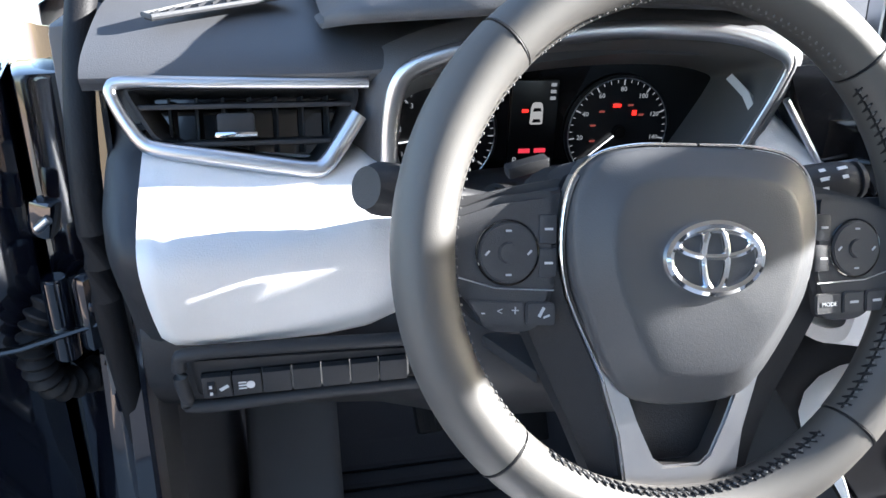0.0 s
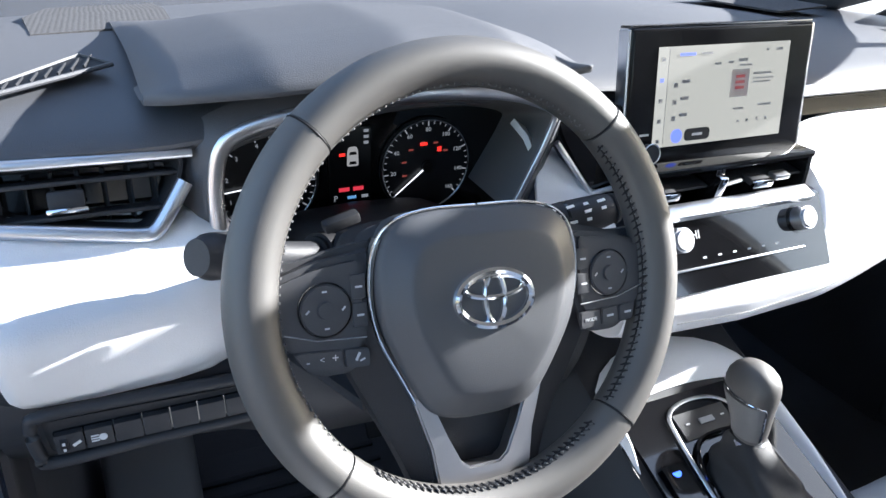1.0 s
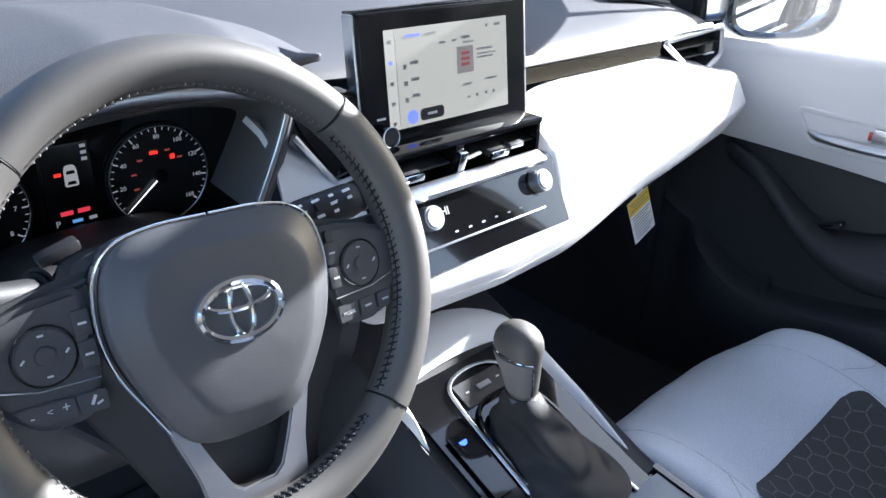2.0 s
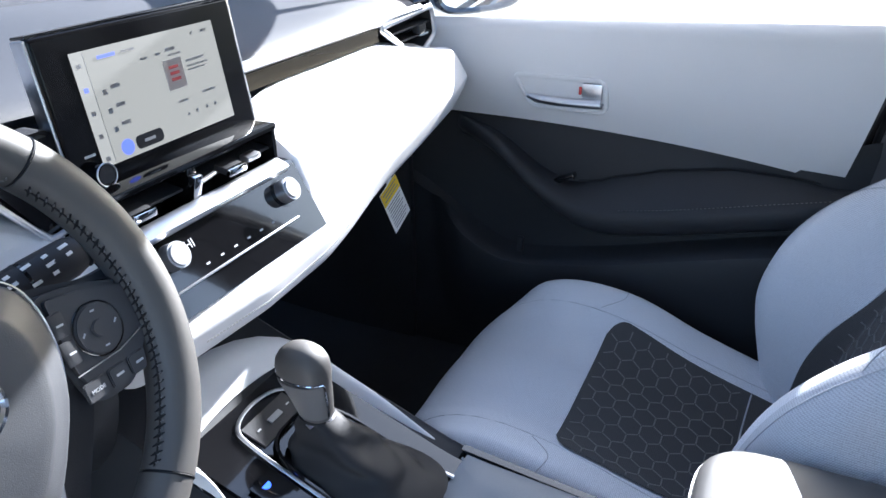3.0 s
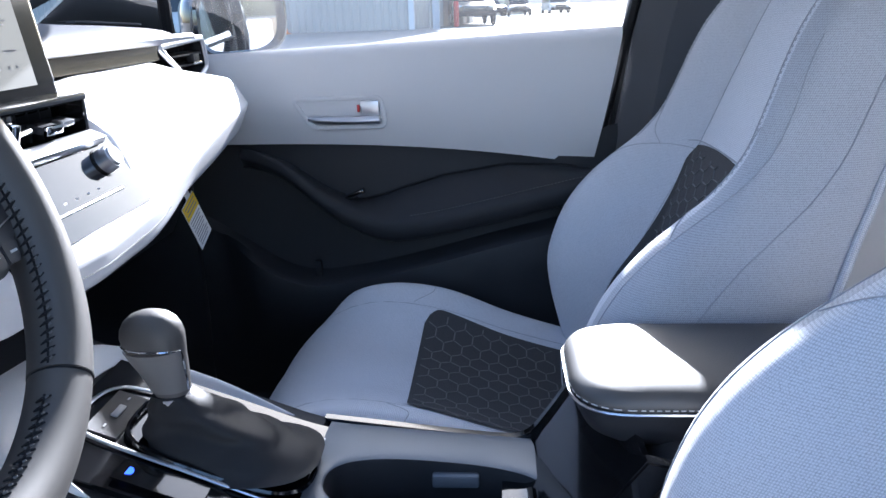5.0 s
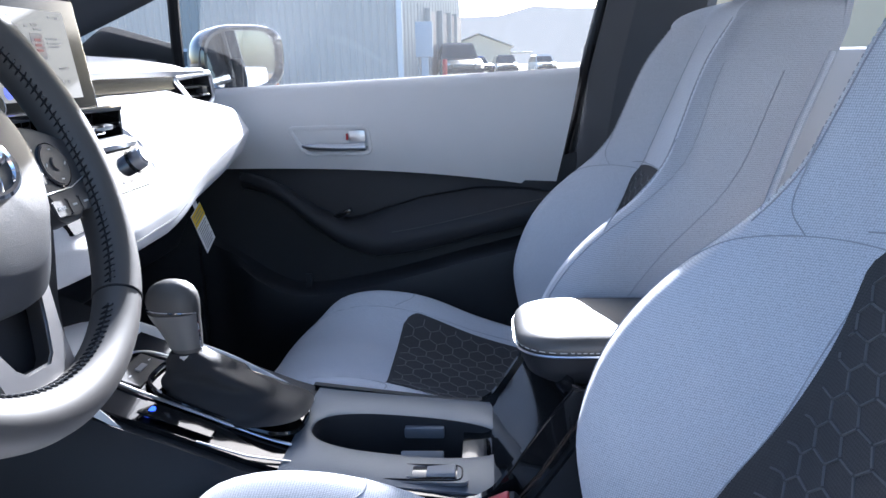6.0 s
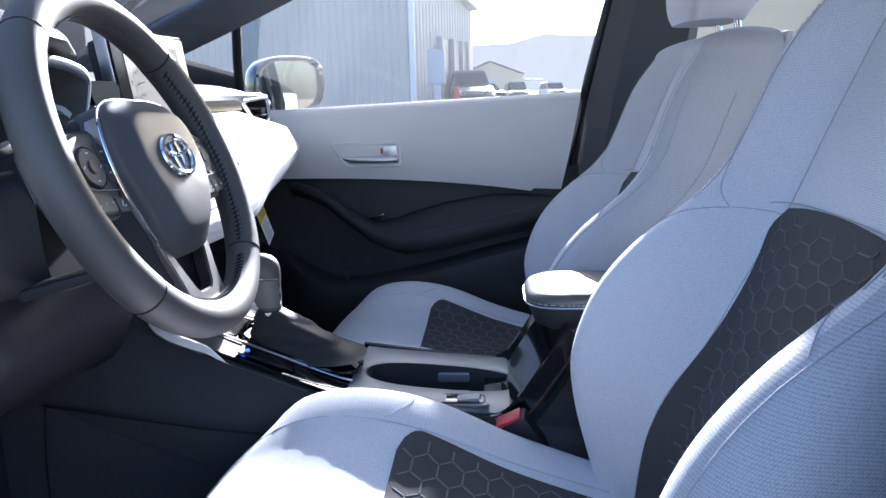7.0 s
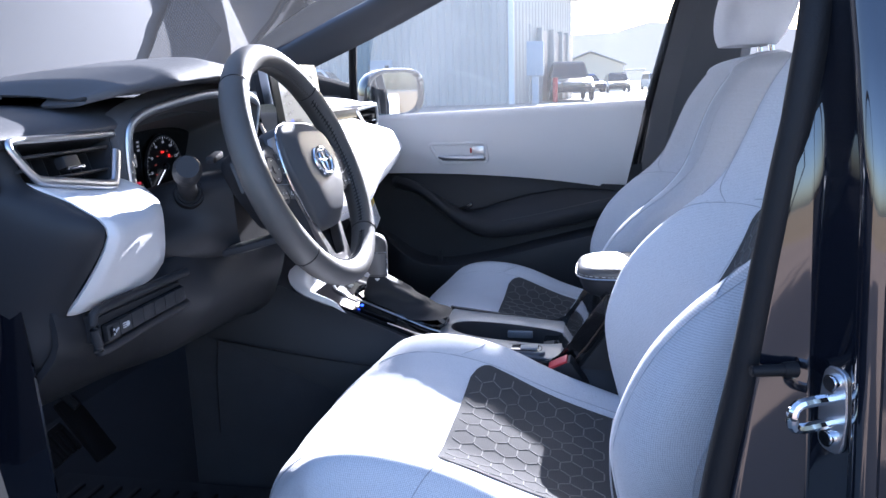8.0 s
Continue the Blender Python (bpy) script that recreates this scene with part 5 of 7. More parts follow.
words("P", 0.0085, pose(-0.361, FY - 0.0036, 0.809, 90, 0, 0), M_NUM, lcd, "gear_letter")
part("grey_text", block((-0.330, FY - 0.0035, 0.809), (0.007, 0.001, 0.003), 0.0002), M_NUM, lcd)
for k in range(3):
    part("grey_text", block((-0.329, FY - 0.0035, 0.878 - 0.006 * k), (0.005, 0.001, 0.003), 0.0002), M_NUM, lcd)
# hood over the cluster
HOOD = [(-0.536, 0.215, 0.938, 0.950), (-0.522, 0.178, 0.947, 0.966), (-0.45, 0.146, 0.957, 0.984), (-0.345, 0.136, 0.966, 0.997), (-0.24, 0.150, 0.962, 0.991), (-0.17, 0.180, 0.948, 0.968), (-0.125, 0.210, 0.942, 0.952)]
rows = []
for k in range(45):
    x = -0.536 + 0.411 * k / 44
    yl, zl, zc = lerp_table(HOOD, x)
    line = smooth_line([(0.27, zl - 0.004, 0), (yl + 0.03, zl - 0.004, 0), (yl, zl - 0.001, 0), (yl - 0.004, zl + 0.008, 0), (yl + 0.02, zc - 0.006, 0), (yl + 0.08, zc, 0), (0.38, zc * 0.75 + 0.945 * 0.25 + 0.002, 0), (0.56, 0.940, 0)], 28)
    rows.append([(x, p.x, p.y) for p in line])
part("hood", thicken(sheet(rows), 0.004), M_SOFT, clu, "dark soft-touch hood over the dials")
# ---- air vents ----
def vent(name, label, outline, y, depth, slats, tab, open_edge=None):
    """A framed outlet: satin frame, dark box, level blade, upright vanes and a sliding tab."""
    t = thing(name, label, "air vent", "dashboard air vents")
    o = rounded(outline, 0.012, 5)
    if open_edge:
        part("frame", sweep([(p.x, y - 0.001, p.y) for p in smooth_line([(a, b, 0) for a, b in open_edge], 64)], lambda u: 0.0042 + 0.0022 * ease((u - 0.35) / 0.3), 12, flat=0.75, up=(0, 1, 0)), M_SATIN, t, "satin silver frame")
    else:
        part("frame", sweep([(x, y, z) for x, z in o], 0.0052, 10, closed=True, flat=0.8, up=(0, 1, 0)), M_SATIN, t, "satin silver frame")
    cx = sum(p[0] for p in outline) / len(outline)
    cz = sum(p[1] for p in outline) / len(outline)
    rows = [[(cx + (x - cx) * f, y + d, cz + (z - cz) * f) for x, z in o] for f, d in ((0.97, 0.002), (0.90, depth * 0.4), (0.86, depth))]
    part("duct", thicken(sheet(rows, close_v=True), 0.003), M_DARK, t)
    part("duct_back", plate([(cx + (x - cx) * 0.95, cz + (z - cz) * 0.95) for x, z in o], "y", y + depth, 0.004, 0.0), M_PIANO, t)
    def span(z):
        xs = []
        for (x0, z0), (x1, z1) in zip(outline, outline[1:] + outline[:1]):
            if (z0 - z) * (z1 - z) < 0:
                xs.append(x0 + (x1 - x0) * (z - z0) / (z1 - z0))
        return min(xs) + 0.006, max(xs) - 0.006
    for z in slats:
        a, b = span(z)
        part("blade", block(((a + b) / 2, y + 0.014, z), (b - a, 0.022, 0.0035), 0.0012, turn=(6, 0, 0)), M_DARK, t)
    lo, hi = min(p[1] for p in outline), max(p[1] for p in outline)
    x0, x1 = span((lo + hi) / 2)
    n = 7
    for k in range(n):
        x = x0 + (x1 - x0) * (k + 0.5) / n
        top, bot = hi - 0.006, lo + 0.010
        part("vane", block((x, y + 0.034, (top + bot) / 2), (0.0016, 0.016, (top - bot) * 0.9), 0.0004, turn=(0, 0, 8)), M_DARK, t)
    g = part("tab", block((tab[0], y + 0.004, tab[1]), (0.026, 0.014, 0.014), 0.003), M_DARK, t)
    part("tab_edge", block((tab[0], y - 0.003, tab[1] - 0.008), (0.029, 0.006, 0.004), 0.0015), M_CHROME, g)
    return t


left_vent = vent("air_vent", "driver-side air vent in a satin silver frame", [(-0.679, 0.904), (-0.508, 0.902), (-0.517, 0.876), (-0.542, 0.842), (-0.656, 0.861)], 0.195, 0.05, (0.889, 0.876, 0.863), (-0.600, 0.876), [(-0.506, 0.9025), (-0.560, 0.9030), (-0.620, 0.9040), (-0.668, 0.9050), (-0.680, 0.9015), (-0.677, 0.888), (-0.664, 0.866), (-0.652, 0.8595), (-0.620, 0.8535), (-0.580, 0.8465), (-0.550, 0.8420), (-0.540, 0.8445), (-0.529, 0.858), (-0.514, 0.880)])
left_vent.matrix_world = pose(0, 0.195, 0.88, -18) @ pose(0, -0.195, -0.88)
vent("air_vent", "passenger-side air vent in a satin silver frame", [(0.492, 0.894), (0.668, 0.902), (0.680, 0.854), (0.612, 0.824)], 0.205, 0.05, (0.878, 0.862), (0.630, 0.871))

# ---- touchscreen on the dashboard ----
M_BEZEL = material("screen_black", (0.004, 0.004, 0.005), 0.16, spec=0.2, stain=0.2, stain_scale=9)
scr = thing("touchscreen", "upright black touchscreen showing a pale radio page", "touchscreen")
scr.matrix_world = Matrix.Translation((0.001, 0.158, 0.9225)) @ pose(0, 0, 0, 90 - 8)
part("housing", block((0, 0, -0.018), (0.218, 0.118, 0.030), 0.010), M_DARK, scr)
part("bezel", block((0, 0, -0.003), (0.234, 0.138, 0.010), 0.004, segments=3), M_BEZEL, scr, "glossy black bezel")
for s in (-1, 1):
    part("side_strip", block((s * 0.1180, 0, -0.0075), (0.004, 0.136, 0.015), 0.0018), M_SATIN, scr, "satin silver side cheek")
part("top_strip", block((0, 0.0698, -0.009), (0.232, 0.003, 0.018), 0.0012), M_PIANO, scr)
M_PAGE = glowing("screen_page", (0.62, 0.60, 0.52), 0.15)
M_INK = material("screen_grey_ink", (0.22, 0.22, 0.23), 0.4)
M_BLUE = glowing("screen_blue", (0.12, 0.17, 0.85), 0.35)
page = part("display", block((0.0, 0.0035, 0.0024), (0.170, 0.0955, 0.0006), 0), M_PAGE, scr, "pale lit radio page")
part("side_bar", block((-0.0795, 0.0035, 0.0029), (0.0125, 0.0955, 0.0003), 0), glowing("screen_page_side", (0.66, 0.64, 0.56), 0.16), page)
part("page_fold", block((-0.0725, 0.0035, 0.0030), (0.0004, 0.092, 0.0002), 0), M_INK, page)
for k in range(5):
    part("menu_icon", block((-0.0795, 0.040 - 0.0195 * k, 0.0032), (0.0042, 0.0036, 0.0002), 0), M_BLUE if k == 1 else M_INK, page)
for k in range(3):
    z = 0.018 - 0.016 * k
    part("station_icon", block((-0.062, z - 0.003, 0.0032), (0.0045, 0.0045, 0.0002), 0), M_INK, page)
    part("station_text", block((-0.050, z, 0.0032), (0.010, 0.0032, 0.0002), 0), M_INK, page)
for x, y, w, h in ((-0.050, 0.0435, 0.019, 0.0026), (-0.026, 0.0435, 0.014, 0.002), (-0.011, 0.033, 0.008, 0.002), (0.006, 0.0335, 0.006, 0.002), (0.022, 0.035, 0.012, 0.003), (0.026, 0.030, 0.016, 0.0016), (0.050, 0.021, 0.024, 0.002), (0.052, 0.016, 0.028, 0.0014), (0.050, 0.0125, 0.024, 0.0014), (0.022, -0.013, 0.013, 0.002), (0.058, -0.011, 0.018, 0.002), (0.062, -0.0255, 0.003, 0.003), (0.050, -0.0255, 0.003, 0.003), (0.036, -0.026, 0.003, 0.003), (0.024, -0.0265, 0.003, 0.002), (0.070, 0.044, 0.008, 0.0024), (0.054, 0.044, 0.003, 0.0024)):
    part("screen_text", block((x, y, 0.0032), (w, h, 0.0002), 0), M_BLUE if (x, y) == (-0.050, 0.0435) else M_INK, page)
art = part("album_picture", block((0.0205, 0.0125, 0.0032), (0.0235, 0.027, 0.0003), 0), material("picture_grey", (0.4, 0.36, 0.34), 0.4), page)
for k in range(3):
    part("red_bar", block((0.0205, 0.019 - 0.0055 * k, 0.0035), (0.012, 0.0028, 0.0002), 0), glowing("picture_red", (0.5, 0.03, 0.04), 0.10), art)
part("search_button", rod((-0.056, -0.0345, 0.003), (-0.056, -0.0345, 0.0036), 0.0068, n=28), M_BLUE, page)
part("source_button", plate(rounded([(-0.046, -0.0405), (-0.046, -0.0285), (-0.0135, -0.0285), (-0.0135, -0.0405)], 0.005), "z", 0.003, 0.0006, 0), material("dark_button", (0.02, 0.02, 0.025), 0.3), page)
part("source_text", block((-0.030, -0.0345, 0.0038), (0.013, 0.0026, 0.0002), 0), M_ICON, page)
kn = part("volume_knob", rod((-0.0945, -0.047, 0.001), (-0.0945, -0.047, 0.015), 0.0105, 0.0098, 32, bevel=0.0015), M_PIANO, scr)
part("knob_ring", sweep([(-0.0945 + 0.0098 * math.cos(2 * math.pi * k / 32), -0.047 + 0.0098 * math.sin(2 * math.pi * k / 32), 0.0145) for k in range(32)], 0.0007, 5, closed=True), M_SATIN, kn)
part("volume_text", block((-0.0955, -0.0305, 0.0024), (0.011, 0.0022, 0.0003), 0), M_ICON, scr)
part("sensor_line", block((-0.005, -0.0625, 0.0022), (0.20, 0.0012, 0.0004), 0), M_SATIN, scr)

# ---- centre stack: outlets and climate panel ----
stack = thing("climate_panel", "glossy black climate panel with two round knobs", "climate control")
bm = bmesh.new()
PANEL = [(0.165, 0.8275), (0.116, 0.8262), (0.1065, 0.8235), (0.0697, 0.757), (0.094, 0.748)]
xs = [-0.1205, -0.1195, -0.114, -0.05, 0.05, 0.112, 0.118, 0.119]
rows = []
for x in xs:
    e = 0.008 if abs(x + 0.0005) > 0.1185 else 0.0
    rows.append([(x, y + e * 2, z) for y, z in PANEL])
part("panel", thicken(sheet(rows), 0.006), M_PIANO, stack)
# open slot of the outlets: five dark sides, two ducts
ox0, ox1 = -0.116, 0.102
part("outlet_roof", block(((ox0 + ox1) / 2, 0.141, 0.8655), (ox1 - ox0 + 0.012, 0.052, 0.007), 0.002), M_PIANO, stack)
part("outlet_back", block(((ox0 + ox1) / 2, 0.171, 0.845), (ox1 - ox0, 0.006, 0.040), 0.001), M_RUBBER, stack)
for x in (ox0 - 0.003, ox1 + 0.003):
    part("outlet_cheek", block((x, 0.143, 0.846), (0.006, 0.052, 0.040), 0.0015), M_PIANO, stack)
part("outlet_divider", block((-0.020, 0.140, 0.846), (0.012, 0.048, 0.036), 0.002), M_PIANO, stack)
for x0, x1, tx in ((ox0, -0.027, -0.088), (-0.013, ox1, 0.034)):
    o = part("blade", block(((x0 + x1) / 2, 0.133, 0.8445), (x1 - x0 - 0.002, 0.022, 0.003), 0.001, turn=(8, 0, 0)), M_DARK, stack)
    for k in range(6):
        part("vane", block((x0 + (x1 - x0) * (k + 0.5) / 6, 0.154, 0.845), (0.0014, 0.016, 0.034), 0.0003, turn=(0, 0, 12)), M_DARK, o)
    t = part("tab", block((tx, 0.120, 0.8445), (0.024, 0.018, 0.0075), 0.002, turn=(10, 0, 0)), M_DARK, o)
    part("tab_edge", block((tx, 0.1105, 0.8432), (0.026, 0.005, 0.0085), 0.0018, turn=(10, 0, 0)), M_CHROME, t)
wh = part("shut_off_slider", block((-0.020, 0.116, 0.8445), (0.011, 0.010, 0.024), 0.002, turn=(14, 0, 0)), M_CHROME, stack)
part("slider_pin", rod((-0.010, 0.116, 0.845), (0.012, 0.119, 0.846), 0.0022, n=8), M_SATIN, wh)
part("far_tab", block((0.066, 0.119, 0.8455), (0.020, 0.012, 0.0055), 0.0015, turn=(10, 0, 0)), M_SATIN, stack)
part("satin_bar", block((-0.006, 0.1065, 0.8270), (0.214, 0.018, 0.0085), 0.003, turn=(24, 0, 0)), M_SATIN, stack)
ang = 29.0
def on_panel(x, v, lift):
    """A place on the sloping panel: v metres down from its upper edge."""
    n = Vector((0, -math.cos(radians(ang)), math.sin(radians(ang))))
    return Vector((x, 0.1065 - v * math.sin(radians(ang)), 0.8225 - v * math.cos(radians(ang)))) + n * lift
for x in (-0.0845, 0.0805):
    k1 = part("knob", rod(on_panel(x, 0.022, 0.0), on_panel(x, 0.022, 0.017), 0.0128, 0.0120, 36, bevel=0.0018), M_SATIN, stack, "satin silver rotary knob")
    part("knob_collar", rod(on_panel(x, 0.022, -0.001), on_panel(x, 0.022, 0.0025), 0.0152, 0.0148, 36, bevel=0.001), M_PIANO, k1)
    part("knob_face", rod(on_panel(x, 0.022, 0.0165), on_panel(x, 0.022, 0.0176), 0.0098, 0.0098, 28), material("knob_face_grey", (0.5, 0.5, 0.5), 0.5, stain=0.05), k1)
part("key_strip", block(on_panel(-0.006, 0.052, 0.001), (0.180, 0.003, 0.0026), 0.001, turn=(-ang, 0, 0)), M_SATIN, stack)
for k in range(6):
    b = part("key", block(on_panel(-0.050 + 0.0195 * k, 0.043, -0.0003), (0.0188, 0.0010, 0.011), 0.0002, turn=(-ang, 0, 0)), M_PIANO, stack)
    part("icon", block(on_panel(-0.050 + 0.0195 * k, 0.043, 0.0003), (0.0046, 0.0004, 0.0018), 0, turn=(-ang, 0, 0)), M_ICON, b)
words("HI", 0.012, Matrix.Translation(on_panel(-0.058, 0.020, 0.0008)) @ pose(0, 0, 0, 90 - ang), M_ICON, stack, "temperature_reading")
part("readout_window", block(on_panel(-0.002, 0.020, -0.0005), (0.126, 0.001, 0.020), 0, turn=(-ang, 0, 0)), material("readout_black", (0.01, 0.012, 0.014), 0.12), stack)
# pale piece between the cluster and the stack
rows = []
for k in range(13):
    u = k / 12
    x = -0.212 + 0.075 * u
    rows.append([(x, p.x, p.y) for p in smooth_line([(0.20 + 0.02 * u, 0.905 - 0.05 * u, 0), (0.165 - 0.01 * u, 0.890 - 0.05 * u, 0), (0.145 - 0.03 * u, 0.84 - 0.03 * u, 0), (0.130 - 0.045 * u, 0.775 - 0.02 * u, 0), (0.15 - 0.02 * u, 0.735 - 0.02 * u, 0)], 12)])
part("centre_trim", thicken(sheet(rows), 0.006), M_PALE, dash, "pale grey trim between dials and climate panel")
part("left_duct_face", plate(rounded([(-0.205, 0.925), (-0.122, 0.925), (-0.118, 0.845), (-0.150, 0.838), (-0.190, 0.895)], 0.01), "y", 0.150, 0.03, 0.004), M_PIANO, dash, "glossy black outlet beside the dials")
part("left_duct_edge", sweep([(-0.196, 0.149, 0.896), (-0.153, 0.146, 0.842), (-0.120, 0.144, 0.846)], 0.003, 8), M_SATIN, dash)

# ---- switch bank below the left trim ----
bank = thing("switch_bank", "dark switch bank with one lit-symbol button and blank covers", "switch panel")
bank.matrix_world = pose(-0.5585, 0.152, 0.700, 0, -2.0, -3) @ Matrix.Scale(1.14, 4)
part("frame", plate(rounded([(-0.0735, -0.0185), (-0.0765, 0.0135), (0.070, 0.0085), (0.070, -0.0185)], 0.005), "y", -0.002, 0.03, 0.003), M_DARK, bank)
part("housing_roll", sweep(smooth_line([(0.075, -0.006, 0.0150), (0.0, -0.006, 0.0180), (-0.070, -0.006, 0.0190), (-0.0815, -0.005, 0.0120), (-0.0800, -0.005, -0.0140), (-0.072, -0.004, -0.0235), (0.0, -0.003, -0.0225), (0.075, -0.003, -0.0225)], 40), 0.0048, 10), M_DARK, bank)
part("switch_well", plate(rounded([(-0.0700, -0.0155), (-0.0700, 0.0020), (0.0660, 0.0020), (0.0660, -0.0155)], 0.002), "y", -0.0032, 0.004, 0.0), M_PIANO, bank)
for k in range(7):
    x = -0.0600 + 0.0192 * k
    b = part("switch_cover", block((x, -0.0050, -0.0068), (0.0184, 0.007, 0.0160), 0.0010), M_DARK, bank)
    if k == 0:
        part("thumb_wheel", rod((x - 0.0058, -0.0055, -0.0068), (x - 0.0012, -0.0055, -0.0068), 0.0058, n=20), M_RUBBER, b)
        for dz in (-0.0035, 0.0015):
            part("symbol", block((x - 0.0035, -0.0116, -0.0058 + dz), (0.0018, 0.0004, 0.0022), 0), M_ICON, b)
        part("symbol", block((x + 0.0045, -0.0088, -0.0075), (0.0062, 0.0005, 0.0022), 0, turn=(0, -28, 0)), M_ICON, b)
    elif k == 1:
        part("symbol", rod((x + 0.0022, -0.0086, -0.0068), (x + 0.0022, -0.0090, -0.0068), 0.0028, n=14), M_ICON, b)
        for dz in (-0.0022, 0.0, 0.0022):
            part("symbol", block((x - 0.0030, -0.0088, -0.0068 + dz), (0.0052, 0.0005, 0.0010), 0), M_ICON, b)
part("release_lip", block((-0.012, 0.010, -0.0235), (0.030, 0.010, 0.005), 0.002), M_DARK, bank)

# ---- grilles on the dash top ----
M_GRILLE = woven("speaker_mesh", (0.10, 0.10, 0.105), (0.02, 0.02, 0.022), 0.006, 0.8, sheen=0.0)
for s, x0 in ((-1, -0.54), (1, 0.52)):
    bm = sheet([[(x0 - 0.075, 0.50, 0.9395), (x0 + 0.07, 0.53, 0.9405)], [(x0 - 0.085, 0.62, 0.936), (x0 + 0.075, 0.66, 0.937)], [(x0 - 0.06, 0.74, 0.927), (x0 + 0.075, 0.79, 0.923)]])
    tagged(part("speaker_grille", thicken(bm, 0.003), M_GRILLE), "fine dark mesh speaker grille on the dash top", "speaker grille", "dash speaker grilles")
for s, a, b in ((-1, (-0.655, 0.255, 0.9385), (-0.552, 0.318, 0.9475)), (1, (0.655, 0.300, 0.9255), (0.565, 0.365, 0.9335))):
    g = thing("window_demister", "narrow slatted demister outlet on the dash top", "air vent", "demister outlets")
    a, b = Vector(a), Vector(b)
    d = (b - a)
    n = Vector((-d.y, d.x, 0)).normalized() * (1 if s < 0 else -1)
    rim = [a, b + n * -0.004, b + n * 0.044, a + n * 0.014]
    part("rim", sweep(rim, 0.0022, 6, closed=True), M_SOFT, g)
    part("well", thicken(sheet([[a, a + n * 0.012], [b, b + n * 0.042]]), 0.003), M_RUBBER, g)
    for k in range(9):
        u = (k + 0.5) / 9
        p = a.lerp(b, u) + n * (0.006 + 0.015 * u)
        part("slat", block(p + Vector((0, 0, 0.0006)), (0.0016, 0.012 + 0.034 * u, 0.003), 0.0004, turn=(0, 12 * s, math.degrees(math.atan2(d.y, d.x)) + 42 * s)), M_DARK, g)
# ---- centre console ----
console = thing("centre_console", "dark centre console with silver tray, cup holders and pale side pads", "console")
TOPL = [(0.30, 0.66), (0.115, 0.584), (0.0, 0.541), (-0.08, 0.510), (-0.11, 0.502), (-0.34, 0.482), (-0.62, 0.478)]
def console_top(y):
    for (y0, z0), (y1, z1) in zip(TOPL, TOPL[1:]):
        if y >= y1:
            return z0 + (z1 - z0) * (y0 - y) / (y0 - y1)
    return TOPL[-1][1]
rows = []
for k in range(41):
    y = 0.32 - 0.92 * k / 40
    z = console_top(min(y, 0.3)) - (0.062 if -0.36 < y < -0.10 else 0.0)
    zz = console_top(min(y, 0.3))
    rows.append([(-0.165, y, 0.24), (-0.16, y, zz - 0.13), (-0.150, y, zz - 0.08), (-0.132, y, zz - 0.03), (-0.119, y, zz - 0.010), (-0.113, y, zz - 0.004), (-0.108, y, z - 0.006), (0.112, y, z - 0.006), (0.117, y, zz - 0.004), (0.124, y, zz - 0.010), (0.14, y, zz - 0.04), (0.155, y, zz - 0.10), (0.165, y, 0.24)])
part("body", sheet(rows, cap=True), M_DARK, console)
part("carpet_side", thicken(sheet([[(-0.168, y, 0.23), (-0.1665, y, console_top(min(y, 0.3)) - 0.145), (-0.1625, y, console_top(min(y, 0.3)) - 0.136)] for y in [0.34 - 0.05 * k for k in range(15)]]), 0.004), M_CARPET, console)
part("carpet_joint", sweep(smooth_line([(-0.1672, 0.275, 0.517), (-0.1690, 0.20, 0.507), (-0.1690, 0.11, 0.494), (-0.1690, 0.0, 0.482), (-0.1690, -0.12, 0.474)], 20), 0.0016, 6), M_RUBBER, console)
part("carpet_joint", sweep([(-0.1672, 0.275, 0.516), (-0.1705, 0.282, 0.44), (-0.1705, 0.285, 0.34)], 0.0014, 6), M_RUBBER, console)
# pale pad that rings the gear selector
ring = []
for k in range(41):
    u = k / 40
    if u < 0.36:
        v = u / 0.36
        p, w = Vector((-0.108, 0.040 + 0.075 * v, 0)), 0.002 + 0.013 * ease(v)
    elif u < 0.64:
        v = (u - 0.36) / 0.28
        a = math.pi * (1 - v)
        p, w = Vector((0.002 + 0.110 * math.cos(a), 0.115 + 0.060 * math.sin(a), 0)), 0.015 + 0.030 * math.sin(a)
    else:
        v = (u - 0.64) / 0.36
        p, w = Vector((0.112 - 0.006 * v, 0.115 - 0.22 * v, 0)), 0.022 - 0.019 * ease(v)
    ring.append((p, w))
rows = []
for k, (p, w) in enumerate(ring):
    a, b = ring[max(k - 1, 0)][0], ring[min(k + 1, 40)][0]
    d = (b - a).normalized()
    n = Vector((d.y, -d.x, 0))
    row = []
    for j in range(9):
        f = -0.35 + 1.35 * j / 8
        q = p + n * w * f
        row.append((q.x, q.y, console_top(min(q.y, 0.3)) + (0.010 * math.sin(math.pi * min(1, (j + 0.3) / 8)) + 0.007) * ease(k / 8) * ease((40 - k) / 9) - 0.010))
    rows.append(row)
part("side_pad", thicken(sheet(rows), 0.012), M_PALE, console, "pale padded rim round the gear selector")
M_TRAYGREY = material("grey_key", (0.3, 0.31, 0.33), 0.5)
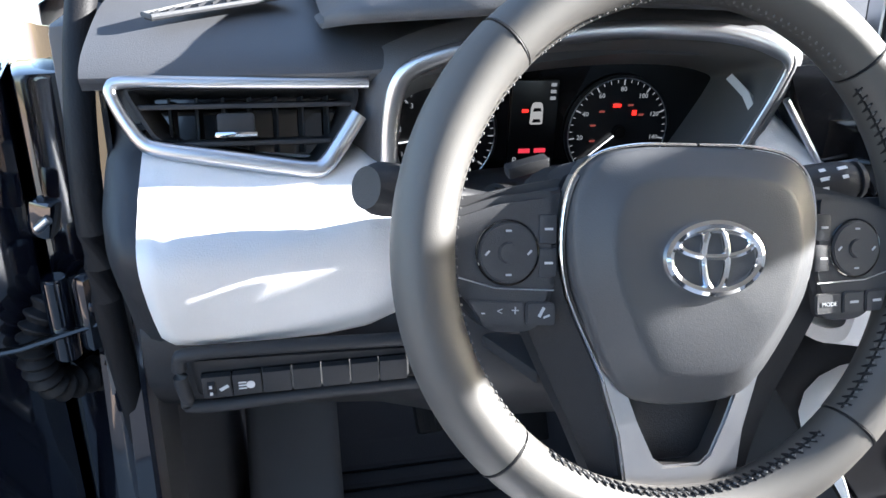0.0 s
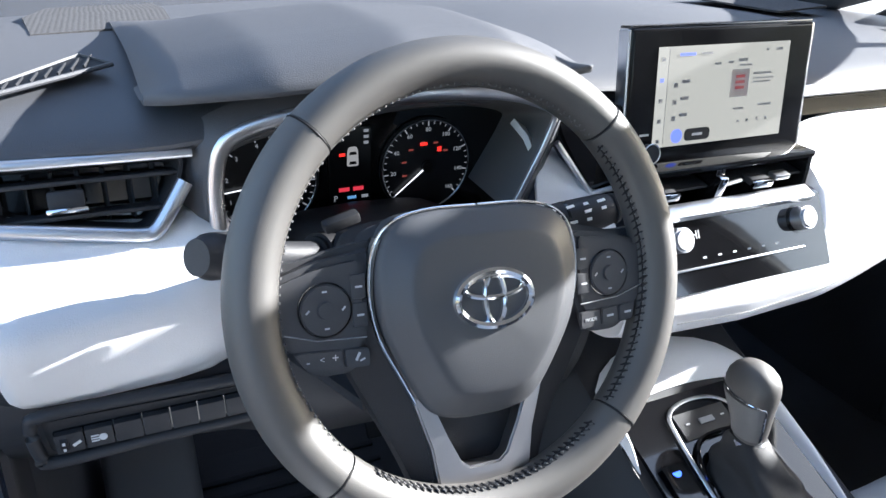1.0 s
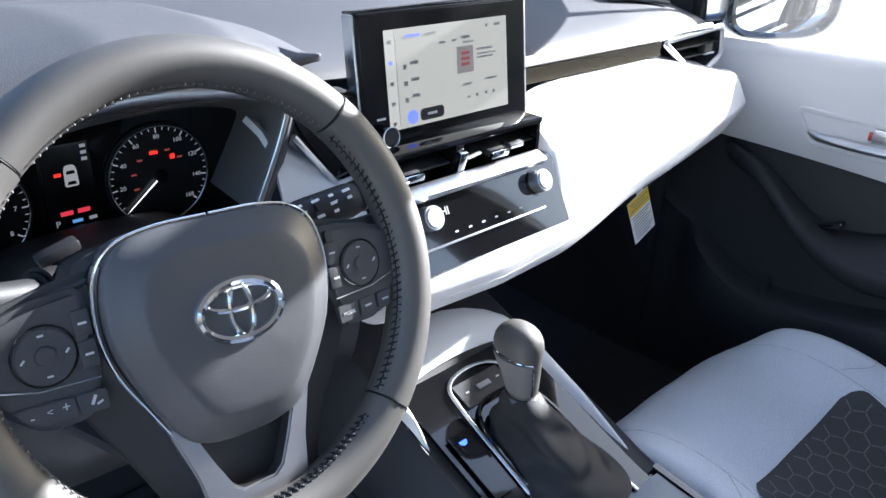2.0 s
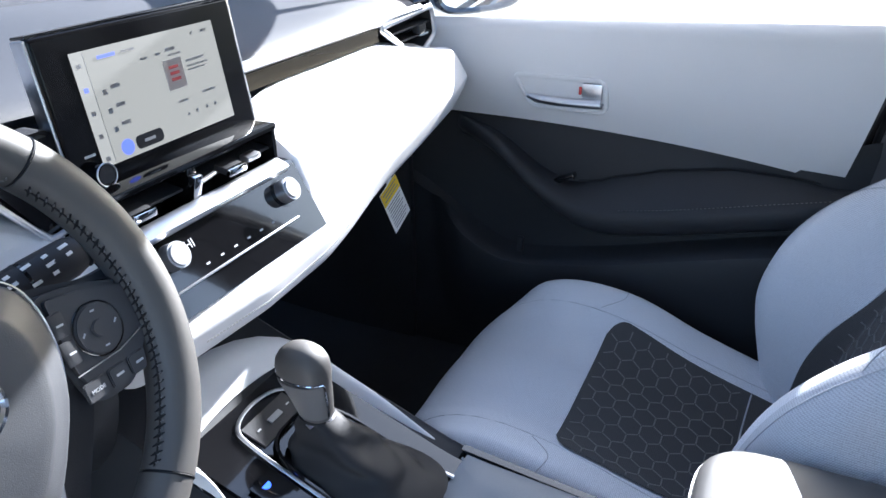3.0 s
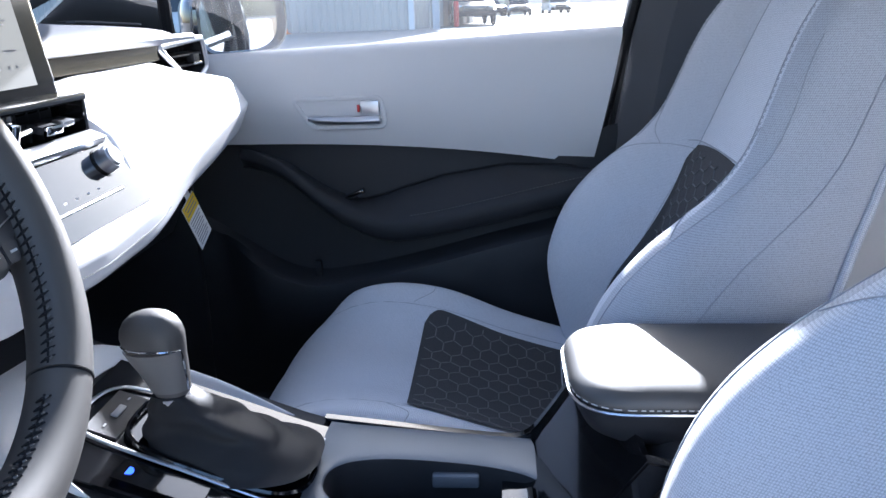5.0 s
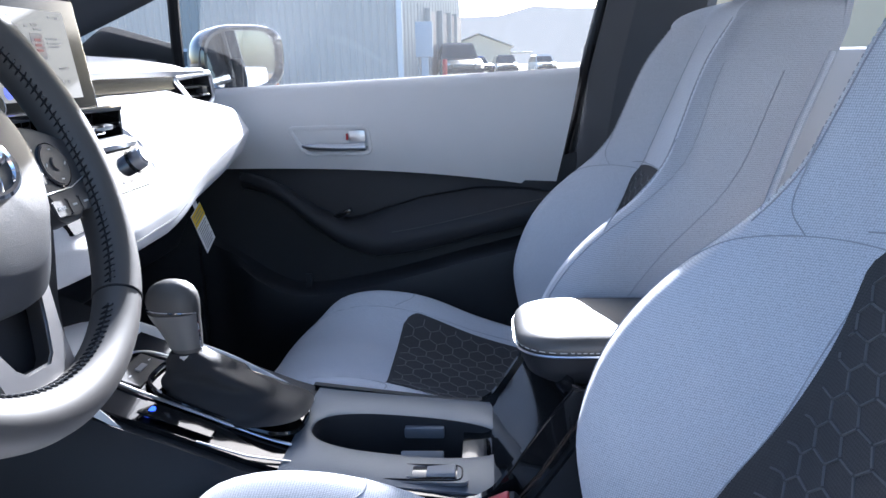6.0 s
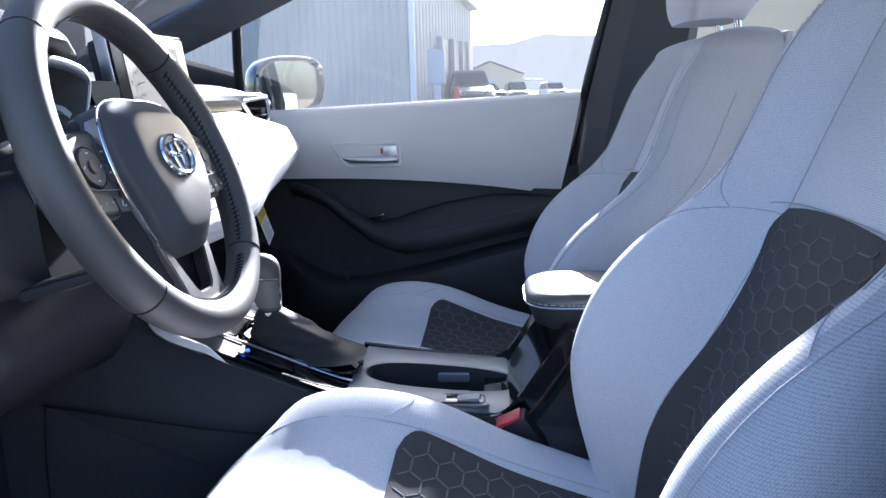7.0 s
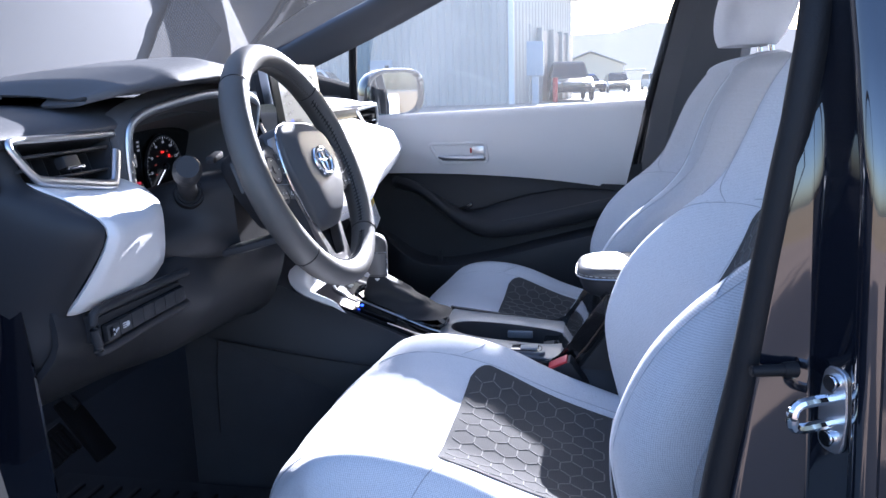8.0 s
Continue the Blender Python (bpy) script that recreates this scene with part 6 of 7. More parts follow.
# gloss insert and silver surround of the selector
def on_top(x, y, h=0.0):
    return (x, y, console_top(y) + h)
part("gloss_insert", thicken(sheet([[on_top(x, 0.118 - 0.225 * k / 12, 0.001) for x in (-0.098, -0.04, 0.03, 0.092)] for k in range(13)]), 0.006), M_PIANO, console)
loop = [on_top(x, y, 0.004) for x, y in [(p.x, p.y) for p in smooth_line([(-0.052, -0.105, 0), (-0.050, -0.02, 0), (-0.046, 0.07, 0), (-0.036, 0.098, 0), (0.0, 0.106, 0), (0.036, 0.098, 0), (0.050, 0.07, 0), (0.058, -0.02, 0), (0.062, -0.105, 0)], 40)]]
part("silver_loop", sweep(loop, 0.0026, 8, flat=0.6), M_SATIN, console)
rel = part("shift_lock_plate", thicken(sheet([[on_top(x, y, 0.0035) for x in (-0.036, 0.036)] for y in (0.094, 0.064)]), 0.003), M_DARK, console)
part("release_cover", block(on_top(0.002, 0.079, 0.005), (0.020, 0.007, 0.002), 0.0008, turn=(20, 0, 0)), M_TRAYGREY, rel)
for k in range(2):
    part("mark", block(on_top(-0.024 + 0.05 * k, 0.080, 0.0045), (0.005, 0.0018, 0.0004), 0, turn=(20, 0, 0)), M_ICON, rel)
gate = part("gear_gate", thicken(sheet([[on_top(x, y, 0.0045) for x in (-0.089, -0.062)] for y in (0.045, -0.03)]), 0.002), M_PIANO, console)
part("gear_lamp", rod(on_top(-0.075, 0.036, 0.004), on_top(-0.075, 0.036, 0.0068), 0.0052, n=20), glowing("gear_blue", (0.05, 0.12, 0.95), 0.9), gate)
for k in range(4):
    part("gear_mark", block(on_top(-0.0755, 0.020 - 0.014 * k, 0.0056), (0.006, 0.006, 0.0005), 0, turn=(20, 0, 0)), M_ICON, gate)
for s, x in ((-1, -0.100),):
    part("chrome_sweep", sweep([on_top(x - s * 0.0, -0.02, 0.003), on_top(x - s * 0.004, -0.07, 0.004), on_top(x - s * 0.016, -0.112, 0.003)], 0.0018, 6, flat=0.6), M_SATIN, console)
# silver tray with the cup well
M_TRAY = material("silver_grey_tray", (0.150, 0.170, 0.200), 0.40, metal=0.2, grain=0.15, grain_scale=700, stain=0.06, stain_scale=15)
def oval_well(cx, cy, a, b, n):
    return [(cx + a * math.copysign(abs(math.cos(t)) ** 0.8, math.cos(t)), cy + b * math.copysign(abs(math.sin(t)) ** 0.75, math.sin(t))) for t in [2 * math.pi * k / n for k in range(n)]]
N = 64
well = oval_well(-0.004, -0.228, 0.047, 0.110, N)
box = []
for x, y in well:
    t = math.atan2((y + 0.225) / 0.125, (x + 0.004) / 0.108)
    c, s = math.cos(t), math.sin(t)
    m = max(abs(c), abs(s))
    box.append((-0.004 + 0.108 * c / m, -0.228 + 0.126 * s / m))
rows = [[on_top(x, y, -0.014) for x, y in box], [on_top(x, y, 0.001) for x, y in box]]
for f in (0.3, 0.6, 0.9):
    rows.append([on_top(a[0] + (b[0] - a[0]) * f, a[1] + (b[1] - a[1]) * f, 0.0045) for a, b in zip(box, well)])
rows.append([on_top(x, y, 0.003) for x, y in well])
part("tray", sheet(rows, close_v=True), M_TRAY, console, "silver-grey tray round the cup holders")
rows = [[on_top(x * 1.0, y, 0.003) for x, y in well]] + [[(-0.004 + (x + 0.004) * f, -0.228 + (y + 0.228) * f, console_top(y) - d) for x, y in well] for f, d in ((0.97, 0.004), (0.93, 0.055), (0.6, 0.059), (0.05, 0.059))]
part("cup_well", sheet(rows, close_v=True), M_DARK, console)
part("cup_clip", block((0.036, -0.243, 0.478), (0.010, 0.048, 0.014), 0.003), M_TRAY, console)
part("cup_clip", block((-0.012, -0.243, 0.462), (0.034, 0.050, 0.006), 0.002, turn=(0, -25, 0)), M_TRAY, console)
sw = part("brake_switch_plate", plate(rounded([(-0.106, -0.19), (-0.106, -0.30), (-0.066, -0.295), (-0.066, -0.195)], 0.010), "z", 0.490, 0.004, 0.001), M_TRAY, console)
part("hold_button", block((-0.086, -0.207, 0.4938), (0.022, 0.020, 0.005), 0.002), M_TRAY, sw)
part("brake_well", block((-0.086, -0.256, 0.4932), (0.024, 0.062, 0.004), 0.0018), M_PIANO, sw)
part("brake_switch", block((-0.086, -0.270, 0.4950), (0.020, 0.031, 0.007), 0.003, turn=(-5, 0, 0)), M_TRAYGREY, sw)
part("switch_outline", sweep([(x, y, 0.4946 + 0.02 * (y + 0.245)) for x, y in rounded([(-0.101, -0.192), (-0.101, -0.292), (-0.071, -0.292), (-0.071, -0.192)], 0.010)], 0.0011, 6, closed=True), M_RUBBER, sw)
# gloss flanks that sweep up from the tray to the armrest, with a dark box behind
FL = [(-0.095, 0.504), (-0.20, 0.491), (-0.29, 0.481), (-0.318, 0.486), (-0.338, 0.510), (-0.368, 0.556), (-0.400, 0.600)]
def flank(x, lift, mat, nm, depth, inset):
    low = [(y - 0.010, z - 0.014) if y > -0.33 else (y - 0.034, z - 0.004) for y, z in FL]
    up = smooth_line([(y, z + lift, 0) for y, z in FL], 24)
    dn = smooth_line([(y, z - inset, 0) for y, z in low], 24)
    part(nm, plate([(p.x, p.y) for p in up] + [(p.x, p.y) for p in dn[::-1]], "x", x, depth, 0.0018), mat, console)
flank(-0.1215, 0.004, M_PIANO, "gloss_flank", 0.013, 0.0)
flank(0.1045, 0.004, M_PIANO, "gloss_flank", 0.013, 0.0)
# bronze colour stands in for a warm reflection along the black flank
M_ROSE = material("bronze_reflection", (0.16, 0.12, 0.10), 0.2, metal=0.7, stain=0.1, stain_scale=10)
part("bronze_line", sweep([(-0.1225, y - 0.030, z + 0.002) for y, z in FL[3:]], 0.0030, 8, flat=0.6), M_ROSE, console)
part("box_front", thicken(sheet([[(x, p.x, p.y - 0.004) for p in smooth_line([(y, z, 0) for y, z in FL[2:]], 16)] for x in (-0.110, -0.05, 0.05, 0.106)]), 0.008), M_PIANO, console)
side = rounded([(-0.325, 0.462), (-0.352, 0.484), (-0.424, 0.589), (-0.66, 0.5935), (-0.66, 0.24), (-0.30, 0.24)], 0.012)
part("rear_box", plate(side, "x", -0.1185, 0.226, 0.012, segments=3), M_DARK, console)

arm = thing("armrest", "dark leather centre armrest with stitched edges", "armrest")
def arm_outline(grow, front):
    """Plan of the armrest: rounded nose, straight flanks."""
    return rounded([(0.006 - 0.079 - grow, -0.70), (0.006 - 0.079 - grow, front), (0.006 + 0.079 + grow, front), (0.006 + 0.079 + grow, -0.70)], 0.052, 8)
def arm_skin(levels, mat, nm, label=""):
    rows = [[(x, y, z + 0.03 * min(0.0, (y + 0.42)) * 0.10) for x, y in arm_outline(g, f)] for g, f, z in levels]
    return part(nm, sheet(rows, close_v=True, cap=True), mat, arm, label)
arm_skin([(-0.001, -0.352, 0.6160), (0.000, -0.350, 0.6205), (0.000, -0.3505, 0.6240), (-0.003, -0.354, 0.6290), (-0.009, -0.361, 0.6325), (-0.018, -0.372, 0.6348), (-0.032, -0.390, 0.6362), (-0.055, -0.415, 0.6368)], M_LEATHER, "lid", "padded dark leather lid")
arm_skin([(-0.020, -0.382, 0.5800), (-0.011, -0.370, 0.5815), (-0.006, -0.362, 0.587), (-0.003, -0.356, 0.600), (-0.001, -0.3515, 0.6150)], M_DARK, "lower_shell")
edge = arm_outline(0.0012, -0.3485)
part("piping", sweep([(x, y, 0.6165) for x, y in edge[1:-1]], 0.0014, 6), M_SATIN, arm)
run = [Vector((x, y, 0.6205)) for x, y in arm_outline(0.0008, -0.3495) if y > -0.66]
bm = bmesh.new()
for a, b in zip(run, run[1:]):
    n = max(1, int((b - a).length / 0.0062))
    for k in range(n):
        p, q = a.lerp(b, (k + 0.15) / n), a.lerp(b, (k + 0.75) / n)
        rod(p, q, 0.0006, n=4, bm=bm)
tagged(part("stitching", bm, M_THREAD, arm), kind="stuff")
for sgn in (-1, 1):
    bm = bmesh.new()
    for k in range(40):
        block((0.006 + sgn * 0.0655, -0.415 - 0.0062 * k, 0.6322), (0.0011, 0.0038, 0.0011), 0, bm=bm)
    tagged(part("stitching", bm, M_THREAD, arm), kind="stuff")

# gear selector
sel = thing("gear_selector", "leather gear selector with a silver-edged knob and gathered boot", "gear selector")
rows = []
for k in range(29):
    u = k / 28
    c = Vector((0.006 - 0.004 * u, -0.022, 0.530)).lerp(Vector((0.001, 0.022, 0.598)), ease(u) * 0.6 + u * 0.4)
    a, b = 0.044 * (1 - u) ** 1.6 + 0.0165, 0.076 * (1 - u) ** 1.3 + 0.0175
    row = []
    for j in range(36):
        t = 2 * math.pi * j / 36
        w = 1 + (0.13 * abs(math.sin(9 * u + 1.5 * t)) + 0.07 * math.sin(4 * t + 8 * u) + 0.09 * abs(math.sin(11 * u - 2 * t)) - 0.10) * math.sin(math.pi * u)
        row.append((c.x + a * w * math.copysign(abs(math.cos(t)) ** 0.7, math.cos(t)), c.y + b * w * math.copysign(abs(math.sin(t)) ** 0.7, math.sin(t)), c.z - (0.10 * (c.y + b * math.sin(t) - 0.02) * -0.35 * (1 - u)) * 1 + 0.0))
    rows.append(row)
part("boot", sheet(rows, close_v=True, cap=True), M_BOOT, sel, "gathered black leather boot")
part("boot_frame", sweep([on_top(0.006 + 0.052 * math.copysign(abs(math.cos(t)) ** 0.6, math.cos(t)), -0.022 + 0.085 * math.copysign(abs(math.sin(t)) ** 0.6, math.sin(t)), 0.005) for t in [2 * math.pi * k / 40 for k in range(40)]], 0.003, 6, closed=True), M_PIANO, sel)
rows = []
KN = [(0.592, 0.020, 0.0150, 0.0155), (0.600, 0.021, 0.0158, 0.0165), (0.612, 0.023, 0.0172, 0.0190), (0.624, 0.026, 0.0190, 0.0220), (0.636, 0.030, 0.0208, 0.0258), (0.646, 0.032, 0.0220, 0.0285), (0.656, 0.033, 0.0225, 0.0295), (0.664, 0.033, 0.0215, 0.0280), (0.671, 0.033, 0.0188, 0.0240), (0.676, 0.033, 0.0145, 0.0180), (0.679, 0.033, 0.0085, 0.0105), (0.6800, 0.033, 0.002, 0.003)]
for z, cy, a, b in KN:
    rows.append([(0.001 + a * math.copysign(abs(math.cos(t)) ** 0.88, math.cos(t)), cy + b * math.copysign(abs(math.sin(t)) ** 0.88, math.sin(t)), z) for t in [2 * math.pi * j / 32 for j in range(32)]])
kb = part("knob", sheet(rows, close_v=True, cap=True), M_LEATHER, sel)
def on_knob(z, deg, grow=1.0):
    for p, q in zip(KN, KN[1:]):
        if z <= q[0]:
            break
    f = (z - p[0]) / (q[0] - p[0])
    cy, ra, rb = [p[i] + (q[i] - p[i]) * f for i in (1, 2, 3)]
    t = radians(deg)
    return (0.001 + (ra + 0.0004) * grow * math.copysign(abs(math.cos(t)) ** 0.88, math.cos(t)), cy + (rb + 0.0004) * grow * math.copysign(abs(math.sin(t)) ** 0.88, math.sin(t)), z)
part("silver_line", sweep([on_knob(0.6490 - 0.005 * (k / 14) ** 2, 110 + 140 * k / 14) for k in range(15)] + [on_knob(0.6400 - 0.038 * k / 10, 255 + 3 * k / 10) for k in range(11)], 0.0011, 6), M_CHROME, kb)
rows = [[on_knob(0.6440 - 0.041 * j / 8, 114 + 136 * k / 12, 1.012) for k in range(13)] for j in range(9)]
part("front_plate", thicken(sheet(rows), 0.001), material("knob_plate_grey", (0.16, 0.155, 0.15), 0.4, stain=0.05, stain_scale=20), kb)
part("collar", rod((0.001, 0.0195, 0.590), (0.001, 0.0200, 0.597), 0.0182, 0.0178, 28, bevel=0.001), M_SATIN, kb)

# belt buckle beside the driver's seat
buc = thing("belt_buckle", "seat belt buckle with a red release button", "belt buckle")
buc.matrix_world = pose(-0.136, -0.338, 0.470, -30, -14, -4)
part("case", block((0, 0, -0.012), (0.026, 0.044, 0.075), 0.006), M_DARK, buc)
part("red_button", block((0, 0.002, 0.0255), (0.021, 0.036, 0.006), 0.0025), material("red_button_plastic", (0.55, 0.03, 0.04), 0.4, stain=0.05), buc)

# ---- passenger door ----
pdoor = thing("passenger_door", "closed passenger door, pale upper panel over dark padded armrest", "car door")
rows = []
for k in range(41):
    u = k / 40
    row = []
    for j in range(25):
        v = (j / 24) ** 1.5
        ytop, ztop = 0.262 - 0.769 * u, 0.868 + 0.027 * u
        ybot, zbot = 0.262 - 0.720 * u, 0.7085 - 0.050 * u ** 2.6
        y, z = ytop + (ybot - ytop) * v, ztop + (zbot - ztop) * v
        x = 0.7465 - 0.034 * math.sin(math.pi * min(1, 0.10 + v * 0.72)) + 0.003 * v + 0.022 * max(0.0, 1 - v / 0.09) ** 2
        row.append((x, y, z))
    rows.append(row)
part("upper_panel", thicken(sheet(rows), 0.015), M_PALE, pdoor, "pale grey padded upper door panel")
ARM_KNOTS = [(-0.50, 0.658), (-0.445, 0.647), (-0.360, 0.628), (-0.283, 0.610), (-0.200, 0.592), (-0.136, 0.581), (-0.090, 0.580), (-0.033, 0.596), (0.029, 0.632), (0.095, 0.676), (0.148, 0.694), (0.20, 0.698), (0.45, 0.70)]
ARM = [(p.x, p.y) for p in smooth_line([(a, b, 0) for a, b in ARM_KNOTS], 90)]
RISE = [(-0.50, 0.002), (-0.453, 0.008), (-0.406, 0.026), (-0.301, 0.054), (-0.192, 0.060), (-0.115, 0.050), (-0.035, 0.014), (0.02, 0.002), (0.45, 0.0)]
POCKET_KNOTS = [(-0.50, 0.580), (-0.377, 0.552), (-0.263, 0.524), (-0.163, 0.497), (-0.062, 0.474), (0.046, 0.460), (0.113, 0.476), (0.191, 0.526), (0.269, 0.572), (0.35, 0.59), (0.45, 0.60)]
POCKET = [(p.x, p.y) for p in smooth_line([(a, b, 0) for a, b in POCKET_KNOTS], 80)]
rows = []
for k in range(61):
    y = 0.45 - 0.955 * k / 60
    zt = 0.7035 - 0.050 * (max(0, 0.262 - y) / 0.72) ** 2.6
    za = lerp_table(ARM, y)[0]
    zp = lerp_table(POCKET, y)[0]
    f = ease((0.17 - y) / 0.10)
    g = ease((0.24 - y) / 0.10)
    za = min(za, zt - 0.008)
    xa = 0.738 - 0.075 * f
    top_in = 0.738 - 0.004
    line = [(0.752, zt + 0.012), (0.746, zt - 0.001), (0.737, zt - 0.03), (0.732, zp + 0.09), (0.728, zp + 0.05), (0.724, zp + 0.008), (0.715, zp + 0.001), (0.722 - 0.042 * g, zp - 0.001), (0.722 - 0.053 * g, zp - 0.008), (0.722 - 0.056 * g, zp - 0.020), (0.716 - 0.050 * g, zp - 0.06), (0.714 - 0.040 * g, 0.38), (0.700, 0.30), (0.705, 0.22)]
    rows.append([(x, y, z) for x, z in line])
part("lower_panel", thicken(sheet(rows), 0.006), M_DARK, pdoor, "dark moulded panel with map pocket")
rows = []
for k in range(91):
    y = 0.185 - 0.69 * k / 90
    za = lerp_table(ARM, y)[0]
    f = math.sqrt(max(0.0, min(1.0, (0.187 - y) / 0.16)))
    rise = lerp_table(RISE, y)[0]
    deep = 0.030 + 0.018 * ease((0.10 - y) / 0.2)
    xa = 0.738 - 0.074 * f
    line = smooth_line([(0.742, za + rise * 0.9 - 0.004, 0), (0.728, za + rise - 0.004, 0), (0.5 * (0.738 + xa), za + rise * 0.55 + 0.002, 0), (xa + 0.008, za + 0.003, 0), (xa, za - 0.010, 0), (xa + 0.001, za - deep * 0.55, 0), (xa + 0.010, za - deep * 0.85, 0), (xa + 0.03 * f, za - deep, 0), (0.742, za - deep - 0.006, 0)], 26)
    rows.append([(p.x, y, p.y) for p in line])
part("armrest_pad", sheet(rows, cap=False), M_DARK, pdoor, "dark padded door armrest with pull handle")
bm = bmesh.new()
for k in range(52):
    y = -0.135 - 0.0062 * k
    za = lerp_table(ARM, y)[0]
    block((0.6722, y, za + 0.0045), (0.0010, 0.0032, 0.0009), 0, turn=(-11, 0, 0), bm=bm)
part("stitching", bm, M_SEAM_WARM, pdoor)
part("armrest_seam", sweep([(0.6655, y, lerp_table(ARM, y)[0] - 0.040) for y in [-0.10 - 0.04 * k for k in range(10)]], 0.0012, 5), M_RUBBER, pdoor)
part("window_switch", block((0.706, -0.030, 0.617), (0.020, 0.040, 0.010), 0.003, turn=(-24, 0, 0)), M_PIANO, pdoor)
part("pull_recess_seam", sweep([(0.7265, y, lerp_table(ARM, y)[0] + lerp_table(RISE, y)[0] - 0.003) for y in [-0.05 - 0.02 * k for k in range(20)]], 0.0022, 6), M_RUBBER, pdoor)
# inner handle
hd = part("handle_bezel", sweep([(0.7145, y, z) for y, z in rounded([(0.073, 0.789), (-0.086, 0.790), (-0.092, 0.738), (0.040, 0.738)], 0.014, 6)], 0.0045, 8, closed=True, flat=0.8, up=(1, 0, 0)), M_PALE, pdoor, "pale grey handle surround")
part("handle_cup", plate(rounded([(0.069, 0.786), (-0.083, 0.787), (-0.089, 0.741), (0.038, 0.741)], 0.012), "x", 0.7170, 0.006, 0.002), material("grey_handle_cup", (0.36, 0.37, 0.39), 0.38, grain=0.1, stain=0.05), hd)
part("lever", sweep(smooth_line([(0.7140, 0.044, 0.7545), (0.7060, 0.020, 0.7525), (0.7050, -0.03, 0.7515), (0.7100, -0.082, 0.7515)], 16), lambda u: 0.0055 + 0.0038 * ease(u * 2), 12, flat=0.8), M_SATIN, hd, "satin silver pull lever")
part("lock_tab", block((0.7130, -0.066, 0.7715), (0.008, 0.034, 0.027), 0.004), M_SATIN, hd)
part("lock_mark", block((0.7140, -0.0455, 0.771), (0.006, 0.0045, 0.013), 0.001), M_RED, hd)
part("belt_seal", sweep([(0.772, 0.262, 0.859), (0.773, -0.12, 0.869), (0.772, -0.505, 0.880)], 0.004, 8), M_RUBBER, pdoor)
part("door_edge_seal", sweep(smooth_line([(0.752, -0.452, 0.62), (0.760, -0.480, 0.74), (0.766, -0.515, 0.88), (0.742, -0.545, 1.01), (0.706, -0.575, 1.13), (0.64, -0.62, 1.27)], 24), 0.011, 8), M_RUBBER, pdoor)
part("rear_edge", block((0.780, -0.530, 0.72), (0.040, 0.075, 0.44), 0.008, turn=(7, 0, 0)), M_RUBBER, pdoor)
part("pocket_hook", block((0.695, 0.045, 0.478), (0.010, 0.012, 0.034), 0.003), M_DARK, pdoor)
# ---- wing mirror ----
mir = thing("wing_mirror", "black wing mirror reflecting sky and yard", "mirror")
mir.matrix_world = pose(0.905, 0.222, 0.928, 0, 0, -40)
rows = []
for f, d in ((0.55, 0.085), (0.85, 0.060), (1.0, 0.02), (1.03, -0.012), (1.0, -0.024), (0.94, -0.028), (0.86, -0.024), (0.84, -0.014)):
    rows.append([(0.105 * f * math.copysign(abs(math.cos(t)) ** 0.62, math.cos(t)), d, 0.071 * f * math.copysign(abs(math.sin(t)) ** 0.62, math.sin(t)) + 0.006 * math.cos(t)) for t in [2 * math.pi * k / 40 for k in range(40)]])
part("housing", sheet(rows, close_v=True, cap=False), M_PAINT, mir)
bm = bmesh.new()
bm.faces.new([bm.verts.new((0.0885 * math.copysign(abs(math.cos(t)) ** 0.62, math.cos(t)), -0.016 + 0.002 * (0.060 * math.copysign(abs(math.sin(t)) ** 0.62, math.sin(t))), 0.060 * math.copysign(abs(math.sin(t)) ** 0.62, math.sin(t)) + 0.006 * math.cos(t))) for t in [2 * math.pi * k / 40 for k in range(40)]])
part("mirror_glass", thicken(bm, 0.003), material("mirror_silver", (0.40, 0.42, 0.44), 0.02, metal=1.0), mir)
part("stalk", sweep([(-0.085, 0.03, -0.045), (-0.13, 0.06, -0.058), (-0.175, 0.075, -0.062)], 0.022, 10, flat=0.6), M_PAINT, mir)
part("sail_panel", plate(rounded([(0.28, 0.862), (0.62, 0.872), (0.44, 1.00), (0.29, 0.955)], 0.02), "x", 0.752, 0.008, 0.002), M_DARK, pdoor)

# ---- warning tag hanging under the padded band ----
tag = thing("paper_tag", "white paper tag with a yellow heading hanging under the dash", "tag")
a, b = Vector((0.376, 0.153, 0.678)), Vector((0.437, 0.160, 0.692))
ex = (b - a).normalized()
dn = (Vector((0.10, -0.25, -1.0)) - ex * Vector((0.10, -0.25, -1.0)).dot(ex)).normalized()
tag.matrix_world = Matrix((( *ex, 0), (*(-dn), 0), (*ex.cross(-dn), 0), (0, 0, 0, 1))).transposed()
tag.location = a
M_PAPER = material("paper", (0.78, 0.78, 0.76), 0.8, stain=0.03)
part("sheet", block((0.031, -0.034, 0), (0.062, 0.068, 0.0010), 0.0003), M_PAPER, tag)
part("yellow_heading", block((0.031, -0.0115, 0.0008), (0.0615, 0.021, 0.0006), 0), material("yellow_print", (0.80, 0.55, 0.02), 0.6), tag)
for k in range(3):
    part("heading_text", block((0.031, -0.006 - 0.005 * k, 0.0013), (0.05 - 0.01 * (k % 2), 0.0016, 0.0003), 0), M_INK, tag)
for k in range(9):
    part("text_line", block((0.031 - 0.002 * (k % 3), -0.027 - 0.0044 * k, 0.0007), (0.052 - 0.006 * (k % 3), 0.0014, 0.0003), 0), M_INK, tag)
part("strap", block((0.040, 0.012, 0.0), (0.020, 0.028, 0.0008), 0.0002), M_PAPER, tag)

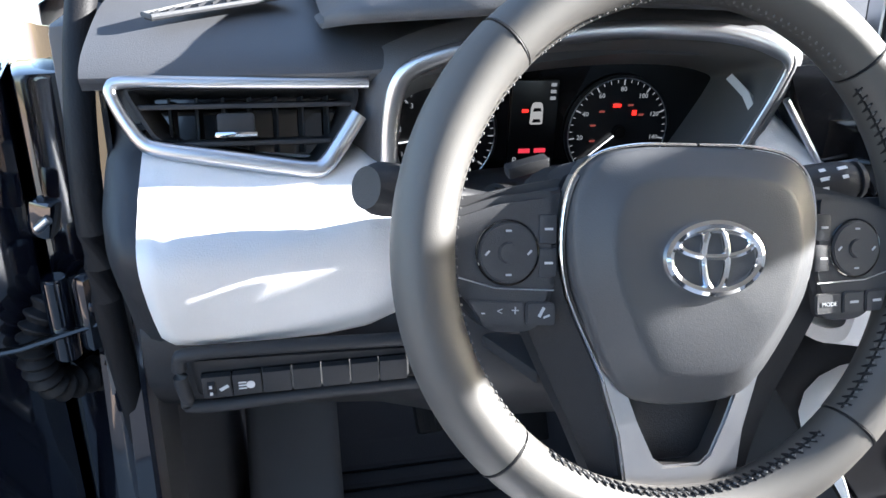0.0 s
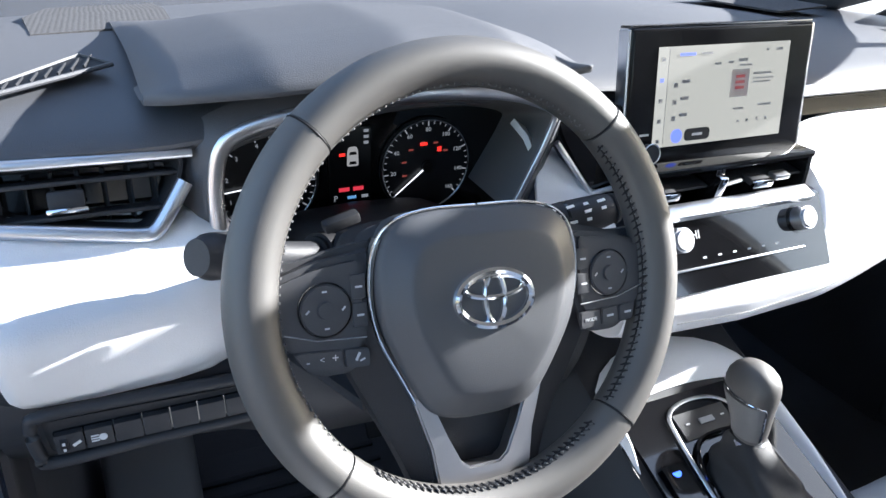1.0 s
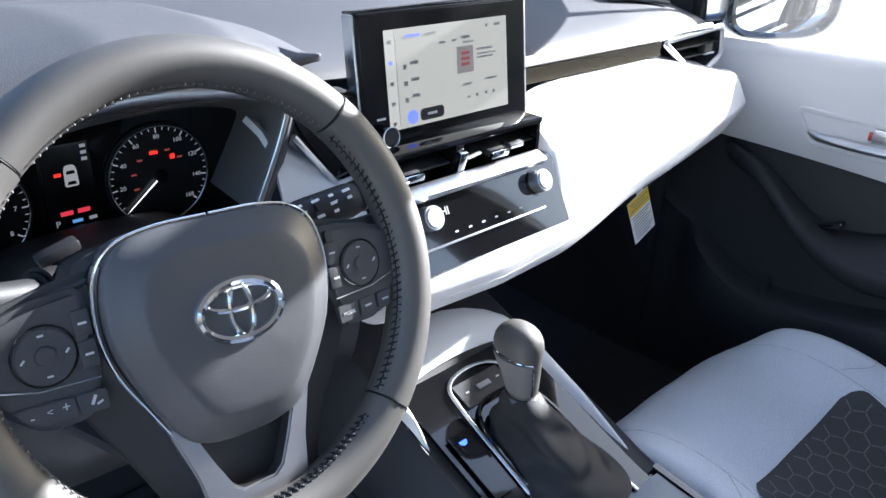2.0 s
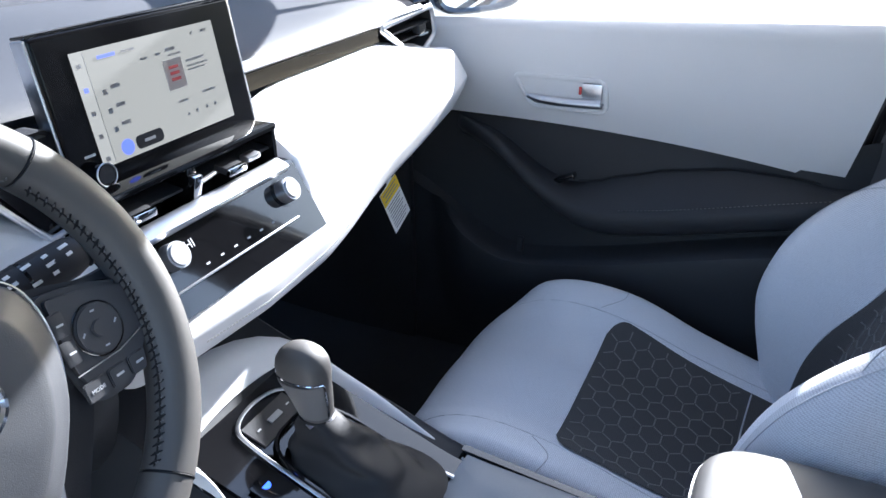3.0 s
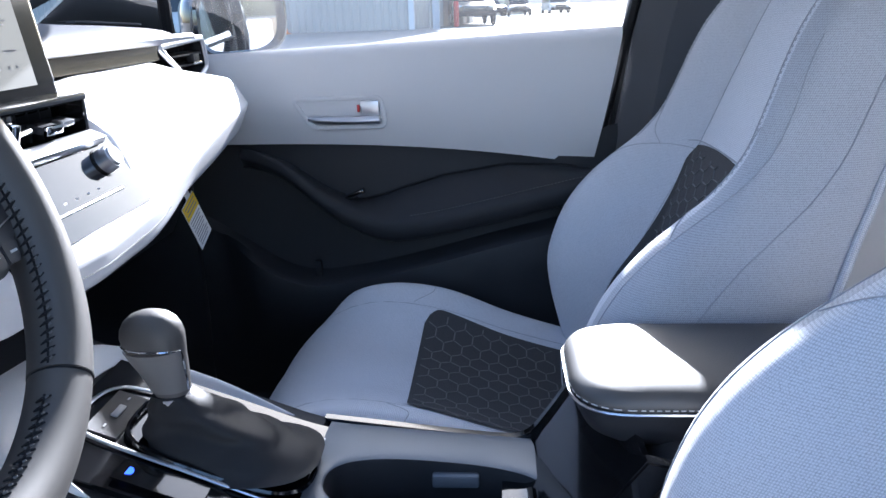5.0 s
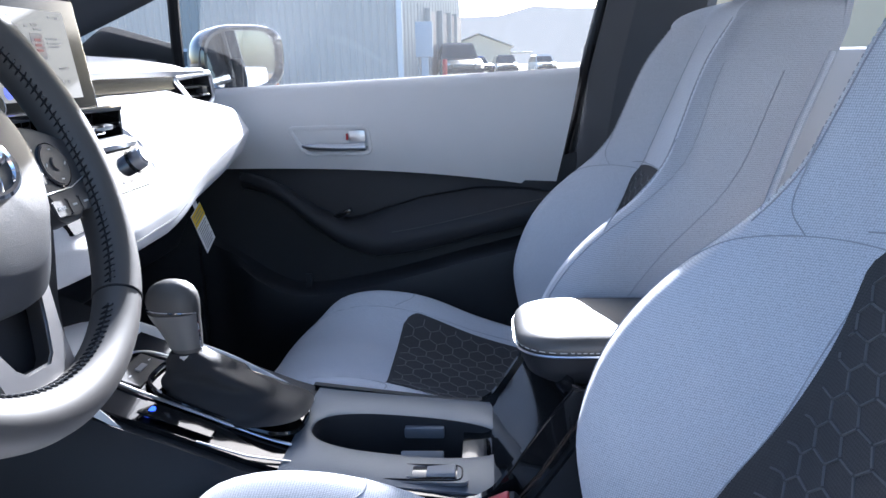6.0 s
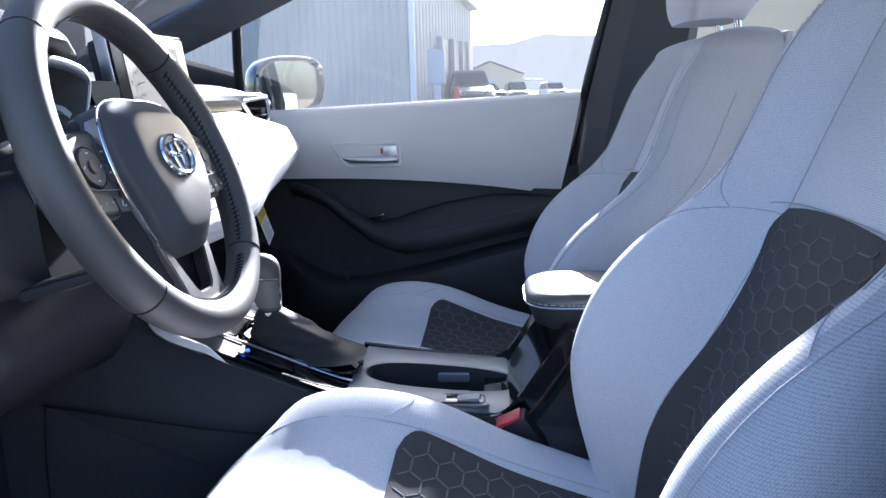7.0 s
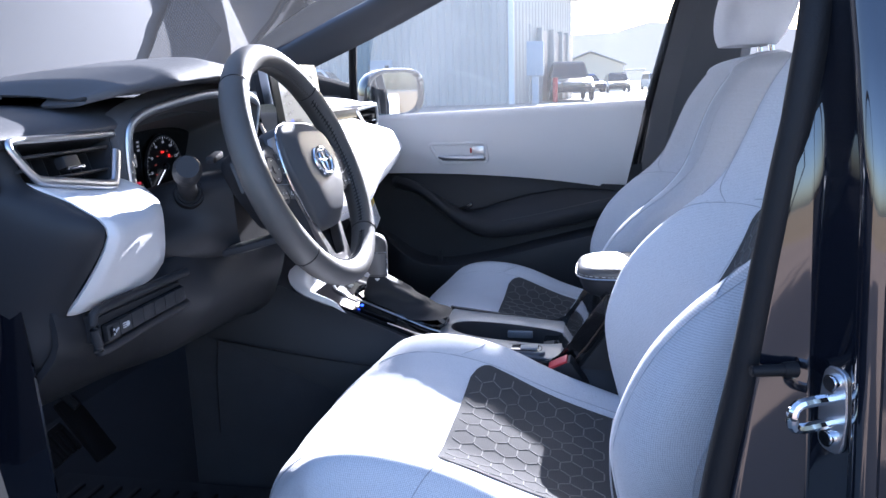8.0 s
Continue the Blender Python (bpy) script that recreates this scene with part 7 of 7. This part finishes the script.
# ---- pedals ----
ped = thing("brake_pedal", "ribbed black rubber brake pedal on a steel arm", "pedal")
part("pad", block((-0.365, 0.47, 0.395), (0.085, 0.018, 0.055), 0.006, turn=(-38, 0, 8)), M_RUBBER, ped)
for k in range(5):
    part("rib", block((-0.393 + 0.014 * k, 0.459, 0.398), (0.007, 0.006, 0.045), 0.002, turn=(-38, 0, 8)), M_RUBBER, ped)
part("arm", sweep([(-0.36, 0.485, 0.405), (-0.36, 0.56, 0.46), (-0.36, 0.60, 0.58)], 0.009, 8), M_SATIN, ped)
ped = thing("accelerator_pedal", "black accelerator pedal hinged at the floor", "pedal")
part("pad", block((-0.225, 0.52, 0.36), (0.05, 0.014, 0.13), 0.006, turn=(-36, 0, 0)), M_RUBBER, ped)
part("arm", sweep([(-0.225, 0.53, 0.40), (-0.225, 0.62, 0.47), (-0.225, 0.66, 0.56)], 0.008, 8), M_DARK, ped)
# side trim that curves from the door opening into the footwell
line = smooth_line([(-0.712, 0.330, 0), (-0.694, 0.352, 0), (-0.668, 0.395, 0), (-0.650, 0.47, 0), (-0.640, 0.58, 0), (-0.636, 0.75, 0)], 24)
bm = sheet([[(p.x - 0.010 * math.sin(math.pi * k / 10), p.y + 0.030 * k / 10, 0.24 + 0.345 * k / 10) for p in line] for k in range(11)])
tagged(part("cowl_trim", thicken(bm, 0.005), M_KICK), "grey plastic side trim of the driver's footwell", "trim", kind="structure")
rest = thing("foot_rest", "grey carpeted foot rest at the side of the footwell", "foot rest")
part("pad", block((-0.565, 0.530, 0.345), (0.125, 0.035, 0.250), 0.016, turn=(-38, 0, 0), segments=3), M_KICK, rest)
part("base", block((-0.565, 0.595, 0.300), (0.115, 0.100, 0.140), 0.012), M_CARPET, rest)
mat = thing("floor_mat", "black rubber-backed floor mat in the driver's footwell", "floor mat")
part("mat", block((-0.39, 0.30, 0.235), (0.42, 0.62, 0.014), 0.006, turn=(0, 0, 0)), M_CARPET, mat)
for k in range(14):
    part("mat_rib", block((-0.39, 0.05 + 0.038 * k, 0.244), (0.34, 0.010, 0.006), 0.002), M_RUBBER, mat)

# ---- driver's door opening ----
zs = [0.24 + 0.08 * k for k in range(13)] + [1.26]
JAMB = [(-0.690, -0.550, -0.14), (-0.700, -0.528, -0.14), (-0.720, -0.517, -0.14), (-0.7385, -0.5172, -0.10), (-0.7400, -0.5200, -0.10), (-0.7408, -0.5215, -0.09), (-0.7440, -0.5390, 0.05), (-0.7446, -0.5410, 0.05), (-0.7465, -0.5440, 0.04), (-0.750, -0.5465, 0.02), (-0.758, -0.548, 0.0), (-0.782, -0.5595, 0.045), (-0.786, -0.5590, 0.045), (-0.792, -0.5605, 0.045), (-0.7965, -0.5650, 0.045), (-0.7975, -0.571, 0.045), (-0.796, -0.577, 0.045), (-0.799, -0.5835, 0.045), (-0.808, -0.588, 0.045), (-0.816, -0.590, 0.045), (-0.823, -0.600, 0.045), (-0.826, -0.65, 0.045), (-0.82, -1.5, 0.045)]
def jamb_wall(plan, zs, lean_x):
    return sheet([[(x + lean_x * max(0, z - 0.90), y + m * (z - 0.83), z) for x, y, m in plan] for z in zs])
tagged(part("pillar_centre_left", thicken(jamb_wall(JAMB, zs, 0.36), 0.004), M_PAINT), "glossy black painted door jamb with stepped edges", "pillar", kind="structure")
seal = thing("door_seal", "black rubber seal round the driver's door opening", "seal")
part("rear_run", sweep(smooth_line([(-0.73, -0.455, 0.26), (-0.73, -0.468, 0.45), (-0.73, -0.483, 0.602), (-0.73, -0.501, 0.715), (-0.73, -0.513, 0.801), (-0.73, -0.5215, 0.864), (-0.727, -0.531, 0.928), (-0.715, -0.540, 0.997), (-0.67, -0.556, 1.12), (-0.62, -0.572, 1.25)], 40), 0.0125, 10), M_RUBBER, seal)
part("front_run", sweep(smooth_line([(-0.712, 0.30, 0.24), (-0.712, 0.315, 0.40), (-0.712, 0.285, 0.56), (-0.715, 0.255, 0.70), (-0.718, 0.262, 0.82), (-0.715, 0.32, 0.93), (-0.70, 0.42, 1.02)], 26), 0.012, 10), M_RUBBER, seal)
part("sill_run", sweep([(-0.73, -0.455, 0.26), (-0.73, -0.1, 0.25), (-0.712, 0.30, 0.24)], 0.012, 8), M_RUBBER, seal)
part("inner_trim", thicken(sheet([[(-0.712, -0.499 - 0.14 * (z - 0.6), z), (-0.66, -0.530 - 0.14 * (z - 0.6), z), (-0.64, -0.62 - 0.14 * (z - 0.6), z)] for z in [0.25 + 0.1 * k for k in range(9)]]), 0.006), material("beige_pillar_trim", (0.33, 0.29, 0.22), 0.7, grain=0.2, stain=0.08), seal)
tagged(part("sill", block((-0.755, -0.15, 0.225), (0.12, 1.1, 0.06), 0.02), M_PAINT), "glossy black door sill", "sill", kind="structure")
stk = thing("door_striker", "bright steel door striker bolted to the black jamb", "door striker")
stk.matrix_world = pose(-0.7715, -0.5585, 0.700, 0, 0, -60)
part("plate", plate(rounded([(-0.012, -0.034), (0.012, -0.034), (0.014, 0.0), (0.010, 0.034), (-0.010, 0.034), (-0.014, 0.0)], 0.012), "x", -0.003, 0.004, 0.001), M_SATIN, stk)
for z in (-0.022, 0.022):
    part("bolt", rod((-0.002, 0, z), (-0.008, 0, z), 0.0075, 0.0065, 12, bevel=0.001), M_CHROME, stk)
part("loop", sweep(smooth_line([(-0.002, 0.0, -0.0095), (-0.034, 0.0, -0.0095), (-0.040, 0.0, 0.0), (-0.034, 0.0, 0.0095), (-0.002, 0.0, 0.0095)], 20), 0.0042, 8), M_CHROME, stk)
stop = thing("rubber_stop", "small black rubber door stop on the jamb", "door stop")
part("stem", rod((-0.750, -0.530, 0.722), (-0.757, -0.500, 0.722), 0.0050, 0.0044, 14, bevel=0.001), M_RUBBER, stop)
part("base", rod((-0.748, -0.536, 0.722), (-0.751, -0.524, 0.722), 0.0066, 0.0058, 14, bevel=0.001), M_RUBBER, stop)
# front jamb with check strap, grommet and hinge
plan = [(-0.690, 0.200), (-0.700, 0.262), (-0.716, 0.270), (-0.724, 0.300), (-0.728, 0.335), (-0.742, 0.348), (-0.752, 0.352), (-0.762, 0.400), (-0.780, 0.412), (-0.800, 0.440), (-0.815, 0.56), (-0.81, 1.3)]
rows = []
for z in [0.24 + 0.06 * k for k in range(12)]:
    rows.append([(x, y + 0.16 * (z - 0.6) * (1 if y > 0.25 else 0.3), z) for x, y in plan])
tagged(part("jamb_front_left", thicken(sheet(rows), 0.004), M_PAINT), "glossy black front door jamb", "pillar", kind="structure")
foot = rounded([(-0.800, 0.30), (-0.822, 0.78), (-0.786, 0.850), (-0.752, 0.900), (-0.716, 1.000), (-0.670, 1.000), (-0.680, 0.30)], 0.02)
tagged(part("pillar_foot_left", plate(foot, "y", 0.47, 0.10, 0.012, segments=3), M_PAINT), "glossy black painted foot of the windscreen pillar", "pillar", kind="structure")
hng = thing("check_strap_hinge", "black painted door hinge and check strap on the front jamb", "hinge")
part("leaf", block((-0.738, 0.328, 0.668), (0.016, 0.045, 0.075), 0.006, turn=(0, 0, -35)), M_PAINT, hng)
part("knuckle", rod((-0.772, 0.325, 0.618), (-0.772, 0.325, 0.702), 0.012, n=16, bevel=0.002), M_PAINT, hng)
part("bolt", sweep([(-0.716 + 0.0095 * math.cos(a), 0.304, 0.665 + 0.0095 * math.sin(a)) for a in [2 * math.pi * k / 24 for k in range(24)]], 0.0030, 8, closed=True), M_CHROME, hng, "bright ring-headed bolt")
part("bolt_core", rod((-0.716, 0.330, 0.660), (-0.716, 0.303, 0.665), 0.0055, 0.0045, 6, bevel=0.001), M_SATIN, hng)
part("bolt_plate", block((-0.722, 0.322, 0.662), (0.040, 0.006, 0.052), 0.006, turn=(-10, 0, -18)), M_PAINT, hng)
part("bolt", rod((-0.735, 0.318, 0.672), (-0.735, 0.306, 0.674), 0.0055, 0.0048, 6, bevel=0.001), M_SATIN, hng)
part("strap", sweep([(-0.724, 0.318, 0.660), (-0.748, 0.312, 0.656), (-0.806, 0.310, 0.640), (-0.850, 0.312, 0.632)], 0.0052, 8, flat=0.6), M_PIANO, hng)
part("upper_catch", block((-0.771, 0.330, 0.758), (0.022, 0.020, 0.034), 0.005, turn=(0, 12, -20)), M_PAINT, hng)
part("catch_pin", rod((-0.776, 0.318, 0.752), (-0.764, 0.316, 0.762), 0.0042, n=10, bevel=0.001), M_SATIN, hng)
grm = thing("cable_boot", "ribbed black rubber cable boot between door and jamb", "cable boot")
line = smooth_line([(-0.755, 0.385, 0.655), (-0.780, 0.350, 0.668), (-0.797, 0.334, 0.645), (-0.802, 0.332, 0.610), (-0.792, 0.345, 0.575), (-0.765, 0.380, 0.560)], 112)
part("bellows", sweep(line, lambda u: 0.0145 + 0.0030 * math.sin(2 * math.pi * 16 * u), 16), M_RUBBER, grm)
for p in (line[0], line[-1]):
    part("collar", rod(p + Vector((0.004, 0.008, 0)), p - Vector((0.004, 0.006, 0)), 0.020, 0.018, 18, bevel=0.003), M_RUBBER, grm)
# the driver's own door, swung wide open
ddoor = thing("driver_door", "driver's door standing wide open on its hinges", "car door")
ddoor.matrix_world = pose(-0.785, 0.405, 0, 0, 0, 15)
rows = []
for k in range(9):
    z = 0.27 + 0.075 * k
    rows.append([(-0.01, 0.055, z), (-0.02, -0.035, z), (-0.10, -0.06, z), (-0.95, -0.065, z), (-1.02, -0.03, z), (-1.02, 0.05, z), (-0.5, 0.085, z)])
part("door_shell", sheet(rows, close_v=True, cap=True), M_PAINT, ddoor)
part("hinge_face", block((0.018, 0.02, 0.57), (0.06, 0.07, 0.60), 0.008), M_PAINT, ddoor)
part("inner_panel", block((-0.52, -0.072, 0.66), (0.84, 0.02, 0.36), 0.01), M_DARK, ddoor)
part("window_frame", sweep(smooth_line([(-0.03, 0.02, 0.86), (-0.18, 0.0, 1.02), (-0.45, -0.04, 1.22), (-0.80, -0.06, 1.27), (-0.98, -0.03, 1.10), (-1.0, 0.0, 0.87)], 30), 0.018, 8), M_DARK, ddoor)
for s in (-1, 1):
    tagged(part("kick_panel", block((s * 0.700, 0.72, 0.49), (0.02, 0.90, 0.58), 0.004), M_KICK if s < 0 else M_DARK), "dark kick panel at the footwell side", "trim", kind="structure")
